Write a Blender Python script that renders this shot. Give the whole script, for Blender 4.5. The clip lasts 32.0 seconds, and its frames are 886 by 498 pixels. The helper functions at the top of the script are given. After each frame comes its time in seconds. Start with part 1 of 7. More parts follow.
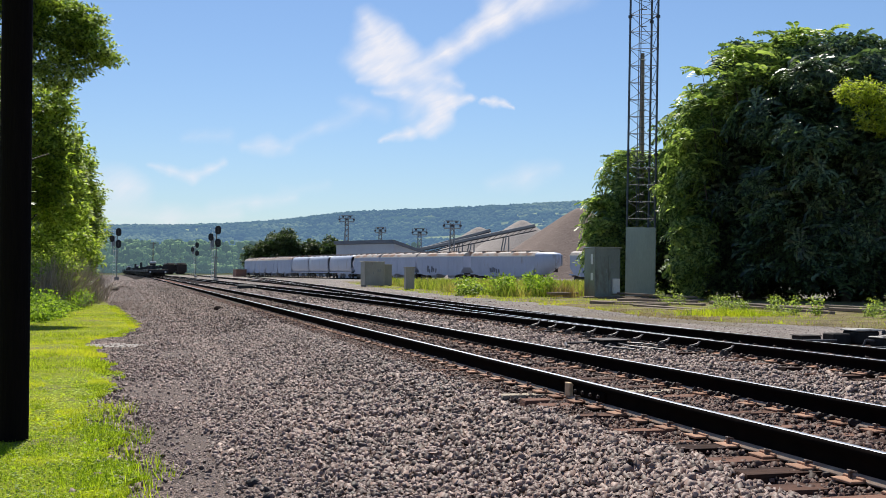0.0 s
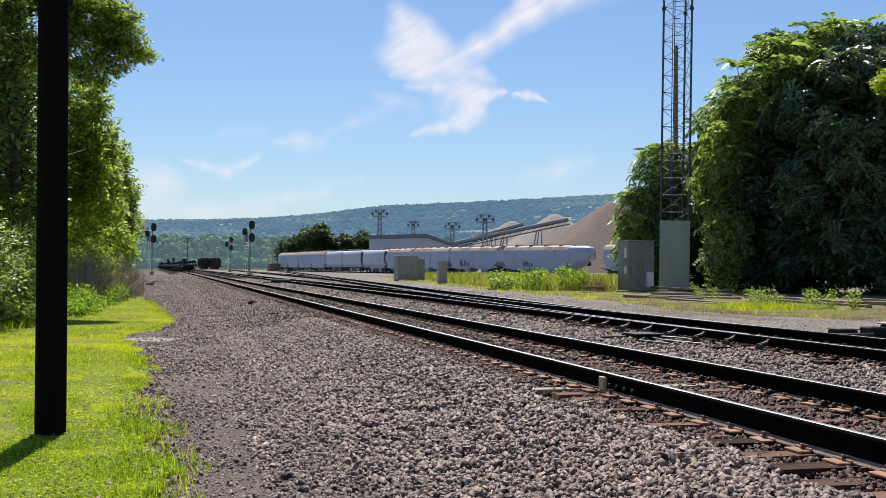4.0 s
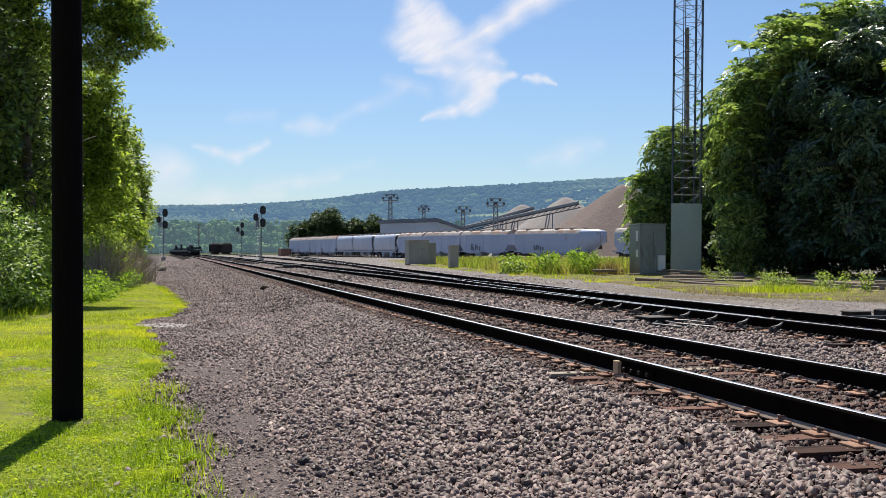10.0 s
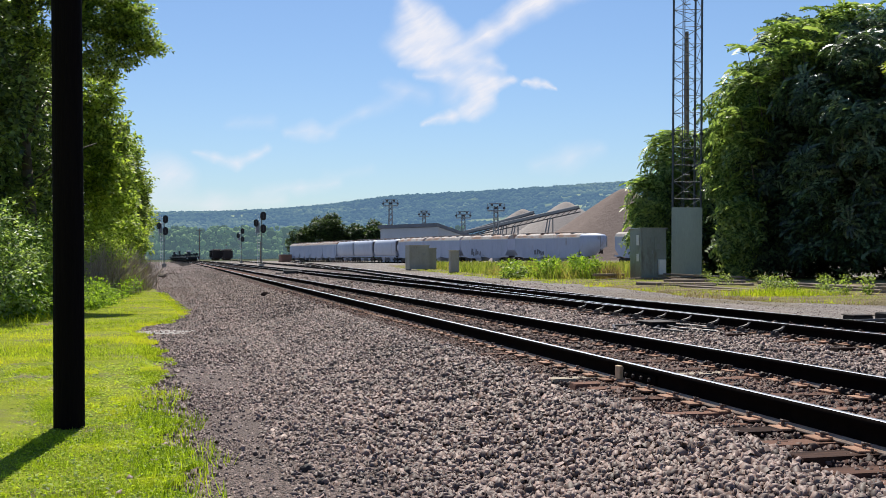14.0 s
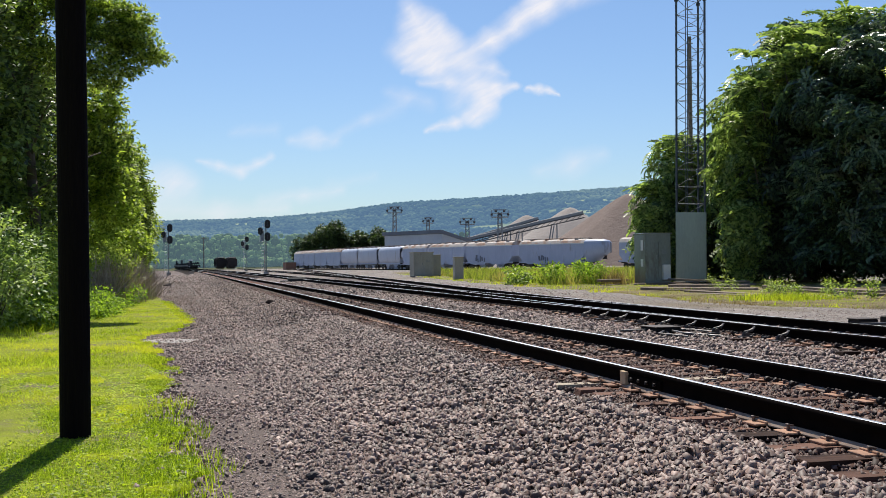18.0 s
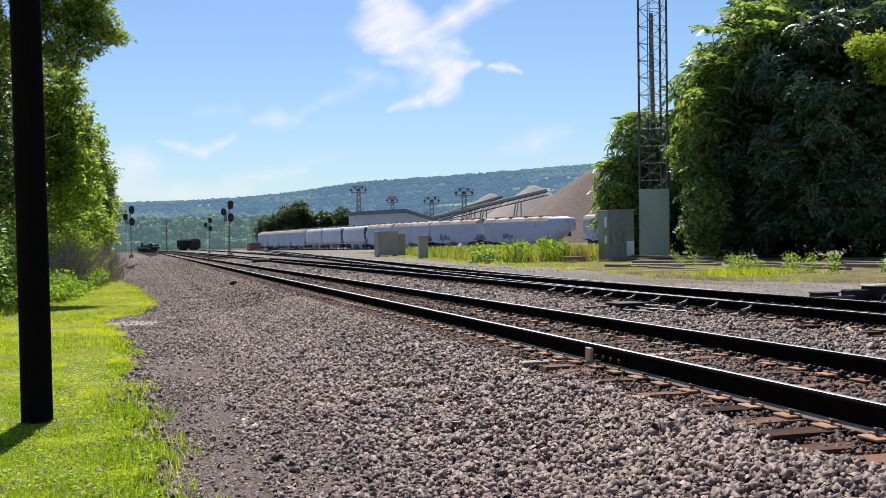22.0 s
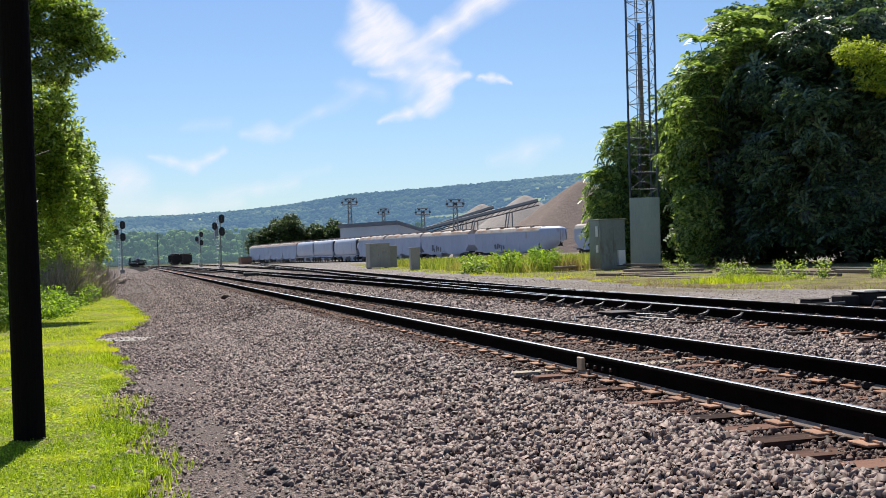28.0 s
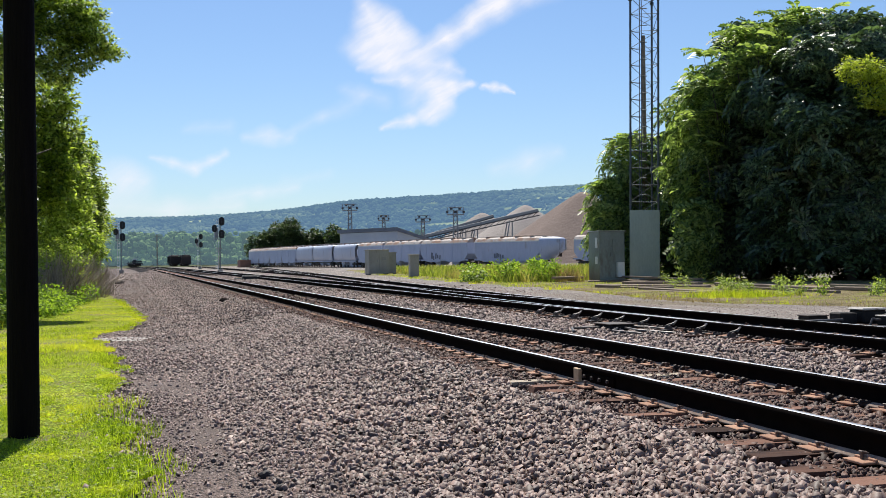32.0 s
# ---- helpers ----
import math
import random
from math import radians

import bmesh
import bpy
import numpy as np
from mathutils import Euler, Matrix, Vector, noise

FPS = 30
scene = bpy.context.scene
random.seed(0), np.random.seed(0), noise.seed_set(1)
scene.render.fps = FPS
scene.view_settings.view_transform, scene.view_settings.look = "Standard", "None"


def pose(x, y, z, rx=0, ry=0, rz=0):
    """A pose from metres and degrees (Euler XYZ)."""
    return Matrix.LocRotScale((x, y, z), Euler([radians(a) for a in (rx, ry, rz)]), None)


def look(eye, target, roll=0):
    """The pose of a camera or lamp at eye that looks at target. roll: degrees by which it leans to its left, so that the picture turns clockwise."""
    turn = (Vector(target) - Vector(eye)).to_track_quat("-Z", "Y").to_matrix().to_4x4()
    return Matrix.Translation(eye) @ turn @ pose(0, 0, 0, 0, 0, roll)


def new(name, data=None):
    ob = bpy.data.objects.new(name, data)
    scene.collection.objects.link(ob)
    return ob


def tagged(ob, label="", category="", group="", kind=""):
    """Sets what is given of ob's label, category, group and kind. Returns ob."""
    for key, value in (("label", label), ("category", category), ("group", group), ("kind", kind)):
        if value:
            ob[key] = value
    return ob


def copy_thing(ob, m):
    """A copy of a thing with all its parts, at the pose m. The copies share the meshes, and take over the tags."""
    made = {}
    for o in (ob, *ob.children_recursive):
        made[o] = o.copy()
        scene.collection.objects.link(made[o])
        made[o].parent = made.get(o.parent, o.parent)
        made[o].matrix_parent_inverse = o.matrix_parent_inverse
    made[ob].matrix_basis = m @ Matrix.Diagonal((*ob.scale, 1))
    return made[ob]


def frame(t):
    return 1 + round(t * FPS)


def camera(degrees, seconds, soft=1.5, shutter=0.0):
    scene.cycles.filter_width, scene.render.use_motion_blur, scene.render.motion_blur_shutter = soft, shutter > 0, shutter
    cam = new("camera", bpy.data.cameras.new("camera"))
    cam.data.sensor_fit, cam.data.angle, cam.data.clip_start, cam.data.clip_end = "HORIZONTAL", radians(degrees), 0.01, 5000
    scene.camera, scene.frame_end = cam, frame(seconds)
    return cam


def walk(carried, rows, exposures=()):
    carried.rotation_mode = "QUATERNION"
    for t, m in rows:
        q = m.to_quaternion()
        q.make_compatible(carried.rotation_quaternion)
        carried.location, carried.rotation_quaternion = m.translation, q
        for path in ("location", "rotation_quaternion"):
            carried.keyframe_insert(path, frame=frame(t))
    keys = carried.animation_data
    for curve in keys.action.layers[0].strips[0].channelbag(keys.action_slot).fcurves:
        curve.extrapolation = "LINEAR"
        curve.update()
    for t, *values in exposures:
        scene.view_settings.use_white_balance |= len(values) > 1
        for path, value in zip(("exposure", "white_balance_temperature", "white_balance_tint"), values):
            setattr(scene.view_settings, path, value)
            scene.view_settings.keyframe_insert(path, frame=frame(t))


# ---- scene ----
DEGREES, EYE = 41.86, 1.52
cam = camera(DEGREES, 32.0, soft=0.5)
# seconds; sway of the eye in metres; yaw, pitch and roll in degrees
ROWS = [
    (0.0, 0.032, -0.004, -0.005, -15.436, 1.231, -0.542),
    (0.5, 0.034, -0.007, -0.002, -15.385, 1.145, -0.682),
    (1.0, 0.039, -0.007, -0.005, -15.343, 1.184, -0.602),
    (1.5, 0.038, -0.001, -0.004, -15.293, 0.807, -0.415),
    (2.0, 0.040, -0.001, -0.006, -15.279, 0.671, -0.716),
    (2.5, 0.034, 0.001, -0.004, -15.042, 0.603, -0.655),
    (3.0, 0.030, 0.004, -0.001, -14.785, 0.754, -0.346),
    (3.5, 0.027, -0.006, -0.005, -13.924, 0.966, -0.329),
    (4.0, 0.030, -0.003, -0.004, -13.809, 0.923, -0.414),
    (4.5, 0.022, 0.005, -0.005, -13.644, 0.589, -0.638),
    (6.5, 0.014, 0.001, 0.006, -13.703, 1.041, -0.566),
    (7.0, 0.007, 0.003, 0.008, -13.760, 1.165, -0.136),
    (7.5, 0.003, -0.003, 0.005, -13.706, 1.163, -0.657),
    (8.0, -0.001, 0.009, 0.004, -13.398, 0.701, -0.660),
    (8.5, -0.004, 0.002, 0.001, -13.219, 0.545, -0.696),
    (9.0, -0.002, -0.002, 0.001, -13.204, 0.318, -0.399),
    (9.5, -0.006, -0.003, 0.003, -13.207, 0.215, -0.539),
    (10.0, -0.000, -0.001, 0.004, -13.277, 0.134, -0.101),
    (10.5, -0.001, -0.004, 0.003, -13.363, 0.120, -0.270),
    (11.0, 0.001, 0.006, 0.004, -13.271, 0.105, -0.139),
    (11.5, -0.003, -0.006, 0.005, -13.225, 0.131, 0.088),
    (12.0, -0.003, 0.003, 0.005, -13.172, 0.109, -0.001),
    (12.5, -0.001, 0.002, 0.006, -13.474, 0.070, 0.132),
    (13.0, -0.007, 0.021, 0.008, -13.287, 0.247, 0.207),
    (13.5, -0.003, 0.011, 0.008, -13.263, 0.372, 0.067),
    (14.0, -0.005, 0.010, 0.011, -13.255, 0.381, 0.182),
    (14.5, 0.000, 0.012, 0.011, -13.025, 0.504, 0.348),
    (16.5, 0.005, -0.004, 0.014, -12.832, 0.708, 0.962),
    (17.0, -0.006, -0.005, 0.012, -12.839, 0.710, 0.784),
    (17.5, -0.005, -0.004, 0.015, -12.974, 0.671, 0.410),
    (18.0, -0.009, -0.006, 0.012, -13.042, 0.712, 0.597),
    (18.5, -0.002, -0.004, 0.010, -13.453, 0.642, 0.991),
    (19.0, -0.000, 0.007, 0.010, -13.653, 0.374, 1.213),
    (19.5, 0.004, 0.010, 0.007, -13.800, 0.232, 1.030),
    (20.0, -0.000, 0.015, 0.013, -13.894, 0.190, 1.107),
    (20.5, 0.001, 0.012, 0.007, -14.016, 0.081, 0.868),
    (21.0, 0.003, 0.024, 0.007, -14.521, -0.185, 0.923),
    (21.5, 0.006, 0.024, 0.008, -14.747, -0.289, 1.124),
    (22.0, 0.005, 0.029, 0.011, -14.787, -0.361, 1.239),
    (22.5, 0.004, 0.030, 0.009, -14.705, -0.377, 1.224),
    (23.0, 0.004, 0.025, 0.008, -14.663, -0.447, 1.203),
    (23.5, 0.006, 0.025, 0.010, -14.660, -0.402, 1.470),
    (24.0, 0.003, 0.025, 0.012, -14.684, -0.270, 1.485),
    (24.5, -0.001, 0.027, 0.010, -14.447, -0.260, 1.449),
    (26.5, -0.002, -0.005, 0.016, -14.576, 0.005, 1.595),
    (27.0, 0.006, -0.004, 0.017, -14.716, 0.081, 2.102),
    (27.5, 0.008, -0.003, 0.019, -15.056, 0.159, 2.323),
    (28.0, 0.007, -0.002, 0.016, -15.197, 0.180, 1.979),
    (28.5, 0.004, 0.004, 0.015, -15.179, 0.162, 2.147),
    (29.0, 0.001, 0.005, 0.020, -14.992, 0.111, 2.206),
    (29.5, 0.002, 0.004, 0.020, -14.801, 0.125, 1.751),
    (30.0, 0.005, 0.001, 0.020, -14.863, 0.478, 1.674),
    (30.5, 0.008, 0.002, 0.015, -16.031, 0.501, 1.315),
    (31.0, 0.011, 0.001, 0.022, -16.022, 0.723, 0.893),
    (31.5, 0.014, 0.003, 0.012, -15.376, 0.834, 1.030),
    (32.0, 0.008, 0.002, 0.012, -15.237, 0.567, 0.617),
]
EXPOSURES = [(0.0, 0.25), (21.2, 0.25), (22.0, 0.36), (32.0, 0.36)]
walk(cam, [(t, pose(x, y, EYE + z, 90 + pitch, roll, yaw)) for t, x, y, z, yaw, pitch, roll in ROWS], EXPOSURES)

# ---- light ----
SUN_ELEVATION, SUN_AZIMUTH = 55.0, 8.0  # azimuth in degrees from +y towards +x
SKY_STRENGTH, SUN_STRENGTH = 0.076, 5.0


def N(tree, kind, **values):
    """A shader node with its settings and, by name or number, its inputs."""
    node = tree.nodes.new(kind)
    for key, value in values.items():
        if key.startswith("i_"):
            name = key[2:]
            node.inputs[int(name) if name.isdigit() else name.replace("_", " ")].default_value = value
        elif key == "blend":
            node.blend_type = value
        elif key == "op":
            node.operation = value
        elif key == "mode":
            node.data_type = value
        elif key == "dims":
            node.noise_dimensions = value
        elif key == "feature":
            node.feature = value
        elif key == "sky":
            node.sky_type = value
        elif key == "clamp":
            node.use_clamp = value
    return node


# strokes of cirrus: strength, then a chain of (right, up, width) as slopes from the tracks' direction
CIRRUS = []


def cirrus(strength, *chain):
    CIRRUS.append((strength, chain))


cirrus(0.85, (0.2035, 0.2263, 0.0073), (0.2139, 0.2095, 0.0136), (0.2202, 0.1923, 0.0182), (0.2265, 0.1785, 0.0118))
cirrus(0.75, (0.2303, 0.2120, 0.0064), (0.2366, 0.1983, 0.0100), (0.2306, 0.1818, 0.0100))
cirrus(0.55, (0.1908, 0.1865, 0.0073), (0.2050, 0.1823, 0.0100), (0.2255, 0.1785, 0.0082))
cirrus(0.5, (0.1981, 0.1680, 0.0023), (0.2255, 0.1745, 0.0073), (0.2539, 0.1780, 0.0091))
cirrus(0.85, (0.3964, 0.2764, 0.0182), (0.3577, 0.2515, 0.0118), (0.3251, 0.2326, 0.0100), (0.3016, 0.2156, 0.0082), (0.2773, 0.1987, 0.0077), (0.2487, 0.1828, 0.0077))
cirrus(0.6, (0.3249, 0.2605, 0.0136), (0.3250, 0.2398, 0.0109), (0.3090, 0.2233, 0.0064))
cirrus(0.55, (0.2514, 0.1749, 0.0073), (0.2776, 0.1742, 0.0064), (0.2892, 0.1708, 0.0036))
cirrus(0.6, (0.2124, 0.1577, 0.0023), (0.2412, 0.1592, 0.0045), (0.2777, 0.1590, 0.0059), (0.3021, 0.1617, 0.0023))
cirrus(0.6, (0.2619, 0.1643, 0.0073), (0.2699, 0.1520, 0.0091), (0.2726, 0.1404, 0.0082), (0.2633, 0.1298, 0.0064))
cirrus(0.8, (0.3000, 0.1611, 0.0023), (0.2831, 0.1531, 0.0045), (0.2715, 0.1465, 0.0064))
cirrus(0.75, (0.2758, 0.1421, 0.0055), (0.2623, 0.1308, 0.0064), (0.2441, 0.1235, 0.0041), (0.2169, 0.1174, 0.0018))
cirrus(0.3, (0.2307, 0.1677, 0.0091), (0.2516, 0.1536, 0.0118), (0.2465, 0.1407, 0.0082))
cirrus(0.9, (0.3096, 0.1595, 0.0018), (0.3215, 0.1581, 0.0032), (0.3301, 0.1574, 0.0027), (0.3404, 0.1538, 0.0014))
cirrus(0.25, (0.1852, 0.1504, 0.0045), (0.2003, 0.1451, 0.0055), (0.2208, 0.1411, 0.0055))
cirrus(0.22, (0.1409, 0.1138, 0.0036), (0.1654, 0.1257, 0.0045), (0.1928, 0.1383, 0.0055))
cirrus(0.5, (0.0206, 0.0901, 0.0018), (0.0387, 0.0840, 0.0032), (0.0551, 0.0798, 0.0041), (0.0700, 0.0870, 0.0036), (0.0794, 0.0931, 0.0027))
cirrus(0.4, (0.0974, 0.1063, 0.0036), (0.1190, 0.1100, 0.0064), (0.1385, 0.1079, 0.0036))
cirrus(0.2, (0.0499, 0.1150, 0.0036), (0.0829, 0.1154, 0.0045))
cirrus(0.5, (-0.0226, 0.0698, 0.0118), (-0.0001, 0.0695, 0.0109), (0.0136, 0.0671, 0.0073))
cirrus(0.35, (0.0743, 0.0544, 0.0045), (0.1076, 0.0591, 0.0045), (0.1415, 0.0648, 0.0036))
cirrus(0.4, (-0.0223, 0.0487, 0.0091), (0.0369, 0.0454, 0.0073), (0.0933, 0.0481, 0.0036))
cirrus(0.3, (0.3211, 0.0809, 0.0055), (0.3535, 0.0901, 0.0091), (0.3838, 0.0974, 0.0055))
cirrus(0.15, (0.1317, 0.0704, 0.0036), (0.1710, 0.0755, 0.0036))
SKY_TINT, CLOUD = (0.83, 0.98, 1.19), (9.6, 9.6, 10.3)


def build_world():
    world = bpy.data.worlds.new("sky")
    scene.world = world
    world.use_nodes = True
    tree = world.node_tree
    tree.nodes.clear()
    link = tree.links.new
    out = tree.nodes.new("ShaderNodeOutputWorld")
    bg = tree.nodes.new("ShaderNodeBackground")
    sky = N(tree, "ShaderNodeTexSky", sky="NISHITA")
    sky.sun_disc = False
    sky.sun_elevation = radians(SUN_ELEVATION)
    sky.sun_rotation = radians(SUN_AZIMUTH)
    sky.air_density, sky.dust_density, sky.ozone_density = 1.0, 0.4, 2.0
    bg.inputs["Strength"].default_value = SKY_STRENGTH
    tint = N(tree, "ShaderNodeMix", mode="RGBA", blend="MULTIPLY", i_0=1.0)
    tint.inputs[7].default_value = (*SKY_TINT, 1)
    link(sky.outputs[0], tint.inputs[6])

    def math_node(op, a, b=None, c=None, clamp=False):
        n = N(tree, "ShaderNodeMath", op=op, clamp=clamp)
        for k, v in enumerate((a, b, c)):
            if isinstance(v, (int, float)):
                n.inputs[k].default_value = v
            elif v is not None:
                link(v, n.inputs[k])
        return n.outputs[0]

    def vec(op, a, b=None, scale=None):
        n = N(tree, "ShaderNodeVectorMath", op=op)
        for k, v in enumerate((a, b)):
            if isinstance(v, tuple):
                n.inputs[k].default_value = v
            elif v is not None:
                link(v, n.inputs[k])
        if isinstance(scale, (int, float)):
            n.inputs["Scale"].default_value = scale
        elif scale is not None:
            link(scale, n.inputs["Scale"])
        return n

    co = N(tree, "ShaderNodeTexCoord")
    split = N(tree, "ShaderNodeSeparateXYZ")
    link(co.outputs["Generated"], split.inputs[0])
    ahead = math_node("MAXIMUM", split.outputs[1], 0.05)
    flat = N(tree, "ShaderNodeCombineXYZ")
    link(math_node("DIVIDE", split.outputs[0], ahead), flat.inputs[0]), link(math_node("DIVIDE", split.outputs[2], ahead), flat.inputs[1])
    p = flat.outputs[0]
    for scale, amount in ((14.0, 0.012), (50.0, 0.006), (160.0, 0.0025)):
        w = N(tree, "ShaderNodeTexNoise", i_Scale=scale, i_Detail=3.0, i_Roughness=0.6)
        link(flat.outputs[0], w.inputs["Vector"])
        p = vec("ADD", p, vec("SCALE", vec("SUBTRACT", w.outputs["Color"], (0.5, 0.5, 0.5)).outputs[0], scale=amount).outputs[0]).outputs[0]
    flatten = vec("MULTIPLY", p, (1.0, 1.0, 0.0)).outputs[0]
    total = None
    for strength, chain in CIRRUS:
        for a, b in zip(chain, chain[1:]):
            d = (b[0] - a[0], b[1] - a[1])
            q = d[0] ** 2 + d[1] ** 2
            rel = vec("SUBTRACT", flatten, (a[0], a[1], 0.0)).outputs[0]
            u = math_node("MULTIPLY", vec("DOT_PRODUCT", rel, (d[0] / q, d[1] / q, 0.0)).outputs["Value"], 1.0, clamp=True)
            off = vec("SUBTRACT", rel, vec("SCALE", (d[0], d[1], 0.0), scale=u).outputs[0]).outputs[0]
            reach = vec("LENGTH", off).outputs["Value"]
            width = math_node("MULTIPLY_ADD", u, (b[2] - a[2]) * 2.1, a[2] * 2.1)
            v = math_node("SUBTRACT", 1.0, math_node("DIVIDE", reach, width), clamp=True)
            v = math_node("MULTIPLY", math_node("POWER", v, 1.35), strength * 0.74)
            total = v if total is None else math_node("SUBTRACT", math_node("ADD", total, v), math_node("MULTIPLY", total, v))
    spun = N(tree, "ShaderNodeMapping")
    spun.inputs["Rotation"].default_value = (0, 0, radians(-34))
    link(p, spun.inputs["Vector"])
    combed = N(tree, "ShaderNodeMapping")
    combed.inputs["Scale"].default_value = (26, 150, 1)
    link(spun.outputs[0], combed.inputs["Vector"])
    fibre = N(tree, "ShaderNodeTexNoise", i_Scale=1.0, i_Detail=6.0, i_Roughness=0.6)
    link(combed.outputs[0], fibre.inputs["Vector"])
    veil = math_node("MULTIPLY", total, math_node("MULTIPLY_ADD", fibre.outputs["Fac"], 1.1, 0.45), clamp=True)
    mix = N(tree, "ShaderNodeMix", mode="RGBA")
    mix.inputs[7].default_value = (*CLOUD, 1)
    link(veil, mix.inputs[0]), link(tint.outputs[2], mix.inputs[6])
    link(mix.outputs[2], bg.inputs["Color"])
    link(bg.outputs[0], out.inputs[0])


build_world()
sun = new("sun", bpy.data.lights.new("sun", "SUN"))
sun.data.energy, sun.data.angle, sun.data.color = SUN_STRENGTH, radians(0.53), (1.0, 0.95, 0.86)
e, a = radians(SUN_ELEVATION), radians(SUN_AZIMUTH)
sun.matrix_world = look((0, 0, 60), Vector((0, 0, 60)) - Vector((math.cos(e) * math.sin(a), math.cos(e) * math.cos(a), math.sin(e))))


# ---- materials ----
def surface(name, c1, c2, rough=0.8, metal=0.0, scale=8.0, fine=60.0, bump=0.3, distance=0.01, spread=0.5, island=0.0, c3=None, c3_scale=1.0, c3_edge=0.55, specular=0.5, stretch=(1, 1, 1), leafy=0.0, objects=0.0, haze_glow=None, cells=0.0, chip=0.6):
    """A surface with two scales of colour noise, fine relief and, where asked, patches of a third colour or a bed of chips."""
    m = bpy.data.materials.new(name)
    m.use_nodes = True
    t = m.node_tree
    b = t.nodes["Principled BSDF"]
    out = t.nodes["Material Output"]
    link = t.links.new
    pos = N(t, "ShaderNodeNewGeometry") if not objects else N(t, "ShaderNodeTexCoord")
    place = pos.outputs["Position"] if not objects else pos.outputs["Object"]
    if stretch != (1, 1, 1):
        mp = N(t, "ShaderNodeVectorMath", op="MULTIPLY")
        mp.inputs[1].default_value = stretch
        link(place, mp.inputs[0])
        place = mp.outputs[0]
    n1 = N(t, "ShaderNodeTexNoise", i_Scale=scale, i_Detail=5.0, i_Roughness=0.6)
    n2 = N(t, "ShaderNodeTexNoise", i_Scale=fine, i_Detail=3.0, i_Roughness=0.7)
    link(place, n1.inputs["Vector"]), link(place, n2.inputs["Vector"])
    mixf = N(t, "ShaderNodeMath", op="MULTIPLY_ADD")
    link(n1.outputs["Fac"], mixf.inputs[0])
    mixf.inputs[1].default_value = 0.6
    half = N(t, "ShaderNodeMath", op="MULTIPLY", i_1=0.4)
    link(n2.outputs["Fac"], half.inputs[0]), link(half.outputs[0], mixf.inputs[2])
    fac = mixf.outputs[0]
    relief = n2.outputs["Fac"]
    if cells:
        spot = N(t, "ShaderNodeNewGeometry")
        vor = N(t, "ShaderNodeTexVoronoi", i_Scale=cells)
        link(spot.outputs["Position"], vor.inputs["Vector"])
        grey = N(t, "ShaderNodeSeparateColor")
        link(vor.outputs["Color"], grey.inputs[0])
        tone = N(t, "ShaderNodeMath", op="SUBTRACT")
        link(grey.outputs[0], tone.inputs[0]), link(vor.outputs["Distance"], tone.inputs[1])
        add = N(t, "ShaderNodeMath", op="MULTIPLY_ADD", i_1=chip)
        link(tone.outputs[0], add.inputs[0]), link(fac, add.inputs[2])
        fac = add.outputs[0]
        hump = N(t, "ShaderNodeMath", op="SUBTRACT")
        link(n2.outputs["Fac"], hump.inputs[0]), link(vor.outputs["Distance"], hump.inputs[1])
        relief = hump.outputs[0]
    if island:
        geo = N(t, "ShaderNodeNewGeometry")
        mul = N(t, "ShaderNodeMath", op="MULTIPLY_ADD", i_1=island, i_2=-island / 2)
        link(geo.outputs["Random Per Island"], mul.inputs[0])
        add = N(t, "ShaderNodeMath", op="ADD")
        link(mul.outputs[0], add.inputs[0]), link(fac, add.inputs[1])
        fac = add.outputs[0]
    if objects:
        info = N(t, "ShaderNodeObjectInfo")
        mul = N(t, "ShaderNodeMath", op="MULTIPLY_ADD", i_1=objects, i_2=-objects / 2)
        link(info.outputs["Random"], mul.inputs[0])
        add = N(t, "ShaderNodeMath", op="ADD")
        link(mul.outputs[0], add.inputs[0]), link(fac, add.inputs[1])
        fac = add.outputs[0]
    ramp = N(t, "ShaderNodeMapRange", i_1=0.5 - spread / 2, i_2=0.5 + spread / 2)
    link(fac, ramp.inputs[0])
    mix = N(t, "ShaderNodeMix", mode="RGBA")
    mix.inputs[6].default_value, mix.inputs[7].default_value = (*c1, 1), (*c2, 1)
    link(ramp.outputs[0], mix.inputs[0])
    colour = mix.outputs[2]
    if c3:
        n3 = N(t, "ShaderNodeTexNoise", i_Scale=c3_scale, i_Detail=4.0, i_Roughness=0.65)
        link(place, n3.inputs["Vector"])
        r3 = N(t, "ShaderNodeMapRange", i_1=c3_edge - 0.06, i_2=c3_edge + 0.06)
        link(n3.outputs["Fac"], r3.inputs[0])
        mix3 = N(t, "ShaderNodeMix", mode="RGBA")
        mix3.inputs[7].default_value = (*c3, 1)
        link(r3.outputs[0], mix3.inputs[0]), link(colour, mix3.inputs[6])
        colour = mix3.outputs[2]
    link(colour, b.inputs["Base Color"])
    b.inputs["Roughness"].default_value, b.inputs["Metallic"].default_value = rough, metal
    b.inputs["Specular IOR Level"].default_value = specular
    # haze of the distance is painted on as a faint blue emission
    if haze_glow:
        b.inputs["Emission Color"].default_value, b.inputs["Emission Strength"].default_value = (*haze_glow, 1), 1.0
    if bump:
        bp = N(t, "ShaderNodeBump", i_Strength=bump, i_Distance=distance)
        link(relief, bp.inputs["Height"]), link(bp.outputs[0], b.inputs["Normal"])
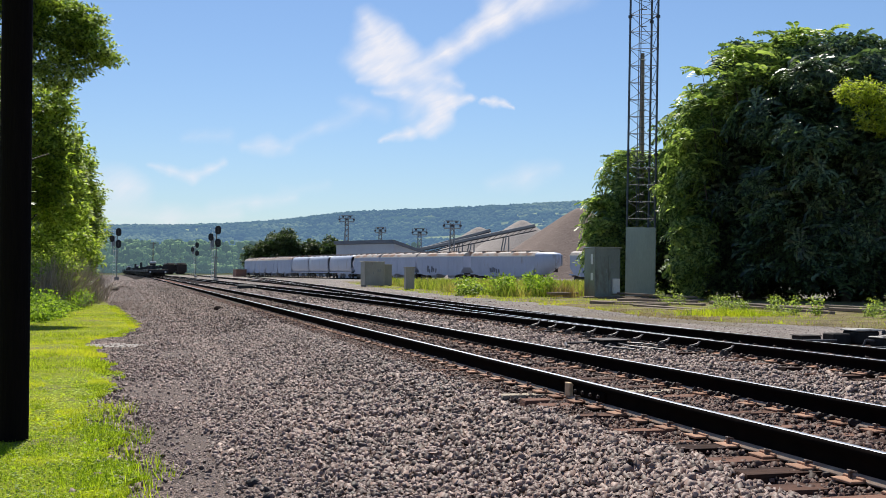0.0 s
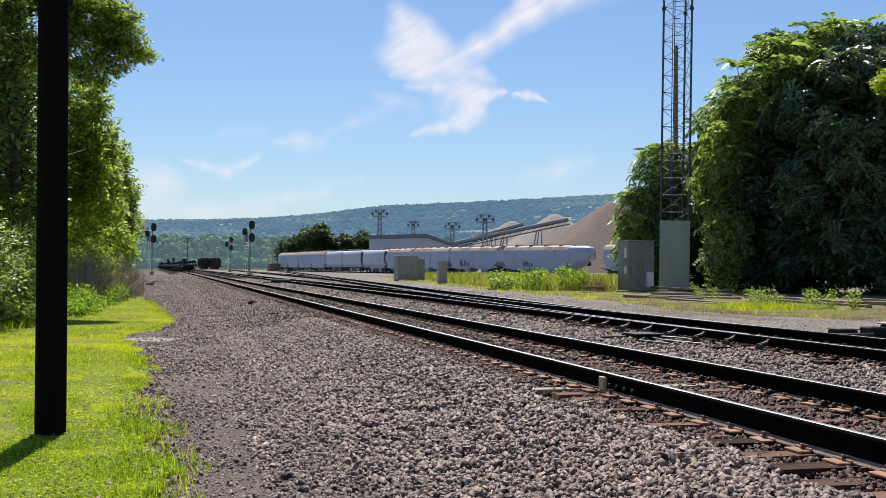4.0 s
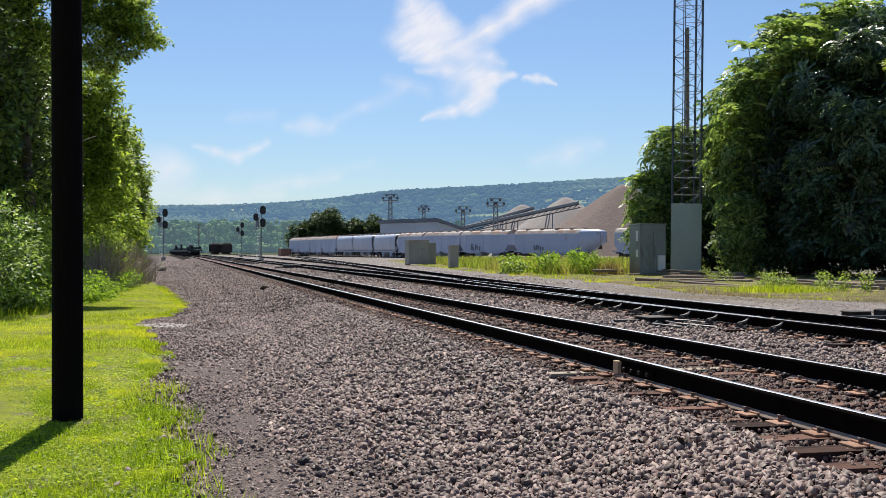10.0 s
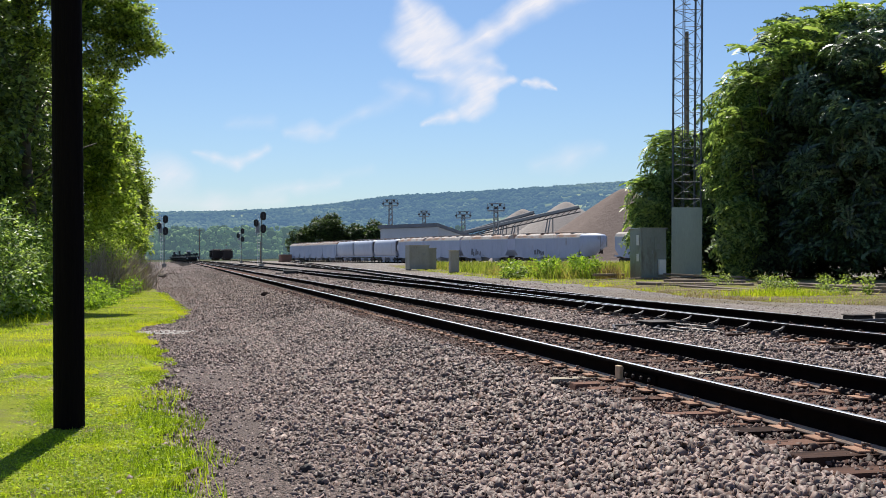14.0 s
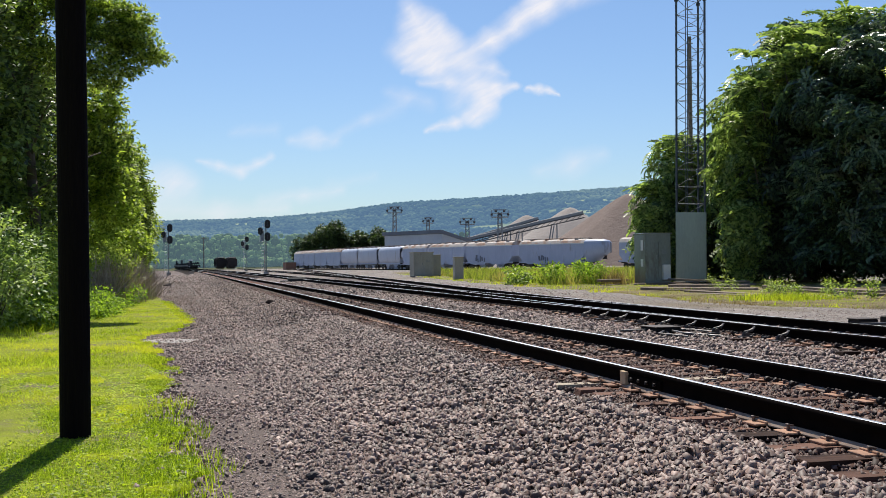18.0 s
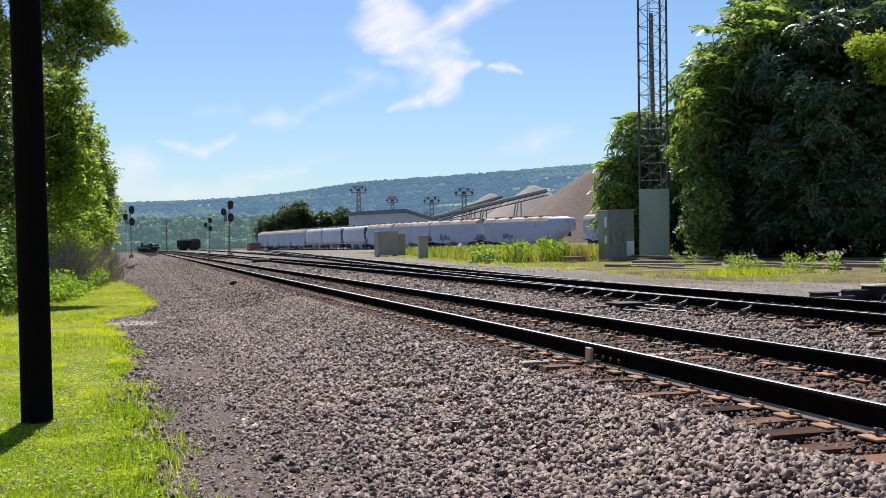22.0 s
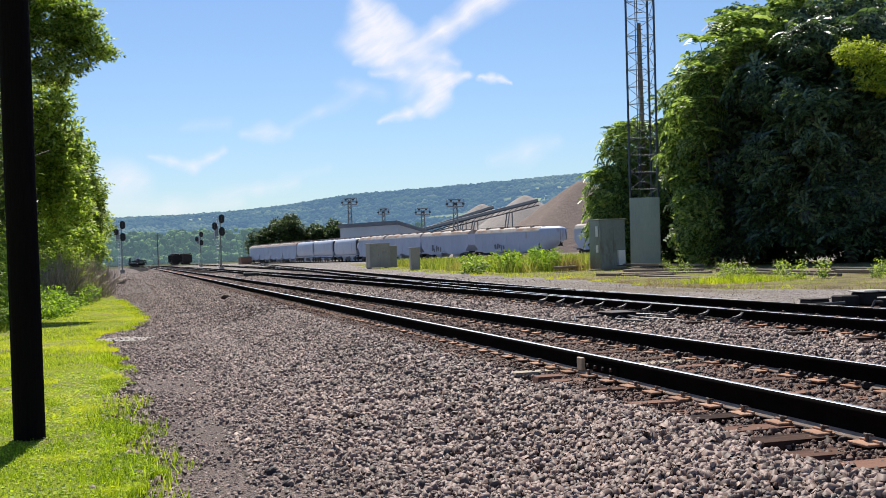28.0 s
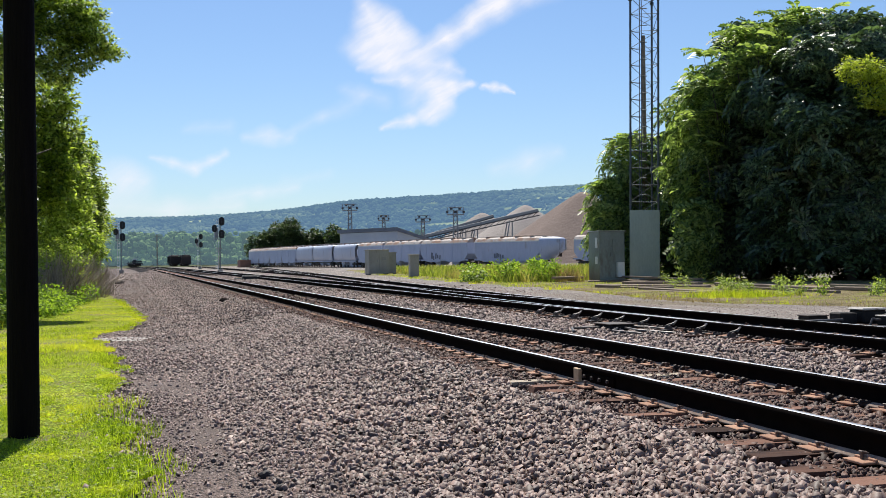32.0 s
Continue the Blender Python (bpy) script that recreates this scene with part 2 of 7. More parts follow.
    if leafy:
        tr = N(t, "ShaderNodeBsdfTranslucent")
        sat = N(t, "ShaderNodeMix", mode="RGBA", blend="MULTIPLY", i_0=1.0)
        sat.inputs[7].default_value = (1.25, 1.3, 0.62, 1)
        link(colour, sat.inputs[6]), link(sat.outputs[2], tr.inputs["Color"])
        ms = N(t, "ShaderNodeMixShader", i_0=leafy)
        link(b.outputs[0], ms.inputs[1]), link(tr.outputs[0], ms.inputs[2]), link(ms.outputs[0], out.inputs["Surface"])
    return m


M = {
    # near black, so that shade in the gaps between stones is in the colour
    "ballast": surface("ballast", (0.004, 0.0032, 0.0028), (0.04, 0.029, 0.025), 0.95, scale=1.2, fine=20, bump=1.0, distance=0.05, spread=0.5, stretch=(1, 0.5, 1), specular=0.1, cells=24.0, chip=0.8),
    "stone": surface("stone", (0.035, 0.024, 0.02), (0.36, 0.25, 0.208), 0.6, scale=0.5, fine=45, bump=0.3, distance=0.004, spread=0.8, island=0.65, specular=0.4),
    "stone_rusty": surface("stone_rusty", (0.018, 0.01, 0.008), (0.19, 0.108, 0.083), 0.66, scale=0.8, fine=45, bump=0.25, distance=0.004, spread=0.8, island=0.6, specular=0.3),
    "path": surface("path", (0.03, 0.022, 0.018), (0.23, 0.17, 0.146), 0.9, scale=0.9, fine=30, bump=0.6, distance=0.02, spread=0.6, c3=(0.12, 0.09, 0.077), c3_scale=0.55, c3_edge=0.56, stretch=(1, 0.5, 1), specular=0.25, cells=60.0, chip=0.6),
    "field": surface("field", (0.05, 0.06, 0.03), (0.1, 0.11, 0.055), 0.95, scale=0.05, fine=0.6, bump=0.5, distance=0.3, specular=0.1),
    "dust": surface("dust", (0.2, 0.175, 0.15), (0.42, 0.385, 0.345), 0.85, scale=5, fine=30, bump=0.5, distance=0.01),
    "yard": surface("yard", (0.13, 0.11, 0.095), (0.37, 0.325, 0.29), 0.95, scale=0.7, fine=14, bump=0.8, distance=0.04, spread=0.45, c3=(0.2, 0.165, 0.11), c3_scale=0.15, c3_edge=0.6, stretch=(1, 0.3, 1), specular=0.2, cells=22.0, chip=0.5),
    "soil": surface("soil", (0.1, 0.11, 0.014), (0.33, 0.38, 0.032), 0.95, scale=1.7, fine=55, bump=0.5, distance=0.03, spread=0.4, c3=(0.2, 0.17, 0.095), c3_scale=0.9, c3_edge=0.6, specular=0.1),
    "grass": surface("grass", (0.15, 0.21, 0.014), (0.52, 0.6, 0.055), 0.6, scale=1.3, fine=20, bump=0, island=1.0, leafy=0.58, c3=(0.62, 0.6, 0.06), c3_scale=0.3, c3_edge=0.54, specular=0.2),
    "lawn": surface("lawn", (0.1, 0.17, 0.008), (0.46, 0.56, 0.045), 0.5, scale=1.6, fine=20, bump=0, island=0.9, leafy=0.6, c3=(0.56, 0.58, 0.06), c3_scale=0.5, c3_edge=0.6, specular=0.25),
    "clod": surface("clod", (0.02, 0.014, 0.011), (0.08, 0.055, 0.045), 0.95, scale=6, fine=40, bump=0.8, distance=0.02, specular=0.1),
    "dry_verge": surface("dry_verge", (0.1, 0.08, 0.042), (0.34, 0.28, 0.15), 0.95, scale=0.9, fine=22, bump=1.0, distance=0.06, spread=0.3, c3=(0.2, 0.21, 0.035), c3_scale=0.25, c3_edge=0.55, specular=0.1),
    "weed": surface("weed", (0.14, 0.19, 0.035), (0.36, 0.41, 0.08), 0.6, scale=0.4, fine=8, bump=0, island=0.8, leafy=0.5, c3=(0.4, 0.34, 0.14), c3_scale=0.25, c3_edge=0.55, specular=0.2),
    "straw": surface("straw", (0.2, 0.135, 0.06), (0.44, 0.34, 0.17), 0.8, scale=0.6, fine=8, bump=0, island=0.6, leafy=0.3, specular=0.2),
    "leaf": surface("leaf", (0.09, 0.14, 0.028), (0.46, 0.56, 0.13), 0.52, scale=0.5, fine=4, bump=0, island=0.9, leafy=0.52, specular=0.4),
    "leaf_sumac": surface("leaf_sumac", (0.018, 0.04, 0.021), (0.17, 0.255, 0.13), 0.38, scale=0.35, fine=4, bump=0, island=0.95, leafy=0.28, specular=0.7),
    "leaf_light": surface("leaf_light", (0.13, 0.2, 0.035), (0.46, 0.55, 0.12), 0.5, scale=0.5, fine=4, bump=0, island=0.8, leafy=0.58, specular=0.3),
    "leaf_grey": surface("leaf_grey", (0.09, 0.15, 0.045), (0.4, 0.5, 0.19), 0.42, scale=0.35, fine=4, bump=0, island=0.9, leafy=0.5, specular=0.45),
    "leaf_weed": surface("leaf_weed", (0.13, 0.21, 0.03), (0.36, 0.5, 0.07), 0.6, scale=0.8, fine=6, bump=0, island=0.8, leafy=0.55, specular=0.1),
    "leaf_yellow": surface("leaf_yellow", (0.24, 0.3, 0.04), (0.52, 0.58, 0.1), 0.5, scale=0.4, fine=4, bump=0, island=0.8, leafy=0.52),
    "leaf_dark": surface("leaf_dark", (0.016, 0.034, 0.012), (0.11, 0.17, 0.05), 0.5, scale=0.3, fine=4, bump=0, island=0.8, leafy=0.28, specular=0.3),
    # woodland leaves darkened: the shade on them is put into the colour
    "leaf_wood_shade": surface("leaf_wood_shade", (0.03, 0.055, 0.02), (0.22, 0.3, 0.1), 0.48, scale=0.4, fine=4, bump=0, island=0.9, leafy=0.42, specular=0.4),
    "bark": surface("bark", (0.05, 0.04, 0.03), (0.13, 0.1, 0.075), 0.9, scale=3, fine=25, bump=0.8, distance=0.03, stretch=(1, 1, 0.15)),
    "twig": surface("twig", (0.26, 0.2, 0.165), (0.52, 0.42, 0.35), 0.9, scale=2, fine=20, bump=0, island=0.6),
    "pole_wood": surface("pole_wood", (0.003, 0.0025, 0.0025), (0.012, 0.009, 0.0085), 0.9, scale=5, fine=45, bump=0.9, distance=0.012, stretch=(1, 1, 0.06), specular=0.06),
    # rail sides near black: the shade on the web is put into the colour
    "rail_side_shade": surface("rail_side_shade", (0.002, 0.0016, 0.0015), (0.01, 0.0065, 0.0055), 0.9, scale=6, fine=60, bump=0.4, distance=0.003, specular=0.02),
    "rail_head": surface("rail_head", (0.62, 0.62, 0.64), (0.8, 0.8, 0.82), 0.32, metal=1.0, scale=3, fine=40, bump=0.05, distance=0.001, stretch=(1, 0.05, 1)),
    # rust of the rail foot, made paler for the sun on its top
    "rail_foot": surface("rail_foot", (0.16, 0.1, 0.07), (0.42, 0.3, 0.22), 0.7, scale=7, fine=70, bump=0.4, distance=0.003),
    # far woods: blue haze put in as emission
    "hill_leaf": surface("hill_leaf", (0.016, 0.032, 0.018), (0.055, 0.082, 0.042), 0.95, scale=0.006, fine=0.3, bump=0.5, distance=2.0, spread=0.4, island=0.45, c3=(0.13, 0.16, 0.07), c3_scale=0.004, c3_edge=0.58, specular=0.0, haze_glow=(0.078, 0.14, 0.238)),
    "tie": surface("tie", (0.026, 0.013, 0.009), (0.22, 0.118, 0.083), 0.85, scale=3, fine=26, bump=0.9, distance=0.014, stretch=(0.12, 1, 1), objects=0.6, specular=0.12),
    "tie_pale": surface("tie_pale", (0.24, 0.19, 0.13), (0.5, 0.42, 0.31), 0.85, scale=4, fine=30, bump=0.6, distance=0.01, stretch=(0.15, 1, 1)),
    "rust": surface("rust", (0.2, 0.1, 0.06), (0.48, 0.28, 0.185), 0.8, scale=9, fine=70, bump=0.5, distance=0.004, objects=0.3, specular=0.25),
    "rust_dark": surface("rust_dark", (0.015, 0.01, 0.009), (0.06, 0.04, 0.032), 0.7, metal=0.1, scale=9, fine=70, bump=0.4, distance=0.004),
    "spike": surface("spike", (0.05, 0.035, 0.03), (0.2, 0.15, 0.13), 0.6, metal=0.3, scale=20, fine=120, bump=0.2, distance=0.002),
    "joint_tan": surface("joint_tan", (0.45, 0.3, 0.17), (0.66, 0.48, 0.31), 0.75, scale=12, fine=80, bump=0.2, distance=0.002),
    "galvanised": surface("galvanised", (0.13, 0.145, 0.13), (0.29, 0.31, 0.285), 0.4, metal=0.5, scale=1.2, fine=18, bump=0.12, distance=0.004, c3=(0.14, 0.125, 0.1), c3_scale=0.9, c3_edge=0.62, stretch=(1, 1, 0.4)),
    "panel_green": surface("panel_green", (0.24, 0.28, 0.25), (0.38, 0.42, 0.375), 0.38, metal=0.45, scale=0.9, fine=14, bump=0.1, distance=0.004, stretch=(1, 1, 0.3)),
    "cabinet_tan": surface("cabinet_tan", (0.26, 0.245, 0.2), (0.44, 0.41, 0.345), 0.6, metal=0.1, scale=1.2, fine=15, bump=0.1, distance=0.004, c3=(0.17, 0.13, 0.09), c3_scale=0.8, c3_edge=0.66, stretch=(1, 1, 0.4)),
    "steel": surface("steel", (0.16, 0.17, 0.18), (0.34, 0.35, 0.36), 0.5, metal=0.6, scale=3, fine=30, bump=0.1, distance=0.002),
    "mast_steel": surface("mast_steel", (0.045, 0.055, 0.07), (0.14, 0.16, 0.19), 0.65, metal=0.2, scale=3, fine=30, bump=0.1, distance=0.002),
    "steel_dark": surface("steel_dark", (0.035, 0.037, 0.04), (0.1, 0.1, 0.105), 0.6, metal=0.4, scale=2, fine=20, bump=0.1, distance=0.002),
    "brace": surface("brace", (0.03, 0.025, 0.022), (0.13, 0.11, 0.1), 0.5, metal=0.3, scale=9, fine=60, bump=0.2, distance=0.003),
    "machine": surface("machine", (0.009, 0.008, 0.0075), (0.036, 0.031, 0.028), 0.7, scale=4, fine=30, bump=0.3, distance=0.004, specular=0.2),
    "lid_metal": surface("lid_metal", (0.3, 0.28, 0.25), (0.52, 0.49, 0.44), 0.5, metal=0.15, scale=5, fine=40, bump=0.2, distance=0.003, c3=(0.12, 0.08, 0.06), c3_scale=4.0, c3_edge=0.6),
    "black": surface("black", (0.008, 0.008, 0.009), (0.03, 0.03, 0.03), 0.6, scale=3, fine=20, bump=0.1, distance=0.003),
    "white_paint": surface("white_paint", (0.6, 0.6, 0.58), (0.82, 0.82, 0.8), 0.5, scale=2, fine=20, bump=0.05, distance=0.002),
    "hopper_white": surface("hopper_white", (0.43, 0.455, 0.54), (0.57, 0.6, 0.68), 0.5, scale=0.35, fine=3, bump=0.05, distance=0.01, c3=(0.33, 0.3, 0.3), c3_scale=0.8, c3_edge=0.66, stretch=(1, 1, 0.35)),
    "hopper_grey": surface("hopper_grey", (0.33, 0.38, 0.5), (0.47, 0.525, 0.66), 0.5, scale=0.35, fine=3, bump=0.05, distance=0.01, c3=(0.27, 0.25, 0.26), c3_scale=0.7, c3_edge=0.66, stretch=(1, 1, 0.35)),
    "hopper_roof": surface("hopper_roof", (0.3, 0.26, 0.23), (0.48, 0.43, 0.39), 0.7, scale=0.8, fine=6, bump=0.1, distance=0.01, c3=(0.29, 0.17, 0.11), c3_scale=0.6, c3_edge=0.53),
    "scrawl": surface("scrawl", (0.08, 0.095, 0.13), (0.17, 0.19, 0.24), 0.5, scale=2, fine=20, bump=0),
    "gondola": surface("gondola", (0.01, 0.008, 0.008), (0.035, 0.024, 0.022), 0.75, scale=0.8, fine=6, bump=0.2, distance=0.02),
    "gravel_brown": surface("gravel_brown", (0.15, 0.108, 0.088), (0.25, 0.185, 0.152), 0.95, scale=0.06, fine=1.2, bump=0.6, distance=0.5, stretch=(1, 1, 0.22)),
    "gravel_grey": surface("gravel_grey", (0.24, 0.205, 0.18), (0.38, 0.335, 0.3), 0.95, scale=0.06, fine=1.2, bump=0.6, distance=0.5, stretch=(1, 1, 0.22)),
    "roof_blue": surface("roof_blue", (0.1, 0.115, 0.14), (0.19, 0.21, 0.24), 0.6, scale=0.2, fine=3, bump=0.1, distance=0.03),
    "shed_wall": surface("shed_wall", (0.42, 0.45, 0.49), (0.56, 0.59, 0.63), 0.7, scale=0.2, fine=3, bump=0.1, distance=0.03),
    "timber": surface("timber", (0.11, 0.08, 0.06), (0.34, 0.265, 0.2), 0.9, scale=1.5, fine=18, bump=0.7, distance=0.015, stretch=(0.3, 0.3, 1)),
    "brown_box": surface("brown_box", (0.2, 0.1, 0.065), (0.34, 0.18, 0.12), 0.8, scale=1, fine=8, bump=0.1, distance=0.01),
    # hills and valley woods: the haze over them is emitted by the surface
    "hill": surface("hill", (0.014, 0.03, 0.016), (0.045, 0.07, 0.034), 0.95, scale=0.012, fine=0.09, bump=0.8, distance=10.0, spread=0.3, c3=(0.24, 0.26, 0.1), c3_scale=0.0045, c3_edge=0.56, specular=0.0, haze_glow=(0.074, 0.134, 0.226)),
    "far_leaf": surface("far_leaf", (0.045, 0.08, 0.034), (0.2, 0.29, 0.11), 0.9, scale=0.02, fine=1.1, bump=0.9, distance=1.2, spread=0.4, island=0.9, specular=0.0, haze_glow=(0.06, 0.095, 0.115)),
}


# ---- mesh helpers ----
def link_mesh(name, V, F, material, parent=None, label="", smooth=False):
    """A mesh object from arrays of points and of faces that all have the same number of corners."""
    V, F = np.asarray(V, dtype=np.float32), np.asarray(F, dtype=np.int32)
    me = bpy.data.meshes.new(name)
    me.vertices.add(len(V)), me.loops.add(F.size), me.polygons.add(len(F))
    me.vertices.foreach_set("co", V.ravel())
    me.loops.foreach_set("vertex_index", F.ravel())
    me.polygons.foreach_set("loop_start", np.arange(0, F.size, F.shape[1], dtype=np.int32))
    if smooth:
        me.polygons.foreach_set("use_smooth", np.ones(len(F), dtype=bool))
    me.update(calc_edges=True)
    me.materials.append(material)
    ob = new(name, me)
    if parent:
        ob.parent = parent
    if label:
        ob["label"] = label
    return ob


def part(name, bm, material, parent=None, label="", smooth=False):
    """Links a bmesh as one mesh object under a thing or a part."""
    me = bpy.data.meshes.new(name)
    bmesh.ops.recalc_face_normals(bm, faces=bm.faces)
    bm.to_mesh(me)
    bm.free()
    if smooth:
        for p in me.polygons:
            p.use_smooth = True
    for m in material if isinstance(material, (list, tuple)) else [material]:
        me.materials.append(m)
    ob = new(name, me)
    if parent:
        ob.parent = parent
    if label:
        ob["label"] = label
    return ob


def shared(name, me, parent, m):
    """A further object on a mesh that exists, at the pose m in its parent's space."""
    ob = new(name, me)
    ob.parent = parent
    ob.matrix_basis = m
    return ob


def thing(name, m, label, category, group="", kind=""):
    ob = new(name)
    ob.matrix_basis = m
    return tagged(ob, label, category, group, kind)


def box(bm, sx, sy, sz, m=None, bevel=0.0):
    """Adds a box standing on z = 0 of m."""
    r = bmesh.ops.create_cube(bm, size=1.0, matrix=(m or Matrix()) @ Matrix.Translation((0, 0, sz / 2)) @ Matrix.Diagonal((sx, sy, sz, 1)))
    if bevel:
        edges = {e for v in r["verts"] for e in v.link_edges}
        bmesh.ops.bevel(bm, geom=list(edges), offset=bevel, segments=1, affect="EDGES", profile=0.5)
    return bm


def boxes(*items, bevel=0.0):
    bm = bmesh.new()
    for sx, sy, sz, m in items:
        box(bm, sx, sy, sz, m, bevel)
    return bm


def tube(bm, a, b, r1, r2=None, n=10):
    """Adds a tapered round bar from a to b."""
    a, b = Vector(a), Vector(b)
    d = b - a
    m = Matrix.Translation(a) @ d.to_track_quat("Z", "Y").to_matrix().to_4x4() @ Matrix.Translation((0, 0, d.length / 2))
    bmesh.ops.create_cone(bm, cap_ends=True, segments=n, radius1=r1, radius2=r1 if r2 is None else r2, depth=d.length, matrix=m)
    return bm


def tubes(*items, n=10):
    bm = bmesh.new()
    for a, b, r in items:
        tube(bm, a, b, r, n=n)
    return bm


def prism(outline, depth, m=None):
    """A solid from an outline in x and z, of that depth along y."""
    bm = bmesh.new()
    m = m or Matrix()
    f = [bm.verts.new(m @ Vector((x, -depth / 2, z))) for x, z in outline]
    b = [bm.verts.new(m @ Vector((x, depth / 2, z))) for x, z in outline]
    bm.faces.new(f), bm.faces.new(b[::-1])
    for i in range(len(f)):
        bm.faces.new((f[i - 1], f[i], b[i], b[i - 1]))
    return bm


def sweep(outline, path, closed=True):
    """Points and quads of an outline (across, up) carried along a path of (x, y, z)."""
    path = np.asarray(path, dtype=float)
    d = np.gradient(path, axis=0)
    d[:, 2] = 0
    d /= np.linalg.norm(d, axis=1)[:, None]
    right = np.stack([d[:, 1], -d[:, 0], np.zeros(len(d))], axis=1)
    o = np.asarray(outline, dtype=float)
    V = path[:, None, :] + right[:, None, :] * o[None, :, :1] + np.array([0, 0, 1.0])[None, None, :] * o[None, :, 1:]
    n, k = len(path), len(o)
    i, j = np.meshgrid(np.arange(n - 1), np.arange(k if closed else k - 1), indexing="ij")
    j2 = (j + 1) % k
    F = np.stack([i * k + j, i * k + j2, (i + 1) * k + j2, (i + 1) * k + j], axis=-1).reshape(-1, 4)
    return V.reshape(-1, 3), F


def turns(n, rng, tilt=None):
    """n random turns; with tilt, upright ones that lean by up to tilt."""
    if tilt is None:
        q = rng.normal(size=(n, 4))
        q /= np.linalg.norm(q, axis=1)[:, None]
        w, x, y, z = q.T
    else:
        yaw, lean, way = rng.uniform(0, 2 * np.pi, n), rng.uniform(0, tilt, n), rng.uniform(0, 2 * np.pi, n)
        a = np.stack([np.cos(lean / 2), np.sin(lean / 2) * np.cos(way), np.sin(lean / 2) * np.sin(way), np.zeros(n)], 1)
        b = np.stack([np.cos(yaw / 2), np.zeros(n), np.zeros(n), np.sin(yaw / 2)], 1)
        w = a[:, 0] * b[:, 0] - a[:, 3] * b[:, 3]
        x = a[:, 1] * b[:, 0] + a[:, 2] * b[:, 3]
        y = a[:, 2] * b[:, 0] - a[:, 1] * b[:, 3]
        z = a[:, 0] * b[:, 3] + a[:, 3] * b[:, 0]
    return np.stack([np.stack([1 - 2 * (y * y + z * z), 2 * (x * y - z * w), 2 * (x * z + y * w)], -1),
                     np.stack([2 * (x * y + z * w), 1 - 2 * (x * x + z * z), 2 * (y * z - x * w)], -1),
                     np.stack([2 * (x * z - y * w), 2 * (y * z + x * w), 1 - 2 * (x * x + y * y)], -1)], 1)


def facing(way, rng, spread=0.6):
    """Turns that carry z to the given ways, loosened by spread, with a random spin."""
    z = way + rng.normal(size=way.shape) * spread
    z /= np.linalg.norm(z, axis=1)[:, None]
    x = np.cross(z, rng.normal(size=way.shape))
    x /= np.linalg.norm(x, axis=1)[:, None]
    return np.stack([x, np.cross(z, x), z], axis=2)


def scatter(V, F, places, rot, scales):
    """Copies of a small mesh at many places, as one set of points and faces."""
    V, F, scales = np.asarray(V, dtype=float), np.asarray(F), np.asarray(scales, dtype=float)
    if scales.ndim == 1:
        scales = np.repeat(scales[:, None], 3, axis=1)
    pts = np.einsum("nij,nkj->nki", rot, V[None] * scales[:, None, :]) + places[:, None, :]
    faces = F[None] + (np.arange(len(places)) * len(V))[:, None, None]
    return pts.reshape(-1, 3), faces.reshape(-1, F.shape[1])


def stacked(*sets):
    Vs, Fs, at = [], [], 0
    for V, F in sets:
        Vs.append(V), Fs.append(F + at)
        at += len(V)
    return np.concatenate(Vs), np.concatenate(Fs)


# ---- plan of the tracks ----
RAIL_TOP, TIE_TOP, BED = 0.53, 0.345, 0.30


def bend(y):
    """The main line swings to the left far off."""
    return -6.8e-5 * max(y - 200.0, 0.0) ** 2


def diverge(y):
    """How far the turnout's branch lies to the right of the second track."""
    s = y - 15.5
    return 0.0 if s <= 0 else 0.075 * s * s / 39.0 if s < 19.5 else 0.73 + 0.075 * (s - 19.5)


def main_line(x):
    return lambda y: x + bend(y)


def height(x, y):
    """The ground's height."""
    x = x - bend(y)
    knots = ((-400, 2.0), (-12, 0.5), (-5, 0.1), (-3, 0.0), (1.9, 0.02), (2.6, 0.1), (3.2, 0.27), (3.55, 0.312), (4.1, 0.305), (4.35, 0.3), (5.5, 0.3), (6.4, BED), (11.4, BED), (12.6, 0.22), (16, 0.2), (30, 0.3), (60, 0.4), (900, 0.4))
    return float(np.interp(x, [k[0] for k in knots], [k[1] for k in knots])) - 0.075 * math.exp(-((x - 3.62) / 0.22) ** 2 - ((y - 10.35) / 0.5) ** 2) - 0.05 * math.exp(-((x - 3.66) / 0.16) ** 2 - ((y - 5.9) / 0.4) ** 2) + min(max(y - 430.0, 0.0) * 0.03, 12.0)


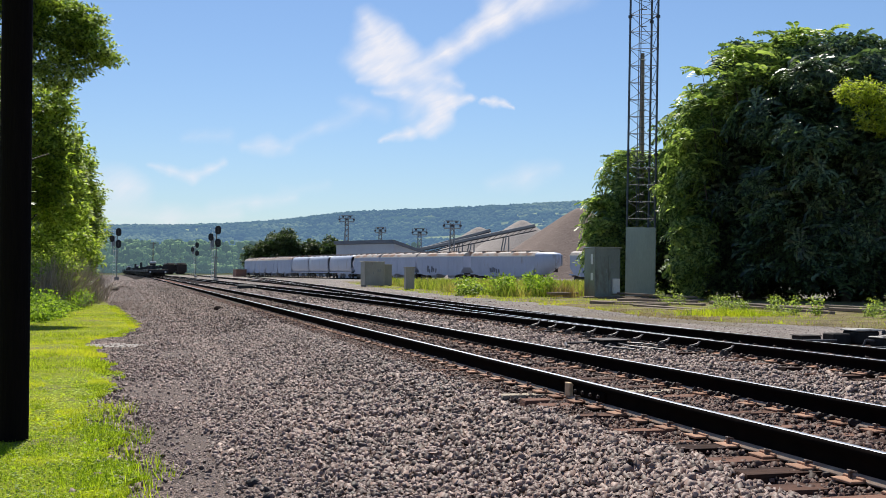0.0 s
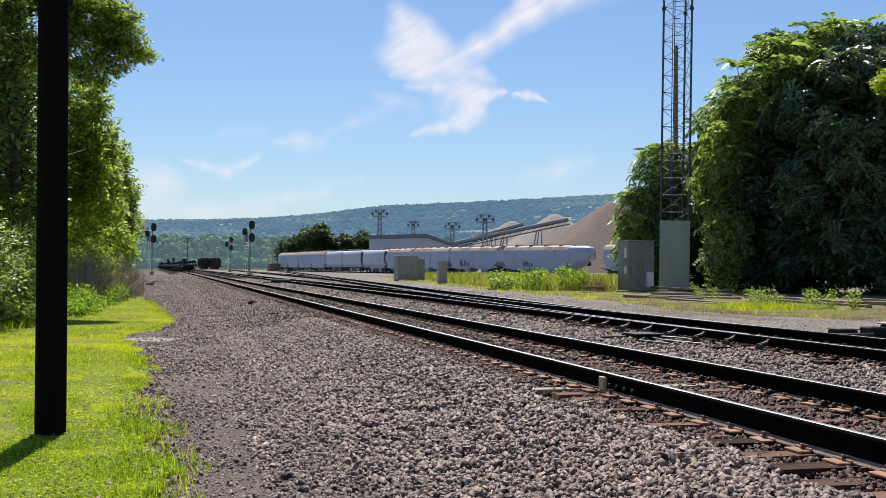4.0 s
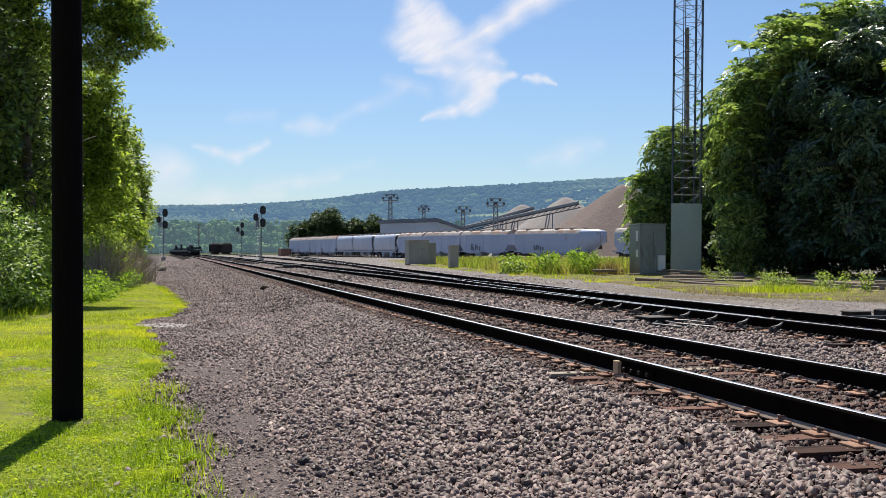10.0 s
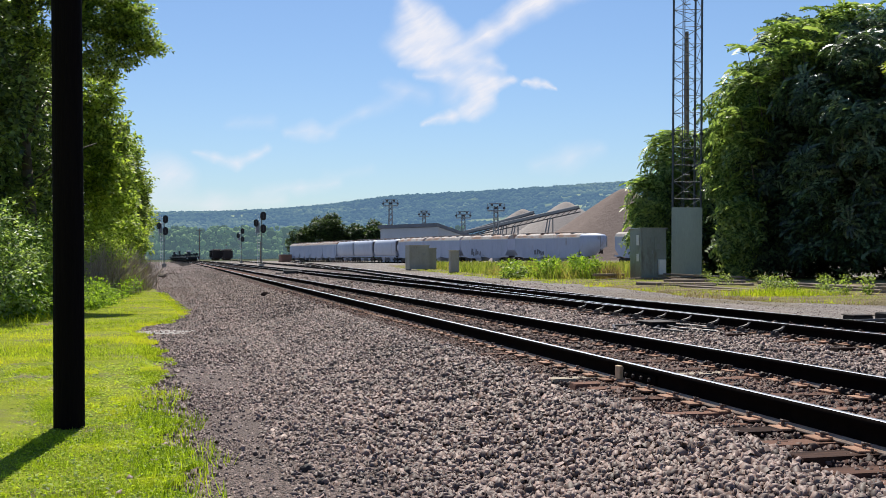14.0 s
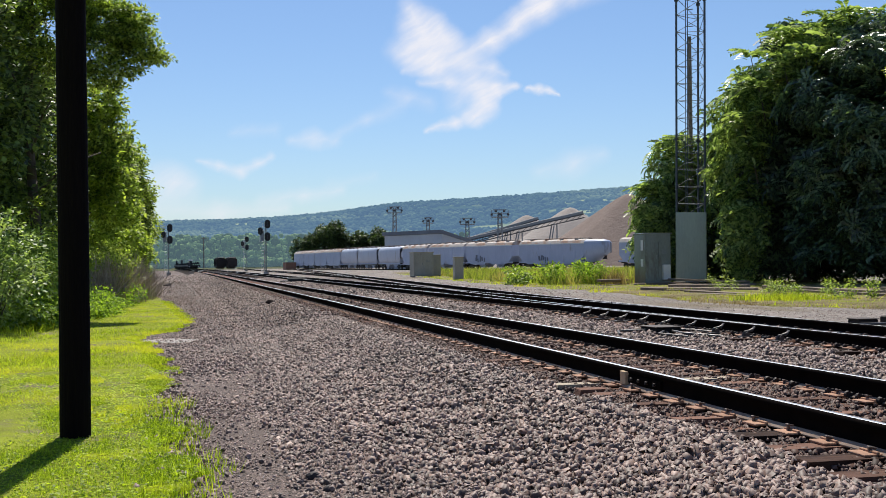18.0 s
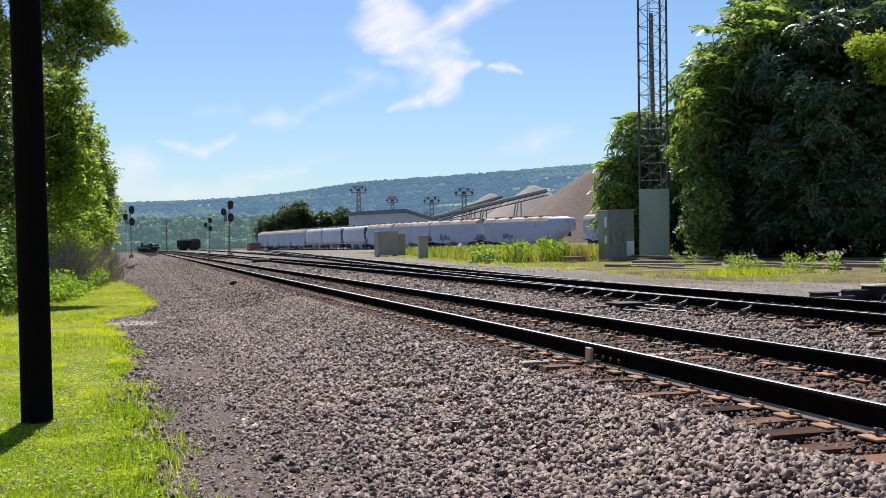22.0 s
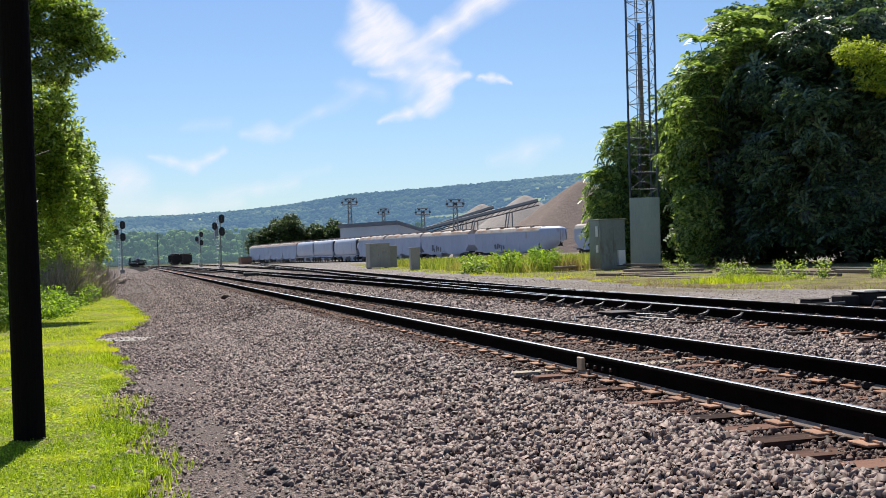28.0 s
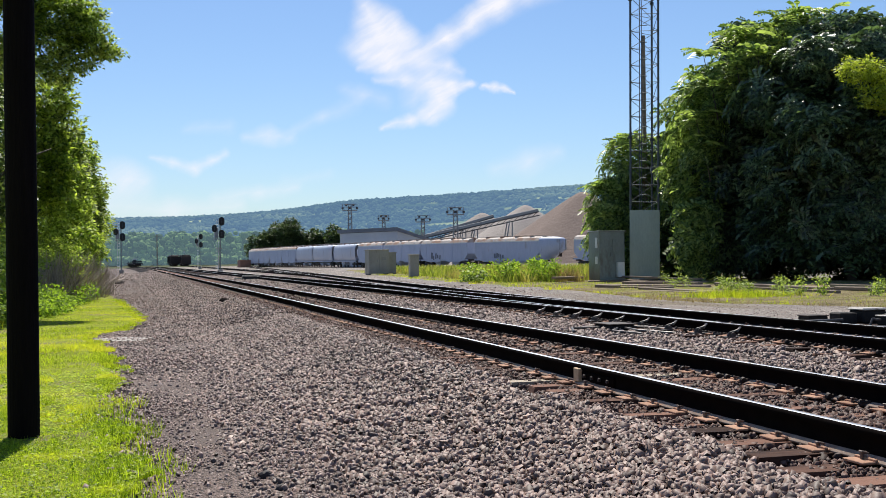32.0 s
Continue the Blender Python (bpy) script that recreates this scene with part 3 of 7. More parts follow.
# ---- ground ----
def build_ground():
    xs = [-2500, -900, -400, -150, -60, -25, -12, -8, -5, -3, -1.5, -0.5, 0.2, 0.8, 1.3, 1.9, 2.25, 2.6, 3.0, 3.35, 3.7, 4.0, 4.6, 5.3, 6.0, 7.0, 8.2, 9.5, 10.8, 11.4, 12.0, 12.6, 14, 16, 20, 25, 30, 40, 60, 100, 180, 400, 900, 2500]
    ys = [-600, -100, -30, -10, -2, 2, 4] + [5 + 0.5 * i for i in range(31)] + [21 + i for i in range(20)] + [44 + 4 * i for i in range(20)] + [130, 150, 175, 200, 230, 260, 300, 350, 400, 460, 520, 600, 700, 900, 1400, 4500]
    V, F, kind = [], [], []
    for j, y in enumerate(ys):
        for i, x in enumerate(xs):
            near = 0 <= y <= 60 and -0.4 <= x <= 3.8
            bumpy = (noise.noise(Vector((x * 0.7, y * 0.35, 0))) * 0.035 + noise.noise(Vector((x * 2.3, y * 1.2, 4))) * 0.015) if near else 0
            V.append((x + (bend(y) if -60 < x < 100 else 0), y, height(x + bend(y), y) + bumpy))
            if i and j:
                a, n = j * len(xs) + i, len(xs)
                F.append((a - n - 1, a - n, a, a - 1))
                mid = (x + xs[i - 1]) / 2
                kind.append(4 if y > 420 or mid < -30 else 0 if 1.9 < mid < 12.2 else 1 if -2 < mid <= 1.9 or (mid <= -2 and y > 60) else 2 if mid > 12.2 else 3)
    ob = link_mesh("ground", V, F, M["ballast"], smooth=True)
    for m in ("path", "yard", "soil", "field"):
        ob.data.materials.append(M[m])
    ob.data.polygons.foreach_set("material_index", np.array(kind, dtype=np.int32))
    tagged(ob, "flat railway ground of crushed stone with painted shade, dirt, yard gravel", "ground", kind="structure")


EDGE = ((0, 0.15), (7.6, 0.11), (9, 0.06), (12.8, -0.18), (16, -0.02), (22, -0.4), (25, -0.75), (27, 0.0), (31.7, 0.45), (36, 0.3), (45, -0.1), (58, -0.6), (66, -1.9), (80, -2.7), (110, -3.6), (140, -4.6))


def verge_edge(y):
    return float(np.interp(y, [e[0] for e in EDGE], [e[1] for e in EDGE]))


def build_verge():
    V, F = [], []
    ys = [-60 + 4 * i for i in range(15)] + [0.0] + [1 + 0.5 * i for i in range(90)] + [48 + 4 * i for i in range(24)]
    cols = (-30, -12, -7, -4, -2.5, -1.4, -0.7, -0.3, 0)
    for j, y in enumerate(ys):
        right = verge_edge(y) + 0.12 * noise.noise(Vector((0, y * 0.9, 7)))
        for i, c in enumerate(cols):
            x = right + c
            V.append((x, y, height(x, y) + 0.012 + (0.05 + 0.05 * noise.noise(Vector((x * 0.8, y * 0.5, 3))) if c < -0.1 else -0.03)))
            if i and j:
                a, n = j * len(cols) + i, len(cols)
                F.append((a - n - 1, a - n, a, a - 1))
    tagged(link_mesh("grass_verge", V, F, M["soil"], smooth=True), "sunlit mown grass strip beside the gravel path", "grass", kind="structure")


def build_patch():
    V = [(0, 0, 0)]
    for i in range(40):
        a = i * math.tau / 40
        r = 1 + 0.5 * noise.noise(Vector((math.cos(a) * 1.7, math.sin(a) * 1.7, 3))) + 0.35 * noise.noise(Vector((math.cos(a) * 6, math.sin(a) * 6, 8)))
        V.append((0.55 * r * math.cos(a), 0.75 * r * math.sin(a), 0.0))
    F = [(0, 1 + i, 1 + (i + 1) % 40) for i in range(40)]
    ob = link_mesh("stone_dust", [(x * 1.0 - 0.12, y * 0.75 + 24.0, 0.036) for x, y, z in V], F, M["dust"])
    tagged(ob, "pale patch of stone dust on the path", "gravel", kind="stuff")


def rock(x, y, sx, sy, sz, material, label, seed, turn=0):
    """A single loose stone with knocked-off corners."""
    rng = random.Random(seed)
    bm = bmesh.new()
    bmesh.ops.create_icosphere(bm, subdivisions=2, radius=1.0)
    for v in bm.verts:
        k = 1 + 0.3 * noise.noise(v.co * 1.3 + Vector((seed, 0, 0)))
        v.co = Vector((v.co.x * sx * k, v.co.y * sy * k, max(v.co.z, -0.5) * sz * k))
    ob = tagged(part("rock", bm, M[material]), label, "rock")
    ob.matrix_basis = pose(x, y, height(x, y) + sz * 0.4, 0, rng.uniform(-8, 8), turn)


def build_rocks():
    rock(0.93, 8.17, 0.055, 0.04, 0.045, "gondola", "dark angular stone lying on the dirt path", 3)
    rock(-0.93, 16.82, 0.06, 0.05, 0.03, "dust", "pale stone lying at the edge of the grass", 5, 30)
    rock(1.98, 16.14, 0.11, 0.06, 0.03, "path", "flat grey-brown slab among the path stones", 8, 20)


def build_clods():
    rock(3.1, 39.2, 0.15, 0.13, 0.1, "clod", "dark clod of earth on the gravel shoulder", 12)
    rock(-1.35, 87.0, 0.32, 0.4, 0.3, "timber", "brown lump of wood beside the path", 13)
    rock(-0.6, 92.0, 0.35, 0.4, 0.25, "timber", "brown lump of wood beside the path", 14)
    rock(0.98, 7.7, 0.045, 0.035, 0.035, "gondola", "dark angular stone lying on the dirt path", 15, 40)


RIGHT_VERGE = ((20, 20.0, 34), (26.8, 18.1, 34), (28.6, 17.1, 34), (30.6, 16.1, 34), (36, 16.4, 34), (45, 17.9, 34), (59, 18.6, 34), (80, 20, 36), (120, 24.5, 50), (160, 29, 58))


def build_right_verge():
    V, F = [], []
    ys = [20 + 2 * i for i in range(70)]
    cols = 10
    for j, y in enumerate(ys):
        a0 = float(np.interp(y, [e[0] for e in RIGHT_VERGE], [e[1] for e in RIGHT_VERGE])) + 0.5 * noise.noise(Vector((2, y * 0.3, 1)))
        a1 = float(np.interp(y, [e[0] for e in RIGHT_VERGE], [e[2] for e in RIGHT_VERGE]))
        for i in range(cols):
            x = a0 + (a1 - a0) * (i / (cols - 1)) ** 1.5
            V.append((x, y, height(x, y) + (0.05 + 0.06 * noise.noise(Vector((x * 0.5, y * 0.5, 3))) if i else -0.02)))
            if i and j:
                a = j * cols + i
                F.append((a - cols - 1, a - cols, a, a - 1))
    tagged(link_mesh("grass_verge", V, F, M["dry_verge"], smooth=True), "rough weedy grass strip between the tracks and the yard", "grass", kind="structure")


# ---- railway track ----
RAIL = [(-0.076, 0), (-0.076, 0.012), (-0.014, 0.032), (-0.009, 0.125), (-0.037, 0.142), (-0.037, 0.172), (-0.024, 0.184),
        (0.024, 0.184), (0.037, 0.172), (0.037, 0.142), (0.009, 0.125), (0.014, 0.032), (0.076, 0.012), (0.076, 0)]


def rail(name, line, y0, y1, parent, label="rusty steel rail with a polished running surface"):
    ys = np.unique(np.concatenate([np.arange(y0, min(y1, 90), 2.5), np.arange(min(y1, 90), y1 + 0.1, 15.0), [y1]]))
    V, F = sweep(RAIL, [(line(y), y, RAIL_TOP - 0.184) for y in ys])
    ob = link_mesh(name, V, F, M["rail_side_shade"], parent, label)
    ob.data.materials.append(M["rail_head"]), ob.data.materials.append(M["rail_foot"])
    # polished head, sides with shade painted in, foot in paler sunlit rust
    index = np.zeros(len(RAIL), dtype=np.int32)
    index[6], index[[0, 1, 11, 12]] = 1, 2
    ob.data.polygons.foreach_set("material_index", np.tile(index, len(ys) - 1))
    return ob


def tie_mesh():
    bm = bmesh.new()
    box(bm, 2.62, 0.23, 0.18, bevel=0.012)
    rng = random.Random(5)
    for v in bm.verts:
        v.co += Vector((rng.uniform(-0.03, 0.03), rng.uniform(-0.008, 0.008), rng.uniform(-0.006, 0.006)))
    return bm


def plate_mesh():
    bm = boxes((0.36, 0.2, 0.016, Matrix()), (0.02, 0.2, 0.03, pose(-0.09, 0, 0)), (0.02, 0.2, 0.03, pose(0.09, 0, 0)), bevel=0.004)
    return bm


def spike_mesh():
    bm = boxes((0.02, 0.02, 0.045, Matrix()), bevel=0.002)
    box(bm, 0.05, 0.04, 0.014, pose(0.01, 0, 0.04, 0, 12, 0), 0.004)
    return bm


def anchor_mesh():
    bm = bmesh.new()
    bmesh.ops.create_cone(bm, cap_ends=True, segments=10, radius1=0.029, radius2=0.029, depth=0.03, matrix=pose(0, 0, 0.03, 90, 0, 0))
    bmesh.ops.create_cone(bm, cap_ends=True, segments=8, radius1=0.02, radius2=0.02, depth=0.08, matrix=pose(0.03, 0, 0.03, 0, 90, 0))
    return bm


def stub(bm, name, material):
    """A mesh alone, for pieces that share it."""
    me = bpy.data.meshes.new(name)
    bmesh.ops.recalc_face_normals(bm, faces=bm.faces)
    bm.to_mesh(me)
    bm.free()
    me.materials.append(material)
    return me


def build_tracks():
    tie_me, pale_me = stub(tie_mesh(), "tie", M["tie"]), stub(tie_mesh(), "tie", M["tie_pale"])
    plate_me, spike_me, anchor_me = stub(plate_mesh(), "tie_plate", M["rust"]), stub(spike_mesh(), "spike", M["spike"]), stub(anchor_mesh(), "rail_anchor", M["rust_dark"])
    rng = random.Random(11)

    def ties(track, centre, y0, y1, step, pale=(), plates=True, anchors=(), extra=None, until=0):
        i, y = 0, y0
        while y < y1:
            k = extra(y) if extra else 0.0
            m = pose(centre(y) + k / 2 + rng.uniform(-0.06, 0.06), y + rng.uniform(-0.03, 0.03), TIE_TOP - 0.18 + rng.uniform(-0.022, 0.003), rng.uniform(-1.5, 1.5), rng.uniform(-0.5, 0.5), rng.uniform(-1.8, 1.8))
            t = shared("tie", pale_me if i in pale else tie_me, track, m @ Matrix.Diagonal((1 + k / 2.62, 1, 1, 1)))
            if i in pale:
                t["label"] = "pale weathered wooden tie"
            if plates:
                inv = t.matrix_basis.inverted()
                for side in (-0.7525, 0.7525):
                    px = centre(y) + side
                    shared("tie_plate", plate_me, t, inv @ pose(px + rng.uniform(-0.015, 0.015), y, TIE_TOP + 0.001, 0, 0, rng.uniform(-3, 3)))
                    for dx, turn in ((-0.1, 0), (0.1, 180)):
                        shared("spike", spike_me, t, inv @ pose(px + dx, y + rng.uniform(-0.06, 0.06), TIE_TOP - 0.008 + rng.uniform(0, 0.018), 0, 0, turn + rng.uniform(-15, 15)))
            for side in anchors:
                for dy in (-0.145, 0.145):
                    if rng.random() < 0.8:
                        shared("rail_anchor", anchor_me, track, pose(centre(y) + side, y + dy, TIE_TOP + 0.0, rng.uniform(-20, 20), 0, rng.uniform(-10, 10)))
            i, y = i + 1, y + step
        places, spin = [], []
        while y < until:
            places.append((centre(y), y, TIE_TOP - 0.18))
            y += step * 1.0
        if places:
            bm = boxes((2.62, 0.23, 0.18, Matrix()))
            bm.verts.ensure_lookup_table()
            V, F = np.array([v.co for v in bm.verts]), np.array([[v.index for v in f.verts] for f in bm.faces])
            bm.free()
            n = len(places)
            Vs, Fs = scatter(V, F, np.array(places), np.repeat(np.eye(3)[None], n, 0), np.ones(n))
            tagged(link_mesh("ties", Vs, Fs, M["tie"], track), kind="stuff")

    one = thing("railway_track", pose(0, 0, 0), "main railway track with rusty rails on wooden ties in ballast", "railway track", kind="structure")
    rail("rail", main_line(4.185), -20, 620, one), rail("rail", main_line(5.69), -20, 620, one)
    ties(one, main_line(4.9375), 3.04, 40, 0.4615, pale=(17,), anchors=(0.66, -0.66), until=230)
    ties(one, main_line(4.9375), -19.1, 2.9, 0.4615)
    # the light block on the joint of the near rail
    part("joint_bar", boxes((0.045, 0.12, 0.125, pose(4.138, 10.32, RAIL_TOP - 0.16)), bevel=0.006), M["joint_tan"], one, "tan block on the near rail's joint")
    bar = part("joint_bar", boxes((0.03, 0.86, 0.085, pose(4.166, 9.95, RAIL_TOP - 0.145)), bevel=0.008), M["rail_side_shade"], one, "dark steel joint bar with bolts")
    for dy in (-0.32, -0.14, 0.04, 0.22):
        part("bolt", tubes(((4.152, 9.95 + dy, RAIL_TOP - 0.1), (4.128, 9.95 + dy, RAIL_TOP - 0.1), 0.018), n=6), M["rust_dark"], bar)
    two = thing("railway_track", pose(0, 0, 0), "second railway track with a turnout, dark rails on wooden ties", "railway track", kind="structure")
    rail("rail", main_line(8.79), -20, 620, two), rail("rail", main_line(10.295), 15.7, 620, two, "tapered switch point rail")
    rail("rail", lambda y: 10.30 + diverge(y), -20, 330, two), rail("rail", lambda y: 8.86 + diverge(y), 16.2, 330, two, "tapered switch point rail")
    ties(two, main_line(9.5425), 8.2, 42, 0.5, plates=True, anchors=(-0.85,), extra=lambda y: min(diverge(y), 2.2), until=200)
    ties(two, main_line(9.5425), -19.8, 8.0, 0.5)
    # switch rods across the points, and braces beside the stock rails
    for y in (15.9, 16.5, 18.1):
        part("switch_rod", boxes((3.6 if y < 17 else 1.6, 0.05, 0.03, pose(10.4 if y < 17 else 9.55, y, TIE_TOP + 0.01))), M["steel_dark"], two, "dark steel switch rod")
    bm = boxes((0.34, 0.15, 0.02, pose(-0.02, 0, 0.004)), (0.1, 0.07, 0.014, pose(0.05, 0, 0.12, 0, -50, 0)), bevel=0.004)
    for p, q in (((-0.13, 0, 0.02), (-0.1, 0, 0.085)), ((-0.1, 0, 0.085), (-0.02, 0, 0.1)), ((-0.02, 0, 0.1), (0.06, 0, 0.13))):
        tube(bm, p, q, 0.018, 0.018, 7)
    tube(bm, (-0.06, -0.05, 0.05), (-0.06, 0.05, 0.05), 0.038, 0.038, 10)
    brace = stub(bm, "rail_brace", M["brace"])
    for i in range(9):
        y = 15.3 + 1.03 * i
        shared("rail_brace", brace, two, pose(8.62, y, TIE_TOP))
        shared("rail_brace", brace, two, pose(10.47 + diverge(y), y + 0.2, TIE_TOP, 0, 0, 180))
    three = thing("railway_track", pose(0, 0, 0), "yard track under the parked hopper cars", "railway track", kind="structure")
    yard = lambda y: float(np.interp(y, [p[1] for p in YARD], [p[0] for p in YARD]))
    rail("rail", lambda y: yard(y) - 0.75, 100, 330, three), rail("rail", lambda y: yard(y) + 0.75, 100, 330, three)
    four = thing("railway_track", pose(0, 0, 0), "far yard track on ties", "railway track", kind="structure")
    rail("rail", lambda y: 14.6 + 0.02 * (y - 90) - 0.75, 95, 520, four), rail("rail", lambda y: 14.6 + 0.02 * (y - 90) + 0.75, 95, 520, four)


YARD = ((78.0, 130.0), (67.0, 150.0), (61.5, 160.0), (55.0, 172.0), (50.0, 183.0), (45.2, 200.0), (41.6, 222.0), (38.6, 242.0), (36.2, 260.0), (34.0, 280.0), (32.0, 300.0), (30.6, 330.0))[::-1]
YARD = tuple(sorted(YARD, key=lambda p: p[1]))


# ---- loose stones ----
def stone_shapes():
    """Angular chips: an uneven ring of corners below, a smaller tilted one on top, split into flat facets."""
    rng = np.random.default_rng(3)
    F = np.array([(4, 5, 6), (4, 6, 7)] + [f for i in range(4) for f in ((i, (i + 1) % 4, 4 + (i + 1) % 4), (i, 4 + (i + 1) % 4, 4 + i))])
    made = []
    for _ in range(24):
        a = np.arange(4) * math.tau / 4 + rng.uniform(-0.5, 0.5, 4)
        r = rng.uniform(0.7, 1.25, 4)
        long, wide = rng.uniform(1.1, 1.6), rng.uniform(0.7, 1.0)
        low = np.stack([r * np.cos(a) * long, r * np.sin(a) * wide, rng.uniform(-0.8, -0.4, 4)], 1)
        top = low * rng.uniform(0.5, 1.0, (4, 1)) + rng.uniform(-0.14, 0.14, (4, 3))
        tilt = rng.uniform(-0.3, 0.3, 2)
        top[:, 2] = rng.uniform(0.3, 0.75) + top[:, 0] * tilt[0] + top[:, 1] * tilt[1] + rng.uniform(-0.1, 0.1, 4)
        made.append((np.concatenate([low, top]), F))
    return made


def build_stones():
    rng = np.random.default_rng(21)
    shapes = stone_shapes()
    # x from, to; y from, to; stones to the square metre; size from, to; lift
    grey = ((1.5, 3.66, -4.0, 4.2, 650, 0.016, 0.036, 0.0), (-0.25, 1.6, -4.0, 5.0, 260, 0.006, 0.024, 0.0), (5.8, 8.7, -4.0, 7, 180, 0.018, 0.04, 0.0), (1.5, 3.66, 4.2, 8, 1350, 0.013, 0.03, 0.012), (1.5, 3.62, 8, 15, 1050, 0.014, 0.031, 0.012), (0.75, 1.7, 4.6, 15, 800, 0.008, 0.027, 0.004), (-0.25, 1.7, 5.0, 10, 1600, 0.003, 0.011, 0.0),
            (-0.25, 1.7, 10, 15, 800, 0.005, 0.014, 0.0), (-0.35, 0.2, 5.0, 15, 380, 0.01, 0.033, 0.004), (0.2, 0.8, 5.0, 15, 260, 0.007, 0.024, 0.0), (1.2, 3.7, 15, 27, 640, 0.013, 0.03, 0.0), (-0.6, 1.2, 15, 27, 420, 0.01, 0.027, 0.0),
            (1.2, 3.7, 27, 60, 190, 0.016, 0.036, 0.0), (-0.8, 1.2, 27, 60, 110, 0.012, 0.032, 0.0), (1.2, 3.9, 60, 110, 45, 0.024, 0.05, 0.0), (-1.6, 1.2, 60, 110, 16, 0.014, 0.035, 0.0), (-1.0, 3.9, 110, 190, 7, 0.05, 0.1, 0.0), (5.8, 8.7, 7, 24, 480, 0.014, 0.033, 0.0),
            (5.8, 8.7, 24, 45, 150, 0.02, 0.044, 0.0), (5.8, 8.7, 45, 110, 30, 0.03, 0.06, 0.0), (10.5, 13.0, 12, 32, 80, 0.018, 0.04, 0.0), (12.6, 16.8, 14, 45, 45, 0.005, 0.016, 0.0), (12, 17, 45, 110, 8, 0.016, 0.04, 0.0))
    rusty = ((4.26, 5.62, -4.0, 4.5, 300, 0.016, 0.034, 0.016), (3.6, 4.12, -4.0, 4.5, 320, 0.014, 0.03, 0.012), (4.26, 5.62, 4.5, 14, 700, 0.011, 0.027, 0.018), (4.26, 5.62, 14, 30, 280, 0.016, 0.034, 0.016), (4.26, 5.62, 30, 70, 60, 0.026, 0.055, 0.02), (8.9, 10.2, 10, 30, 220, 0.016, 0.036, 0.025), (8.9, 10.2, 30, 60, 50, 0.026, 0.055, 0.02),
             (5.75, 6.4, 5, 24, 260, 0.014, 0.034, 0.018), (3.6, 4.12, 4.5, 24, 650, 0.01, 0.024, 0.012), (3.6, 4.12, 24, 60, 200, 0.015, 0.034, 0.012), (3.6, 4.12, 60, 110, 50, 0.03, 0.055, 0.01))
    for beds, material, label in ((grey, "stone", "grey-brown crushed ballast stones heaped along the track"), (rusty, "stone_rusty", "rust-stained ballast stones between the rails")):
        sets = []
        for x0, x1, y0, y1, density, s0, s1, lift in beds:
            n = int((x1 - x0) * (y1 - y0) * density)
            x, y = rng.uniform(x0, x1, n), rng.uniform(y0, y1, n)
            s = s0 + (s1 - s0) * rng.beta(1.4, 2.6, n)
            z = np.array([height(a, b) for a, b in zip(x, y)]) + lift + s * rng.uniform(-0.8, 1.35, n) + (s1 > 0.03) * (0.014 * np.sin(x * 7 + 3 * np.sin(y * 2.3)) + 0.012 * np.sin(y * 9 + 2 * np.sin(x * 5)))
            flat = facing(np.tile([0, 0, 1.0], (n, 1)), rng, 0.42)
            kind = rng.integers(0, len(shapes), n)
            for k, (V, F) in enumerate(shapes):
                w = kind == k
                sets.append(scatter(V, F, np.stack([x[w], y[w], z[w]], 1), flat[w], s[w] * 1.15))
        V, F = stacked(*sets)
        tagged(link_mesh("ballast_stones", V, F, M[material]), label, "gravel", kind="stuff")


# ---- grass, weeds and leaves ----
def blade_shape(n=3, width=0.06, droop=0.35):
    V, F = [], []
    for i in range(n + 1):
        u = i / n
        w = width * (1 - u) ** 0.7 + 0.002
        V += [(-w / 2, droop * u * u, u * (1 - 0.15 * u)), (w / 2, droop * u * u, u * (1 - 0.15 * u))]
        if i:
            a = 2 * i
            F.append((a - 2, a - 1, a + 1, a))
    return np.array(V), np.array(F)


def blades(name, places, rng, low, high, material, label, parent=None, width=0.06, tilt=0.5):
    V, F = blade_shape(1 if high < 0.3 else 2, width)
    n = len(places)
    h = rng.uniform(low, high, n)
    V, F = scatter(V, F, places, turns(n, rng, tilt), np.stack([h * rng.uniform(0.7, 1.5, n), h, h], 1))
    return tagged(link_mesh(name, V, F, material, parent), label, "grass", kind="stuff")


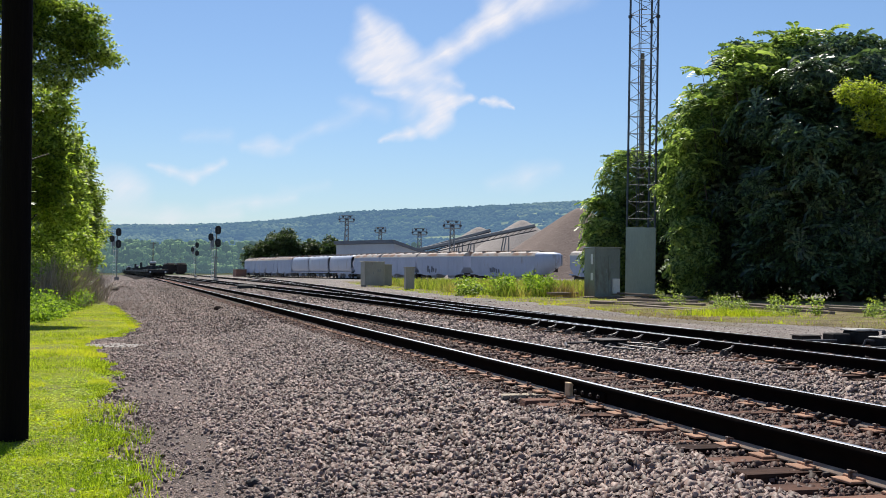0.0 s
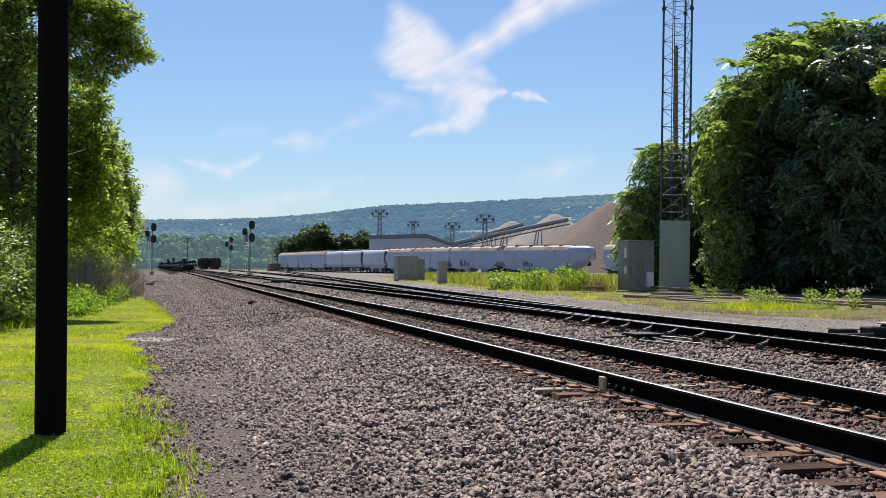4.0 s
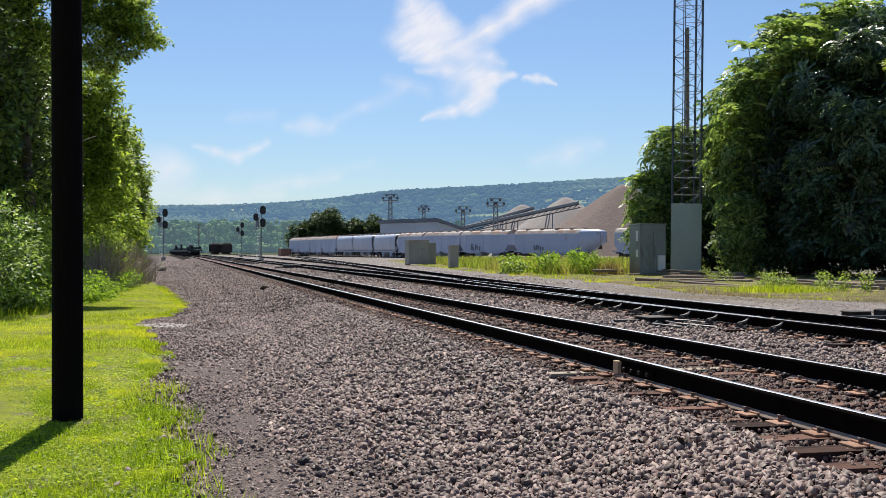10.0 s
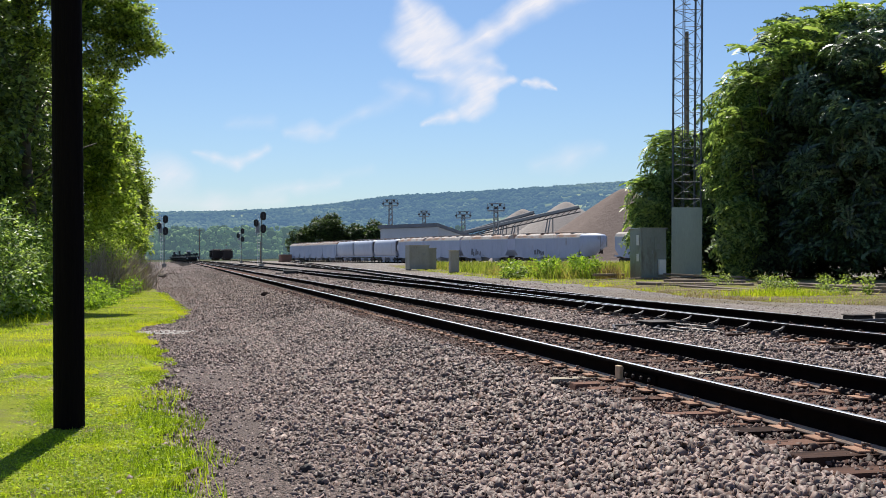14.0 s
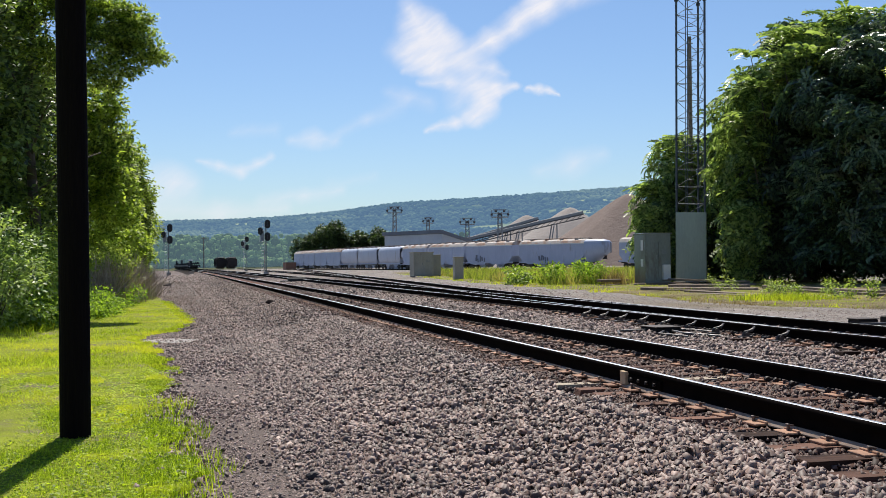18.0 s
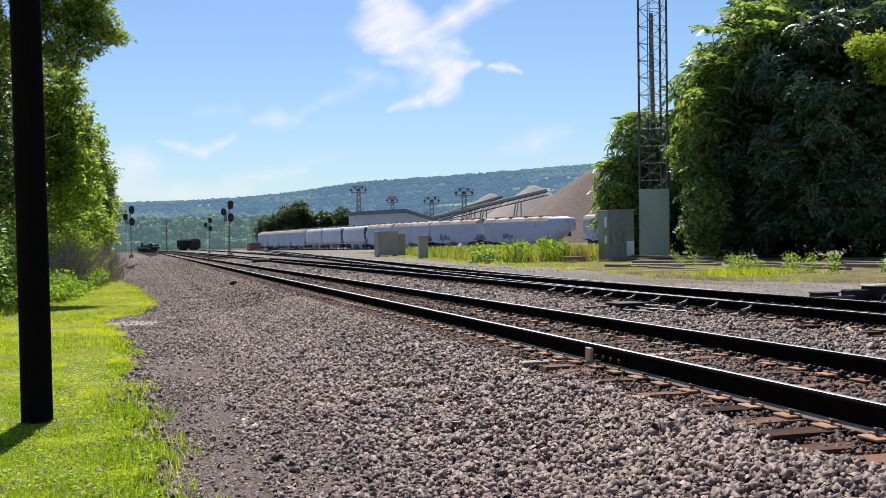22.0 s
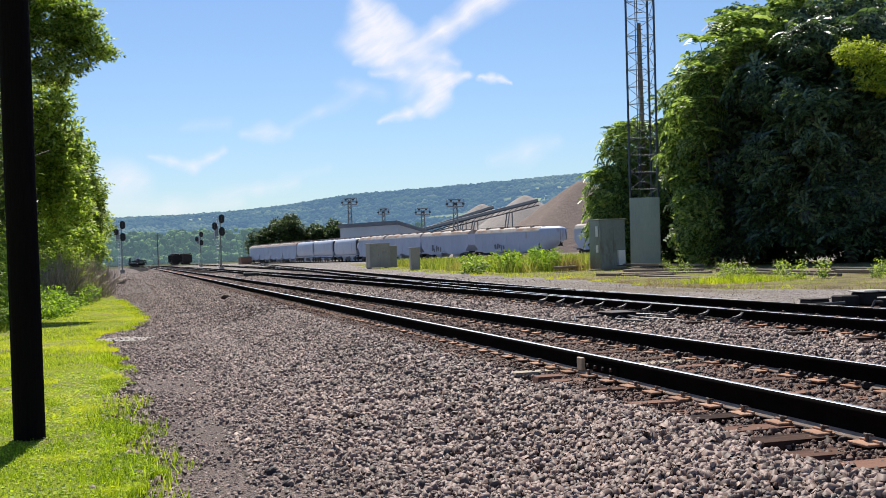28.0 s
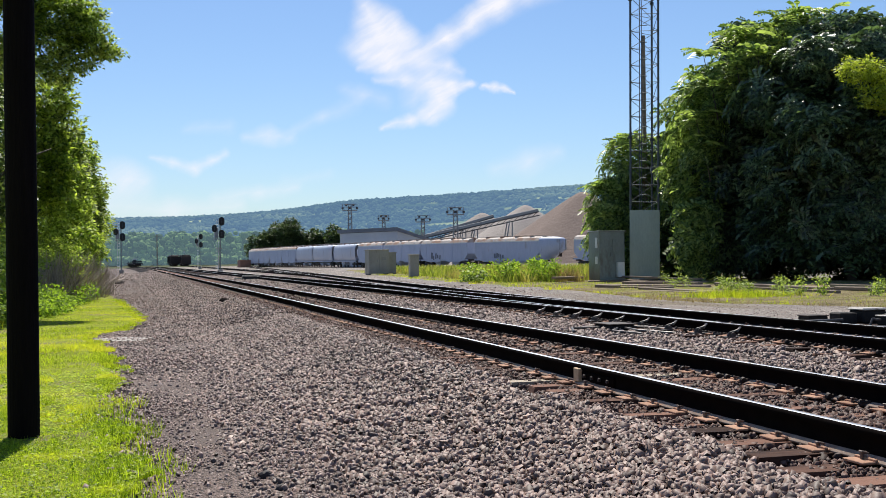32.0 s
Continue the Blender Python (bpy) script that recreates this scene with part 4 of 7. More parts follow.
def build_grass():
    rng = np.random.default_rng(8)

    def strip(n, y0, y1, deep, spill=0.0, power=1.0):
        y = y0 + (y1 - y0) * rng.uniform(0, 1, n) ** power
        e = np.array([verge_edge(v) for v in y])
        x = e + spill - np.minimum(deep, 0.3 + 0.15 * y) * rng.uniform(0, 1, n) ** 1.15 + 0.1 * np.sin(y * 3.1) - 0.06 * np.sin(y * 11)
        return np.stack([x, y, np.array([height(a, b) for a, b in zip(x, y)]) + 0.04], 1)
    lawn = strip(150000, 6.0, 17, 2.8)
    thick = np.array([noise.noise(Vector((a * 2.2, b * 1.1, 2))) + 0.6 * noise.noise(Vector((a * 6, b * 3, 5))) for a, b, c in lawn])
    # the strip is worn thin towards the gravel past the pole
    inside = np.array([verge_edge(v) for v in lawn[:, 1]]) - lawn[:, 0]
    thick = thick - 0.55 * np.exp(-((lawn[:, 1] - 13.5) / 2.0) ** 2) * np.exp(-(inside / 0.6) ** 2) - 0.2 * np.exp(-((lawn[:, 1] - 17) / 2.5) ** 2)
    near = lawn[:, 1] < 12.0 + 1.2 * np.sin(lawn[:, 0] * 3)
    blades("grass", lawn[(thick > -0.6) & near], rng, 0.025, 0.058, M["lawn"], "lush sunlit lawn grass with clover round the pole", width=0.13, tilt=0.85)
    blades("grass", lawn[(thick > -0.2) & ~near], rng, 0.025, 0.07, M["grass"], "bright yellow-green lawn grass past the pole", width=0.12, tilt=0.95)
    blades("grass", lawn[thick > 0.35], rng, 0.04, 0.085, M["lawn"], "thicker tufts in the lawn round the pole", width=0.06, tilt=0.7)
    clover = strip(16000, 6.3, 17, 2.8)
    V, F = scatter(*leaf_shape(), clover + np.array([0, 0, 0.03]), facing(np.tile([0, 0, 1.0], (len(clover), 1)), rng, 0.25), rng.uniform(0.02, 0.045, len(clover)))
    tagged(link_mesh("clover", V, F, M["lawn"]), "low clover leaves between the lawn grass", "grass", kind="stuff")
    blades("grass", strip(80000, 17, 50, 4.0, 0.0, 1.5), rng, 0.03, 0.09, M["grass"], "bright yellow-green grass along the gravel path", width=0.16, tilt=1.0)
    blades("grass", strip(1500, 6.0, 13, 0.5, 0.22), rng, 0.06, 0.16, M["lawn"], "longer grass tufts at the gravel's edge", width=0.05)
    n = 52000
    y = 24 + 111 * rng.uniform(0, 1, n) ** 0.9
    u = rng.uniform(0, 1, n) ** 1.4
    a0, a1 = np.interp(y, [e[0] for e in RIGHT_VERGE], [e[1] for e in RIGHT_VERGE]), np.interp(y, [e[0] for e in RIGHT_VERGE], [e[2] for e in RIGHT_VERGE])
    x = a0 + (a1 - a0) * u + 0.6 * np.sin(y * 0.9)
    patch = np.sin(x * 1.3 + 2 * np.sin(y * 0.35)) + np.sin(y * 0.7 + x * 0.4) + rng.normal(0, 0.5, n)
    P = np.stack([x, y, np.full_like(x, 0.2)], 1)
    tall = (y > 60) & (u > 0.1)
    blades("weeds", P[tall], rng, 0.3, 1.15, M["weed"], "tall sunlit weeds in front of the parked hopper cars", width=0.07, tilt=0.8)
    green = (patch > 1.3) | (y > 46) | ((x - 19.2) ** 2 / 6 + (y - 33.5) ** 2 / 8 < 1)
    blades("grass", P[~tall & green], rng, 0.06, 0.26, M["grass"], "green grass tufts beside the yard gravel", width=0.09, tilt=0.8)
    blades("grass", P[~tall & ~green & (patch > -0.9)], rng, 0.06, 0.2, M["straw"], "low dry straw-coloured grass beside the yard gravel", width=0.08, tilt=0.9)
    n = 2600
    x, y = 18.9 + rng.normal(0, 0.75, n), 33.4 + rng.normal(0, 0.7, n)
    blades("grass", np.stack([x - (y - 33.4) * 0.25, y, np.full(n, 0.2)], 1), rng, 0.1, 0.42, M["grass"], "bright green grass clump in front of the timbers", width=0.05, tilt=0.75)
    n = 300
    blades("weeds", np.stack([23.3 + rng.normal(0, 0.3, n), 59.3 + rng.normal(0, 0.8, n), np.full(n, 0.2)], 1), rng, 0.4, 1.3, M["straw"], "rust-coloured dead weeds beside the equipment house", width=0.04)
    n = 17000
    y = 25 + 24 * rng.uniform(0, 1, n)
    x = np.interp(y, [e[0] for e in RIGHT_VERGE], [e[1] for e in RIGHT_VERGE]) + 0.1 + 8.5 * rng.uniform(0, 1, n) ** 1.3
    patch = np.array([noise.noise(Vector((a * 0.5, b * 0.3, 9))) + 0.5 * noise.noise(Vector((a * 1.7, b, 3))) for a, b in zip(x, y)]) + rng.normal(0, 0.12, n)
    P = np.stack([x, y, np.full(n, 0.22)], 1)
    blades("grass", P[patch > 0.12], rng, 0.03, 0.14, M["grass"], "low green growth on the yard verge", width=0.16, tilt=1.0)
    blades("grass", P[patch < 0.05], rng, 0.03, 0.11, M["straw"], "low dry growth on the yard verge", width=0.16, tilt=1.0)
    leaf = leaf_shape()
    mounds = []
    for _ in range(15):
        y = rng.uniform(25.5, 47)
        x = float(np.interp(y, [25, 33, 40, 47], [21.8, 21.4, 22.5, 23.6])) + rng.normal(0, 1.0)
        r = rng.uniform(0.14, 0.34)
        mounds.append(((x, y, 0.3 + r * 0.5), (r, r, r * rng.uniform(0.7, 1.5))))
    V, F = crown(mounds, rng, 260, 0.075, leaf, 0.3, low=0.2)
    tagged(link_mesh("weeds", V, F, M["leaf"]), "leafy green weeds growing along the timbers", "weeds", kind="stuff")
    mounds = [((x, y, 0.25 + 0.14 * k), (0.1 + 0.05 * (k % 2), 0.12, 0.12)) for x, y, h in ((20.9, 33, 4), (21.7, 33, 5), (22.4, 31.2, 3), (23.6, 31.6, 5), (19.9, 34.5, 3), (22.9, 37.5, 4), (24.3, 33.6, 4)) for k in range(h)]
    V, F = crown(mounds, rng, 420, 0.09, leaf, 0.3, low=0.2)
    tagged(link_mesh("weeds", V, F, M["leaf"]), "upright leafy weeds before the timbers", "weeds", kind="stuff")
    # weeds under the trees on the left
    n = 12000
    y = 26 + 94 * rng.uniform(0, 1, n) ** 1.4
    x = np.interp(y, [26, 40, 60, 110], [-3.0, -1.7, -1.8, -3.4]) - 3.0 * rng.uniform(0, 1, n)
    blades("weeds", np.stack([x, y, np.zeros(n)], 1), rng, 0.12, 0.4, M["grass"], "long green grass under the trees", width=0.06, tilt=0.8)
    mounds = []
    for _ in range(165):
        y = 28 + 42 * rng.uniform(0, 1) ** 1.5
        x = float(np.interp(y, [28, 36, 45, 60, 70], [-3.3, -2.2, -1.8, -1.6, -2.3])) - abs(rng.normal(0, 0.7)) + 0.1
        r = rng.uniform(0.2, 0.5)
        mounds.append(((x + 0.1, y, r * 0.6), (r, r, r * rng.uniform(0.8, 1.4))))
    V, F = crown(mounds, rng, 85, 0.11, leaf, 0.3, low=0.0)
    tagged(link_mesh("weeds", V, F, M["leaf_weed"]), "leafy pale green weeds at the foot of the trees", "weeds", kind="stuff")


def leaf_shape():
    return np.array([(0, 0, 0), (0.28, 0.5, 0.06), (0, 1, -0.05), (-0.28, 0.5, 0.06)]), np.array([(0, 1, 2, 3)])


def frond_shape(pairs=7):
    """A long feathered leaf of paired leaflets along a drooping stalk."""
    V, F = [], []
    for i in range(pairs):
        u = 0.15 + 0.85 * i / (pairs - 1)
        y, z = u, 0.18 * math.sin(u * 3.0) - 0.22 * u * u
        l = 0.34 * math.sin(0.5 + 2.2 * (1 - abs(u - 0.5)))
        for s in (-1, 1):
            a = len(V)
            V += [(0, y, z), (s * l * 0.55, y - 0.02, z - 0.02), (s * l, y + 0.10, z - 0.1), (s * l * 0.5, y + 0.13, z - 0.01)]
            F.append((a, a + 1, a + 2, a + 3))
    return np.array(V), np.array(F)


def crown(lobes, rng, density, size, shape, lump=0.18, inner=0.25, low=0.4, droop=0.25):
    """Leaves in many small domed clusters on the outsides of lobes (centre, radii), with gaps between, some within."""
    sets = []
    for (cx, cy, cz), (rx, ry, rz) in lobes:
        area = 4 * math.pi * ((rx * ry) ** 1.6 / 3 + (rx * rz) ** 1.6 / 3 + (ry * rz) ** 1.6 / 3) ** (1 / 1.6)
        n = int(area * density)
        mean = (rx + ry + rz) / 3
        span = 0.16 * mean + 0.14
        hubs = max(8, int(area / (span * span * 2.6)))
        h = rng.normal(size=(hubs, 3))
        h /= np.linalg.norm(h, axis=1)[:, None]
        reach = rng.normal(0.92, lump * 0.55, hubs)
        hub = h * reach[:, None] * np.array([rx, ry, rz])
        pick = rng.integers(0, hubs, n)
        w = rng.normal(size=(n, 3))
        w /= np.linalg.norm(w, axis=1)[:, None]
        w[:, 2] = np.where(w[:, 2] < -0.25, -w[:, 2] * 0.6, w[:, 2])
        p = hub[pick] + w * span * rng.uniform(0.5, 1.1, (n, 1)) * np.array([1.15, 1.15, 0.75])
        deep = rng.uniform(0, 1, n) < inner
        p[deep] *= rng.uniform(0.45, 0.9, (deep.sum(), 1))
        out0 = 0.5 * h[pick] + 0.7 * w
        p = p + np.array([cx, cy, cz])
        keep = p[:, 2] > low
        p, w = p[keep], out0[keep]
        n = len(p)
        # the leaf's length runs outwards and droops; its face looks up and out
        out = w * np.array([1, 1, 0.5]) + rng.normal(size=(n, 3)) * 0.5 - np.array([0, 0, droop])
        out /= np.linalg.norm(out, axis=1)[:, None]
        up = np.array([0, 0, 1.0]) + 0.4 * w + rng.normal(size=(n, 3)) * 0.35
        side = np.cross(out, up)
        side /= np.linalg.norm(side, axis=1)[:, None]
        rot = np.stack([side, out, np.cross(side, out)], axis=2)
        sets.append(scatter(*shape, p, rot, size * rng.uniform(0.6, 1.3, n)))
    return stacked(*sets)


def whorled(lobes, rng, density, size, shape, low=0.4, fill=0.35):
    """Whorls of long feathered leaves on the outsides of lobes, each a star round its shoot, with filler leaves added
    within to block light.
    """
    sets = []
    for (cx, cy, cz), (rx, ry, rz) in lobes:
        area = 4 * math.pi * ((rx * ry) ** 1.6 / 3 + (rx * rz) ** 1.6 / 3 + (ry * rz) ** 1.6 / 3) ** (1 / 1.6)
        n = max(5, int(area * density / 9))
        h = rng.normal(size=(n, 3))
        h /= np.linalg.norm(h, axis=1)[:, None]
        hub = h * rng.normal(0.93, 0.09, n)[:, None] * np.array([rx, ry, rz]) + np.array([cx, cy, cz])
        axis = h * np.array([0.8, 0.8, 0.5]) + np.array([0, 0, 0.75]) + rng.normal(size=(n, 3)) * 0.22
        axis /= np.linalg.norm(axis, axis=1)[:, None]
        u = np.cross(axis, np.array([0.31, 0.95, 0.05]))
        u /= np.linalg.norm(u, axis=1)[:, None]
        v = np.cross(axis, u)
        k = 9
        a = rng.uniform(0, math.tau, (n, 1)) + np.arange(k)[None] * 2.4
        lift = rng.uniform(-0.25, 0.75, (n, k))
        out = u[:, None] * np.cos(a)[..., None] + v[:, None] * np.sin(a)[..., None] + axis[:, None] * lift[..., None]
        up = np.repeat(axis[:, None], k, 1) + rng.normal(size=(n, k, 3)) * 0.22
        out = (out / np.linalg.norm(out, axis=2)[..., None]).reshape(-1, 3)
        side = np.cross(out, up.reshape(-1, 3))
        side /= np.linalg.norm(side, axis=1)[:, None]
        p = np.repeat(hub, k, 0)
        rot = np.stack([side, out, np.cross(side, out)], axis=2)
        length = np.repeat(size * rng.uniform(0.7, 1.25, n), k) * rng.uniform(0.75, 1.15, n * k)
        m = int(area * density * fill)
        w = rng.normal(size=(m, 3))
        w /= np.linalg.norm(w, axis=1)[:, None]
        q = w * rng.uniform(0.45, 0.82, (m, 1)) * np.array([rx, ry, rz]) + np.array([cx, cy, cz])
        p, rot, length = np.concatenate([p, q]), np.concatenate([rot, facing(w + np.array([0, 0, 0.5]), rng, 0.5)]), np.concatenate([length, size * rng.uniform(0.8, 1.4, m)])
        keep = p[:, 2] > low
        sets.append(scatter(*shape, p[keep], rot[keep], length[keep]))
    return stacked(*sets)


def clumped(lobes, rng, share=0.46):
    """Breaks every lobe into smaller flattened boughs over its outside, with hollows between them."""
    made = []
    for (cx, cy, cz), (rx, ry, rz) in lobes:
        n = 9
        for i in range(n):
            z = 1 - 2 * (i + 0.5) / n
            a = i * 2.4 + rng.uniform(-0.5, 0.5)
            r = math.sqrt(1 - z * z)
            k = rng.uniform(0.66, 0.86)
            f = share * rng.uniform(0.75, 1.2)
            made.append(((cx + rx * k * r * math.cos(a), cy + ry * k * r * math.sin(a), cz + rz * k * z), (rx * f, ry * f, rz * f * 0.8)))
    return made


def trunk(bm, base, top, r, rng, limbs=5, reach=3.0):
    base, top = Vector(base), Vector(top)
    prev, n = base, 5
    for i in range(1, n + 1):
        u = i / n
        p = base.lerp(top, u) + Vector((rng.uniform(-0.2, 0.2), rng.uniform(-0.2, 0.2), 0)) * (u < 1)
        tube(bm, prev, p, r * (1.05 - 0.75 * (i - 1) / n), r * (1.05 - 0.75 * u), 9)
        prev = p
    for i in range(limbs):
        u = 0.35 + 0.6 * i / limbs
        a = rng.uniform(0, 6.28)
        s = base.lerp(top, u)
        m = s + Vector((math.cos(a) * reach * 0.5, math.sin(a) * reach * 0.5, reach * 0.45))
        e = m + Vector((math.cos(a) * reach * 0.5, math.sin(a) * reach * 0.5, reach * 0.2))
        tube(bm, s, m, r * 0.4 * (1.1 - u), r * 0.25 * (1.1 - u), 7), tube(bm, m, e, r * 0.25 * (1.1 - u), r * 0.08, 6)
    return bm


def sprays(points, rng, length):
    """Whorls of long feathered leaves at the ends of shoots, as points and faces."""
    sets, shape = [], frond_shape(9)
    for p in points:
        n = 10
        a = np.arange(n) * 2.4 + rng.uniform(0, 6.28)
        lift = rng.uniform(-0.1, 0.9, n)
        out = np.stack([np.cos(a), np.sin(a), lift], 1)
        out /= np.linalg.norm(out, axis=1)[:, None]
        side = np.cross(out, np.array([0, 0, 1.0]) + rng.normal(size=(n, 3)) * 0.1)
        side /= np.linalg.norm(side, axis=1)[:, None]
        sets.append(scatter(*shape, np.repeat(np.array([p], dtype=float), n, 0) + np.array([0, 0, 0.03]) * np.arange(n)[:, None], np.stack([side, out, np.cross(side, out)], axis=2), length * rng.uniform(0.75, 1.15, n)))
    return stacked(*sets)


def tree(x, y, top, lobes, seed, label, material="leaf", density=30, size=0.3, shape=None, radius=0.16, lump=0.18, low=0.4, category="tree", inner=0.25, more=(), shoots=()):
    z = height(x, y)
    t = thing("tree", pose(x, y, z), label, category)
    rng = random.Random(seed)
    part("trunk", trunk(bmesh.new(), (0, 0, -0.1), (rng.uniform(-0.4, 0.4), rng.uniform(-0.4, 0.4), top), radius, rng, reach=top * 0.22), M["bark"], t, smooth=True)
    here = np.array([x, y, z])
    if shape:
        V, F = whorled(lobes, np.random.default_rng(seed), density, size, shape, low=low, fill=inner)
    else:
        V, F = crown(clumped(lobes, np.random.default_rng(seed + 3)), np.random.default_rng(seed), density, size, leaf_shape(), lump, low=low, inner=inner)
    link_mesh("crown", V - here, F, M[material], t)
    # extra boughs; their paler leaf colours put sunlight on parts of the crown
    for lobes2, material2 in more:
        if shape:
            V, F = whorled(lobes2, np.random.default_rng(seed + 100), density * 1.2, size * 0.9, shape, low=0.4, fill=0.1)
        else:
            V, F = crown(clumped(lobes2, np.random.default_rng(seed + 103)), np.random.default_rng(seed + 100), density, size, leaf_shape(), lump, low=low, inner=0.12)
        link_mesh("crown", V - here, F, M[material2], t, "extra boughs; any paler leaf colour is partly painted sunlight")
    if shoots:
        V, F = sprays(shoots, np.random.default_rng(seed + 7), 1.15)
        link_mesh("leaf_whorl", V - here, F, M["leaf_grey"], t, "long feathered leaves in whorls on the young shoots")
        for p in shoots:
            q = Vector(p) - Vector((x, y, z))
            part("shoot", tube(bmesh.new(), q - Vector((-0.3, 0.1, 1.6)), q + Vector((0, 0, 0.15)), 0.035, 0.015, 6), M["bark"], t)
    return t


def build_trees():
    frond = frond_shape()
    # the dark trees of feathered leaves on the right
    tree(32.3, 55.1, 12.0, [((33.0, 55.3, 6.0), (4.2, 4.2, 5.8)), ((33.4, 54.8, 11.0), (2.8, 2.8, 2.5)), ((30.9, 55.9, 8.6), (1.5, 1.8, 2.5)), ((31.0, 55.9, 3.4), (1.8, 2.0, 3.2)), ((32.6, 56.4, 2.0), (3.0, 2.0, 2.2)), ((31.7, 55.2, 12.8), (1.3, 1.3, 1.0)), ((34.3, 54.5, 13.0), (1.5, 1.5, 1.0))],
         1, "large dark-green tree of heaven with feathered leaves", "leaf_sumac", 10.5, 0.82, frond, 0.22, inner=0.35, low=1.3, shoots=[(29.15, 54.7, 11.9), (29.9, 52.8, 12.5), (30.6, 53.0, 12.7), (31.3, 52.6, 12.9), (32.0, 52.0, 13.3), (32.7, 51.6, 13.4), (33.6, 52.0, 13.6), (34.6, 52.0, 13.6), (28.6, 52.9, 10.1), (29.4, 51.8, 10.9), (28.0, 53.4, 8.4), (30.2, 51.2, 11.4), (28.4, 53.4, 7.0), (31.4, 50.8, 11.8)], more=[([((28.5, 54.8, 2.8), (0.9, 1.0, 2.6)), ((28.7, 55.6, 6.2), (0.95, 1.0, 2.0)), ((30.2, 58.6, 9.0), (1.3, 1.3, 2.0)), ((29.9, 58.8, 6.0), (1.1, 1.2, 2.2)), ((29.6, 55.0, 10.2), (1.2, 1.2, 1.2)), ((28.9, 54.2, 9.2), (1.0, 1.0, 1.2)), ((29.8, 53.4, 10.6), (1.1, 1.1, 1.0)), ((28.6, 54.2, 4.6), (0.8, 0.9, 1.2)), ((28.2, 54.0, 7.6), (0.9, 0.9, 1.3)), ((28.2, 53.8, 3.2), (0.7, 0.8, 1.4)), ((30.6, 52.4, 11.6), (1.0, 1.0, 0.8)), ((32.6, 51.6, 12.6), (1.2, 1.0, 0.7)), ((34.4, 52.2, 12.4), (1.3, 1.0, 0.9)), ((31.4, 52.8, 9.8), (1.1, 0.9, 1.1)), ((33.2, 50.6, 11.4), (1.1, 0.9, 0.8))], "leaf_grey")])
    tree(34.2, 49.5, 11.0, [((34.2, 49.5, 6.2), (3.9, 3.6, 6.0)), ((33.6, 50.7, 10.8), (2.2, 2.2, 2.2)), ((35.4, 50.3, 11.2), (2.4, 2.4, 2.2)), ((32.3, 51.2, 2.6), (2.2, 2.0, 2.8)), ((36.8, 47.4, 5.8), (3.6, 3.2, 5.4)), ((33.6, 47.2, 8.4), (1.4, 1.4, 1.6)), ((37.4, 48.6, 1.8), (3.4, 2.0, 2.3)), ((33.6, 49.6, 1.6), (2.4, 1.8, 2.0))],
         2, "large dark-green tree of heaven standing over the timbers", "leaf_sumac", 10.5, 0.82, frond, 0.22, inner=0.35, low=1.5, more=[([((31.2, 47.2, 7.0), (1.5, 1.2, 1.4)), ((33.6, 46.0, 6.6), (1.4, 1.2, 1.3)), ((30.2, 50.6, 9.4), (1.3, 1.1, 1.2)), ((34.6, 46.6, 9.8), (1.2, 1.1, 1.0)), ((34.2, 47.6, 11.0), (1.3, 1.1, 1.0)), ((30.6, 48.4, 8.2), (1.2, 1.1, 1.2)), ((35.6, 46.0, 8.2), (1.2, 1.1, 1.2)), ((31.6, 48.6, 11.0), (1.2, 1.1, 0.9)), ((29.8, 49.4, 5.6), (1.0, 1.0, 1.1))], "leaf_sumac")])
    tree(28.6, 63.5, 7.0, [((28.0, 63.3, 3.4), (1.6, 1.8, 2.1)), ((28.5, 62.8, 6.7), (1.4, 1.4, 2.0)), ((27.5, 63.0, 4.6), (1.3, 1.4, 1.8)), ((29.9, 62.8, 4.8), (1.6, 1.7, 2.5)), ((27.8, 62.6, 1.8), (1.3, 1.4, 1.6)), ((30.4, 61.6, 7.2), (1.1, 1.2, 1.4)), ((30.0, 61.4, 2.4), (1.4, 1.3, 2.2))],
         3, "bushy green tree of heaven behind the radio mast", "leaf_grey", 12.0, 0.78, frond, 0.12)
    tree(34.0, 45.6, 8.6, [((32.0, 45.4, 9.9), (0.9, 0.8, 0.6)), ((33.2, 44.8, 9.6), (1.1, 0.9, 0.8)), ((32.6, 45.0, 8.6), (0.9, 0.8, 0.7)), ((33.8, 44.4, 8.3), (1.1, 0.9, 0.9)), ((34.4, 44.2, 7.1), (1.0, 0.9, 0.8))],
         5, "slim yellow-green maple leaning out before the dark trees", "leaf_yellow", 120, 0.16, None, 0.09, 0.24)
    # saplings added to close the gap below; leaf_dark puts the shade into colour
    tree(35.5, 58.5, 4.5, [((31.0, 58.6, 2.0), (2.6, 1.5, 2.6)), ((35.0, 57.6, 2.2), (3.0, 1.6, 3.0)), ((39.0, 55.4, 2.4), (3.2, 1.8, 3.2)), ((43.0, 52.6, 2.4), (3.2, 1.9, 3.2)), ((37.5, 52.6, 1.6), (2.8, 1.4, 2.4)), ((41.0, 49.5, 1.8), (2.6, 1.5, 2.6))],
         4, "added saplings under the tall trees, shade put into their dark leaves", "leaf_dark", 60, 0.3, None, 0.12, 0.2, low=0.1, inner=0.5)
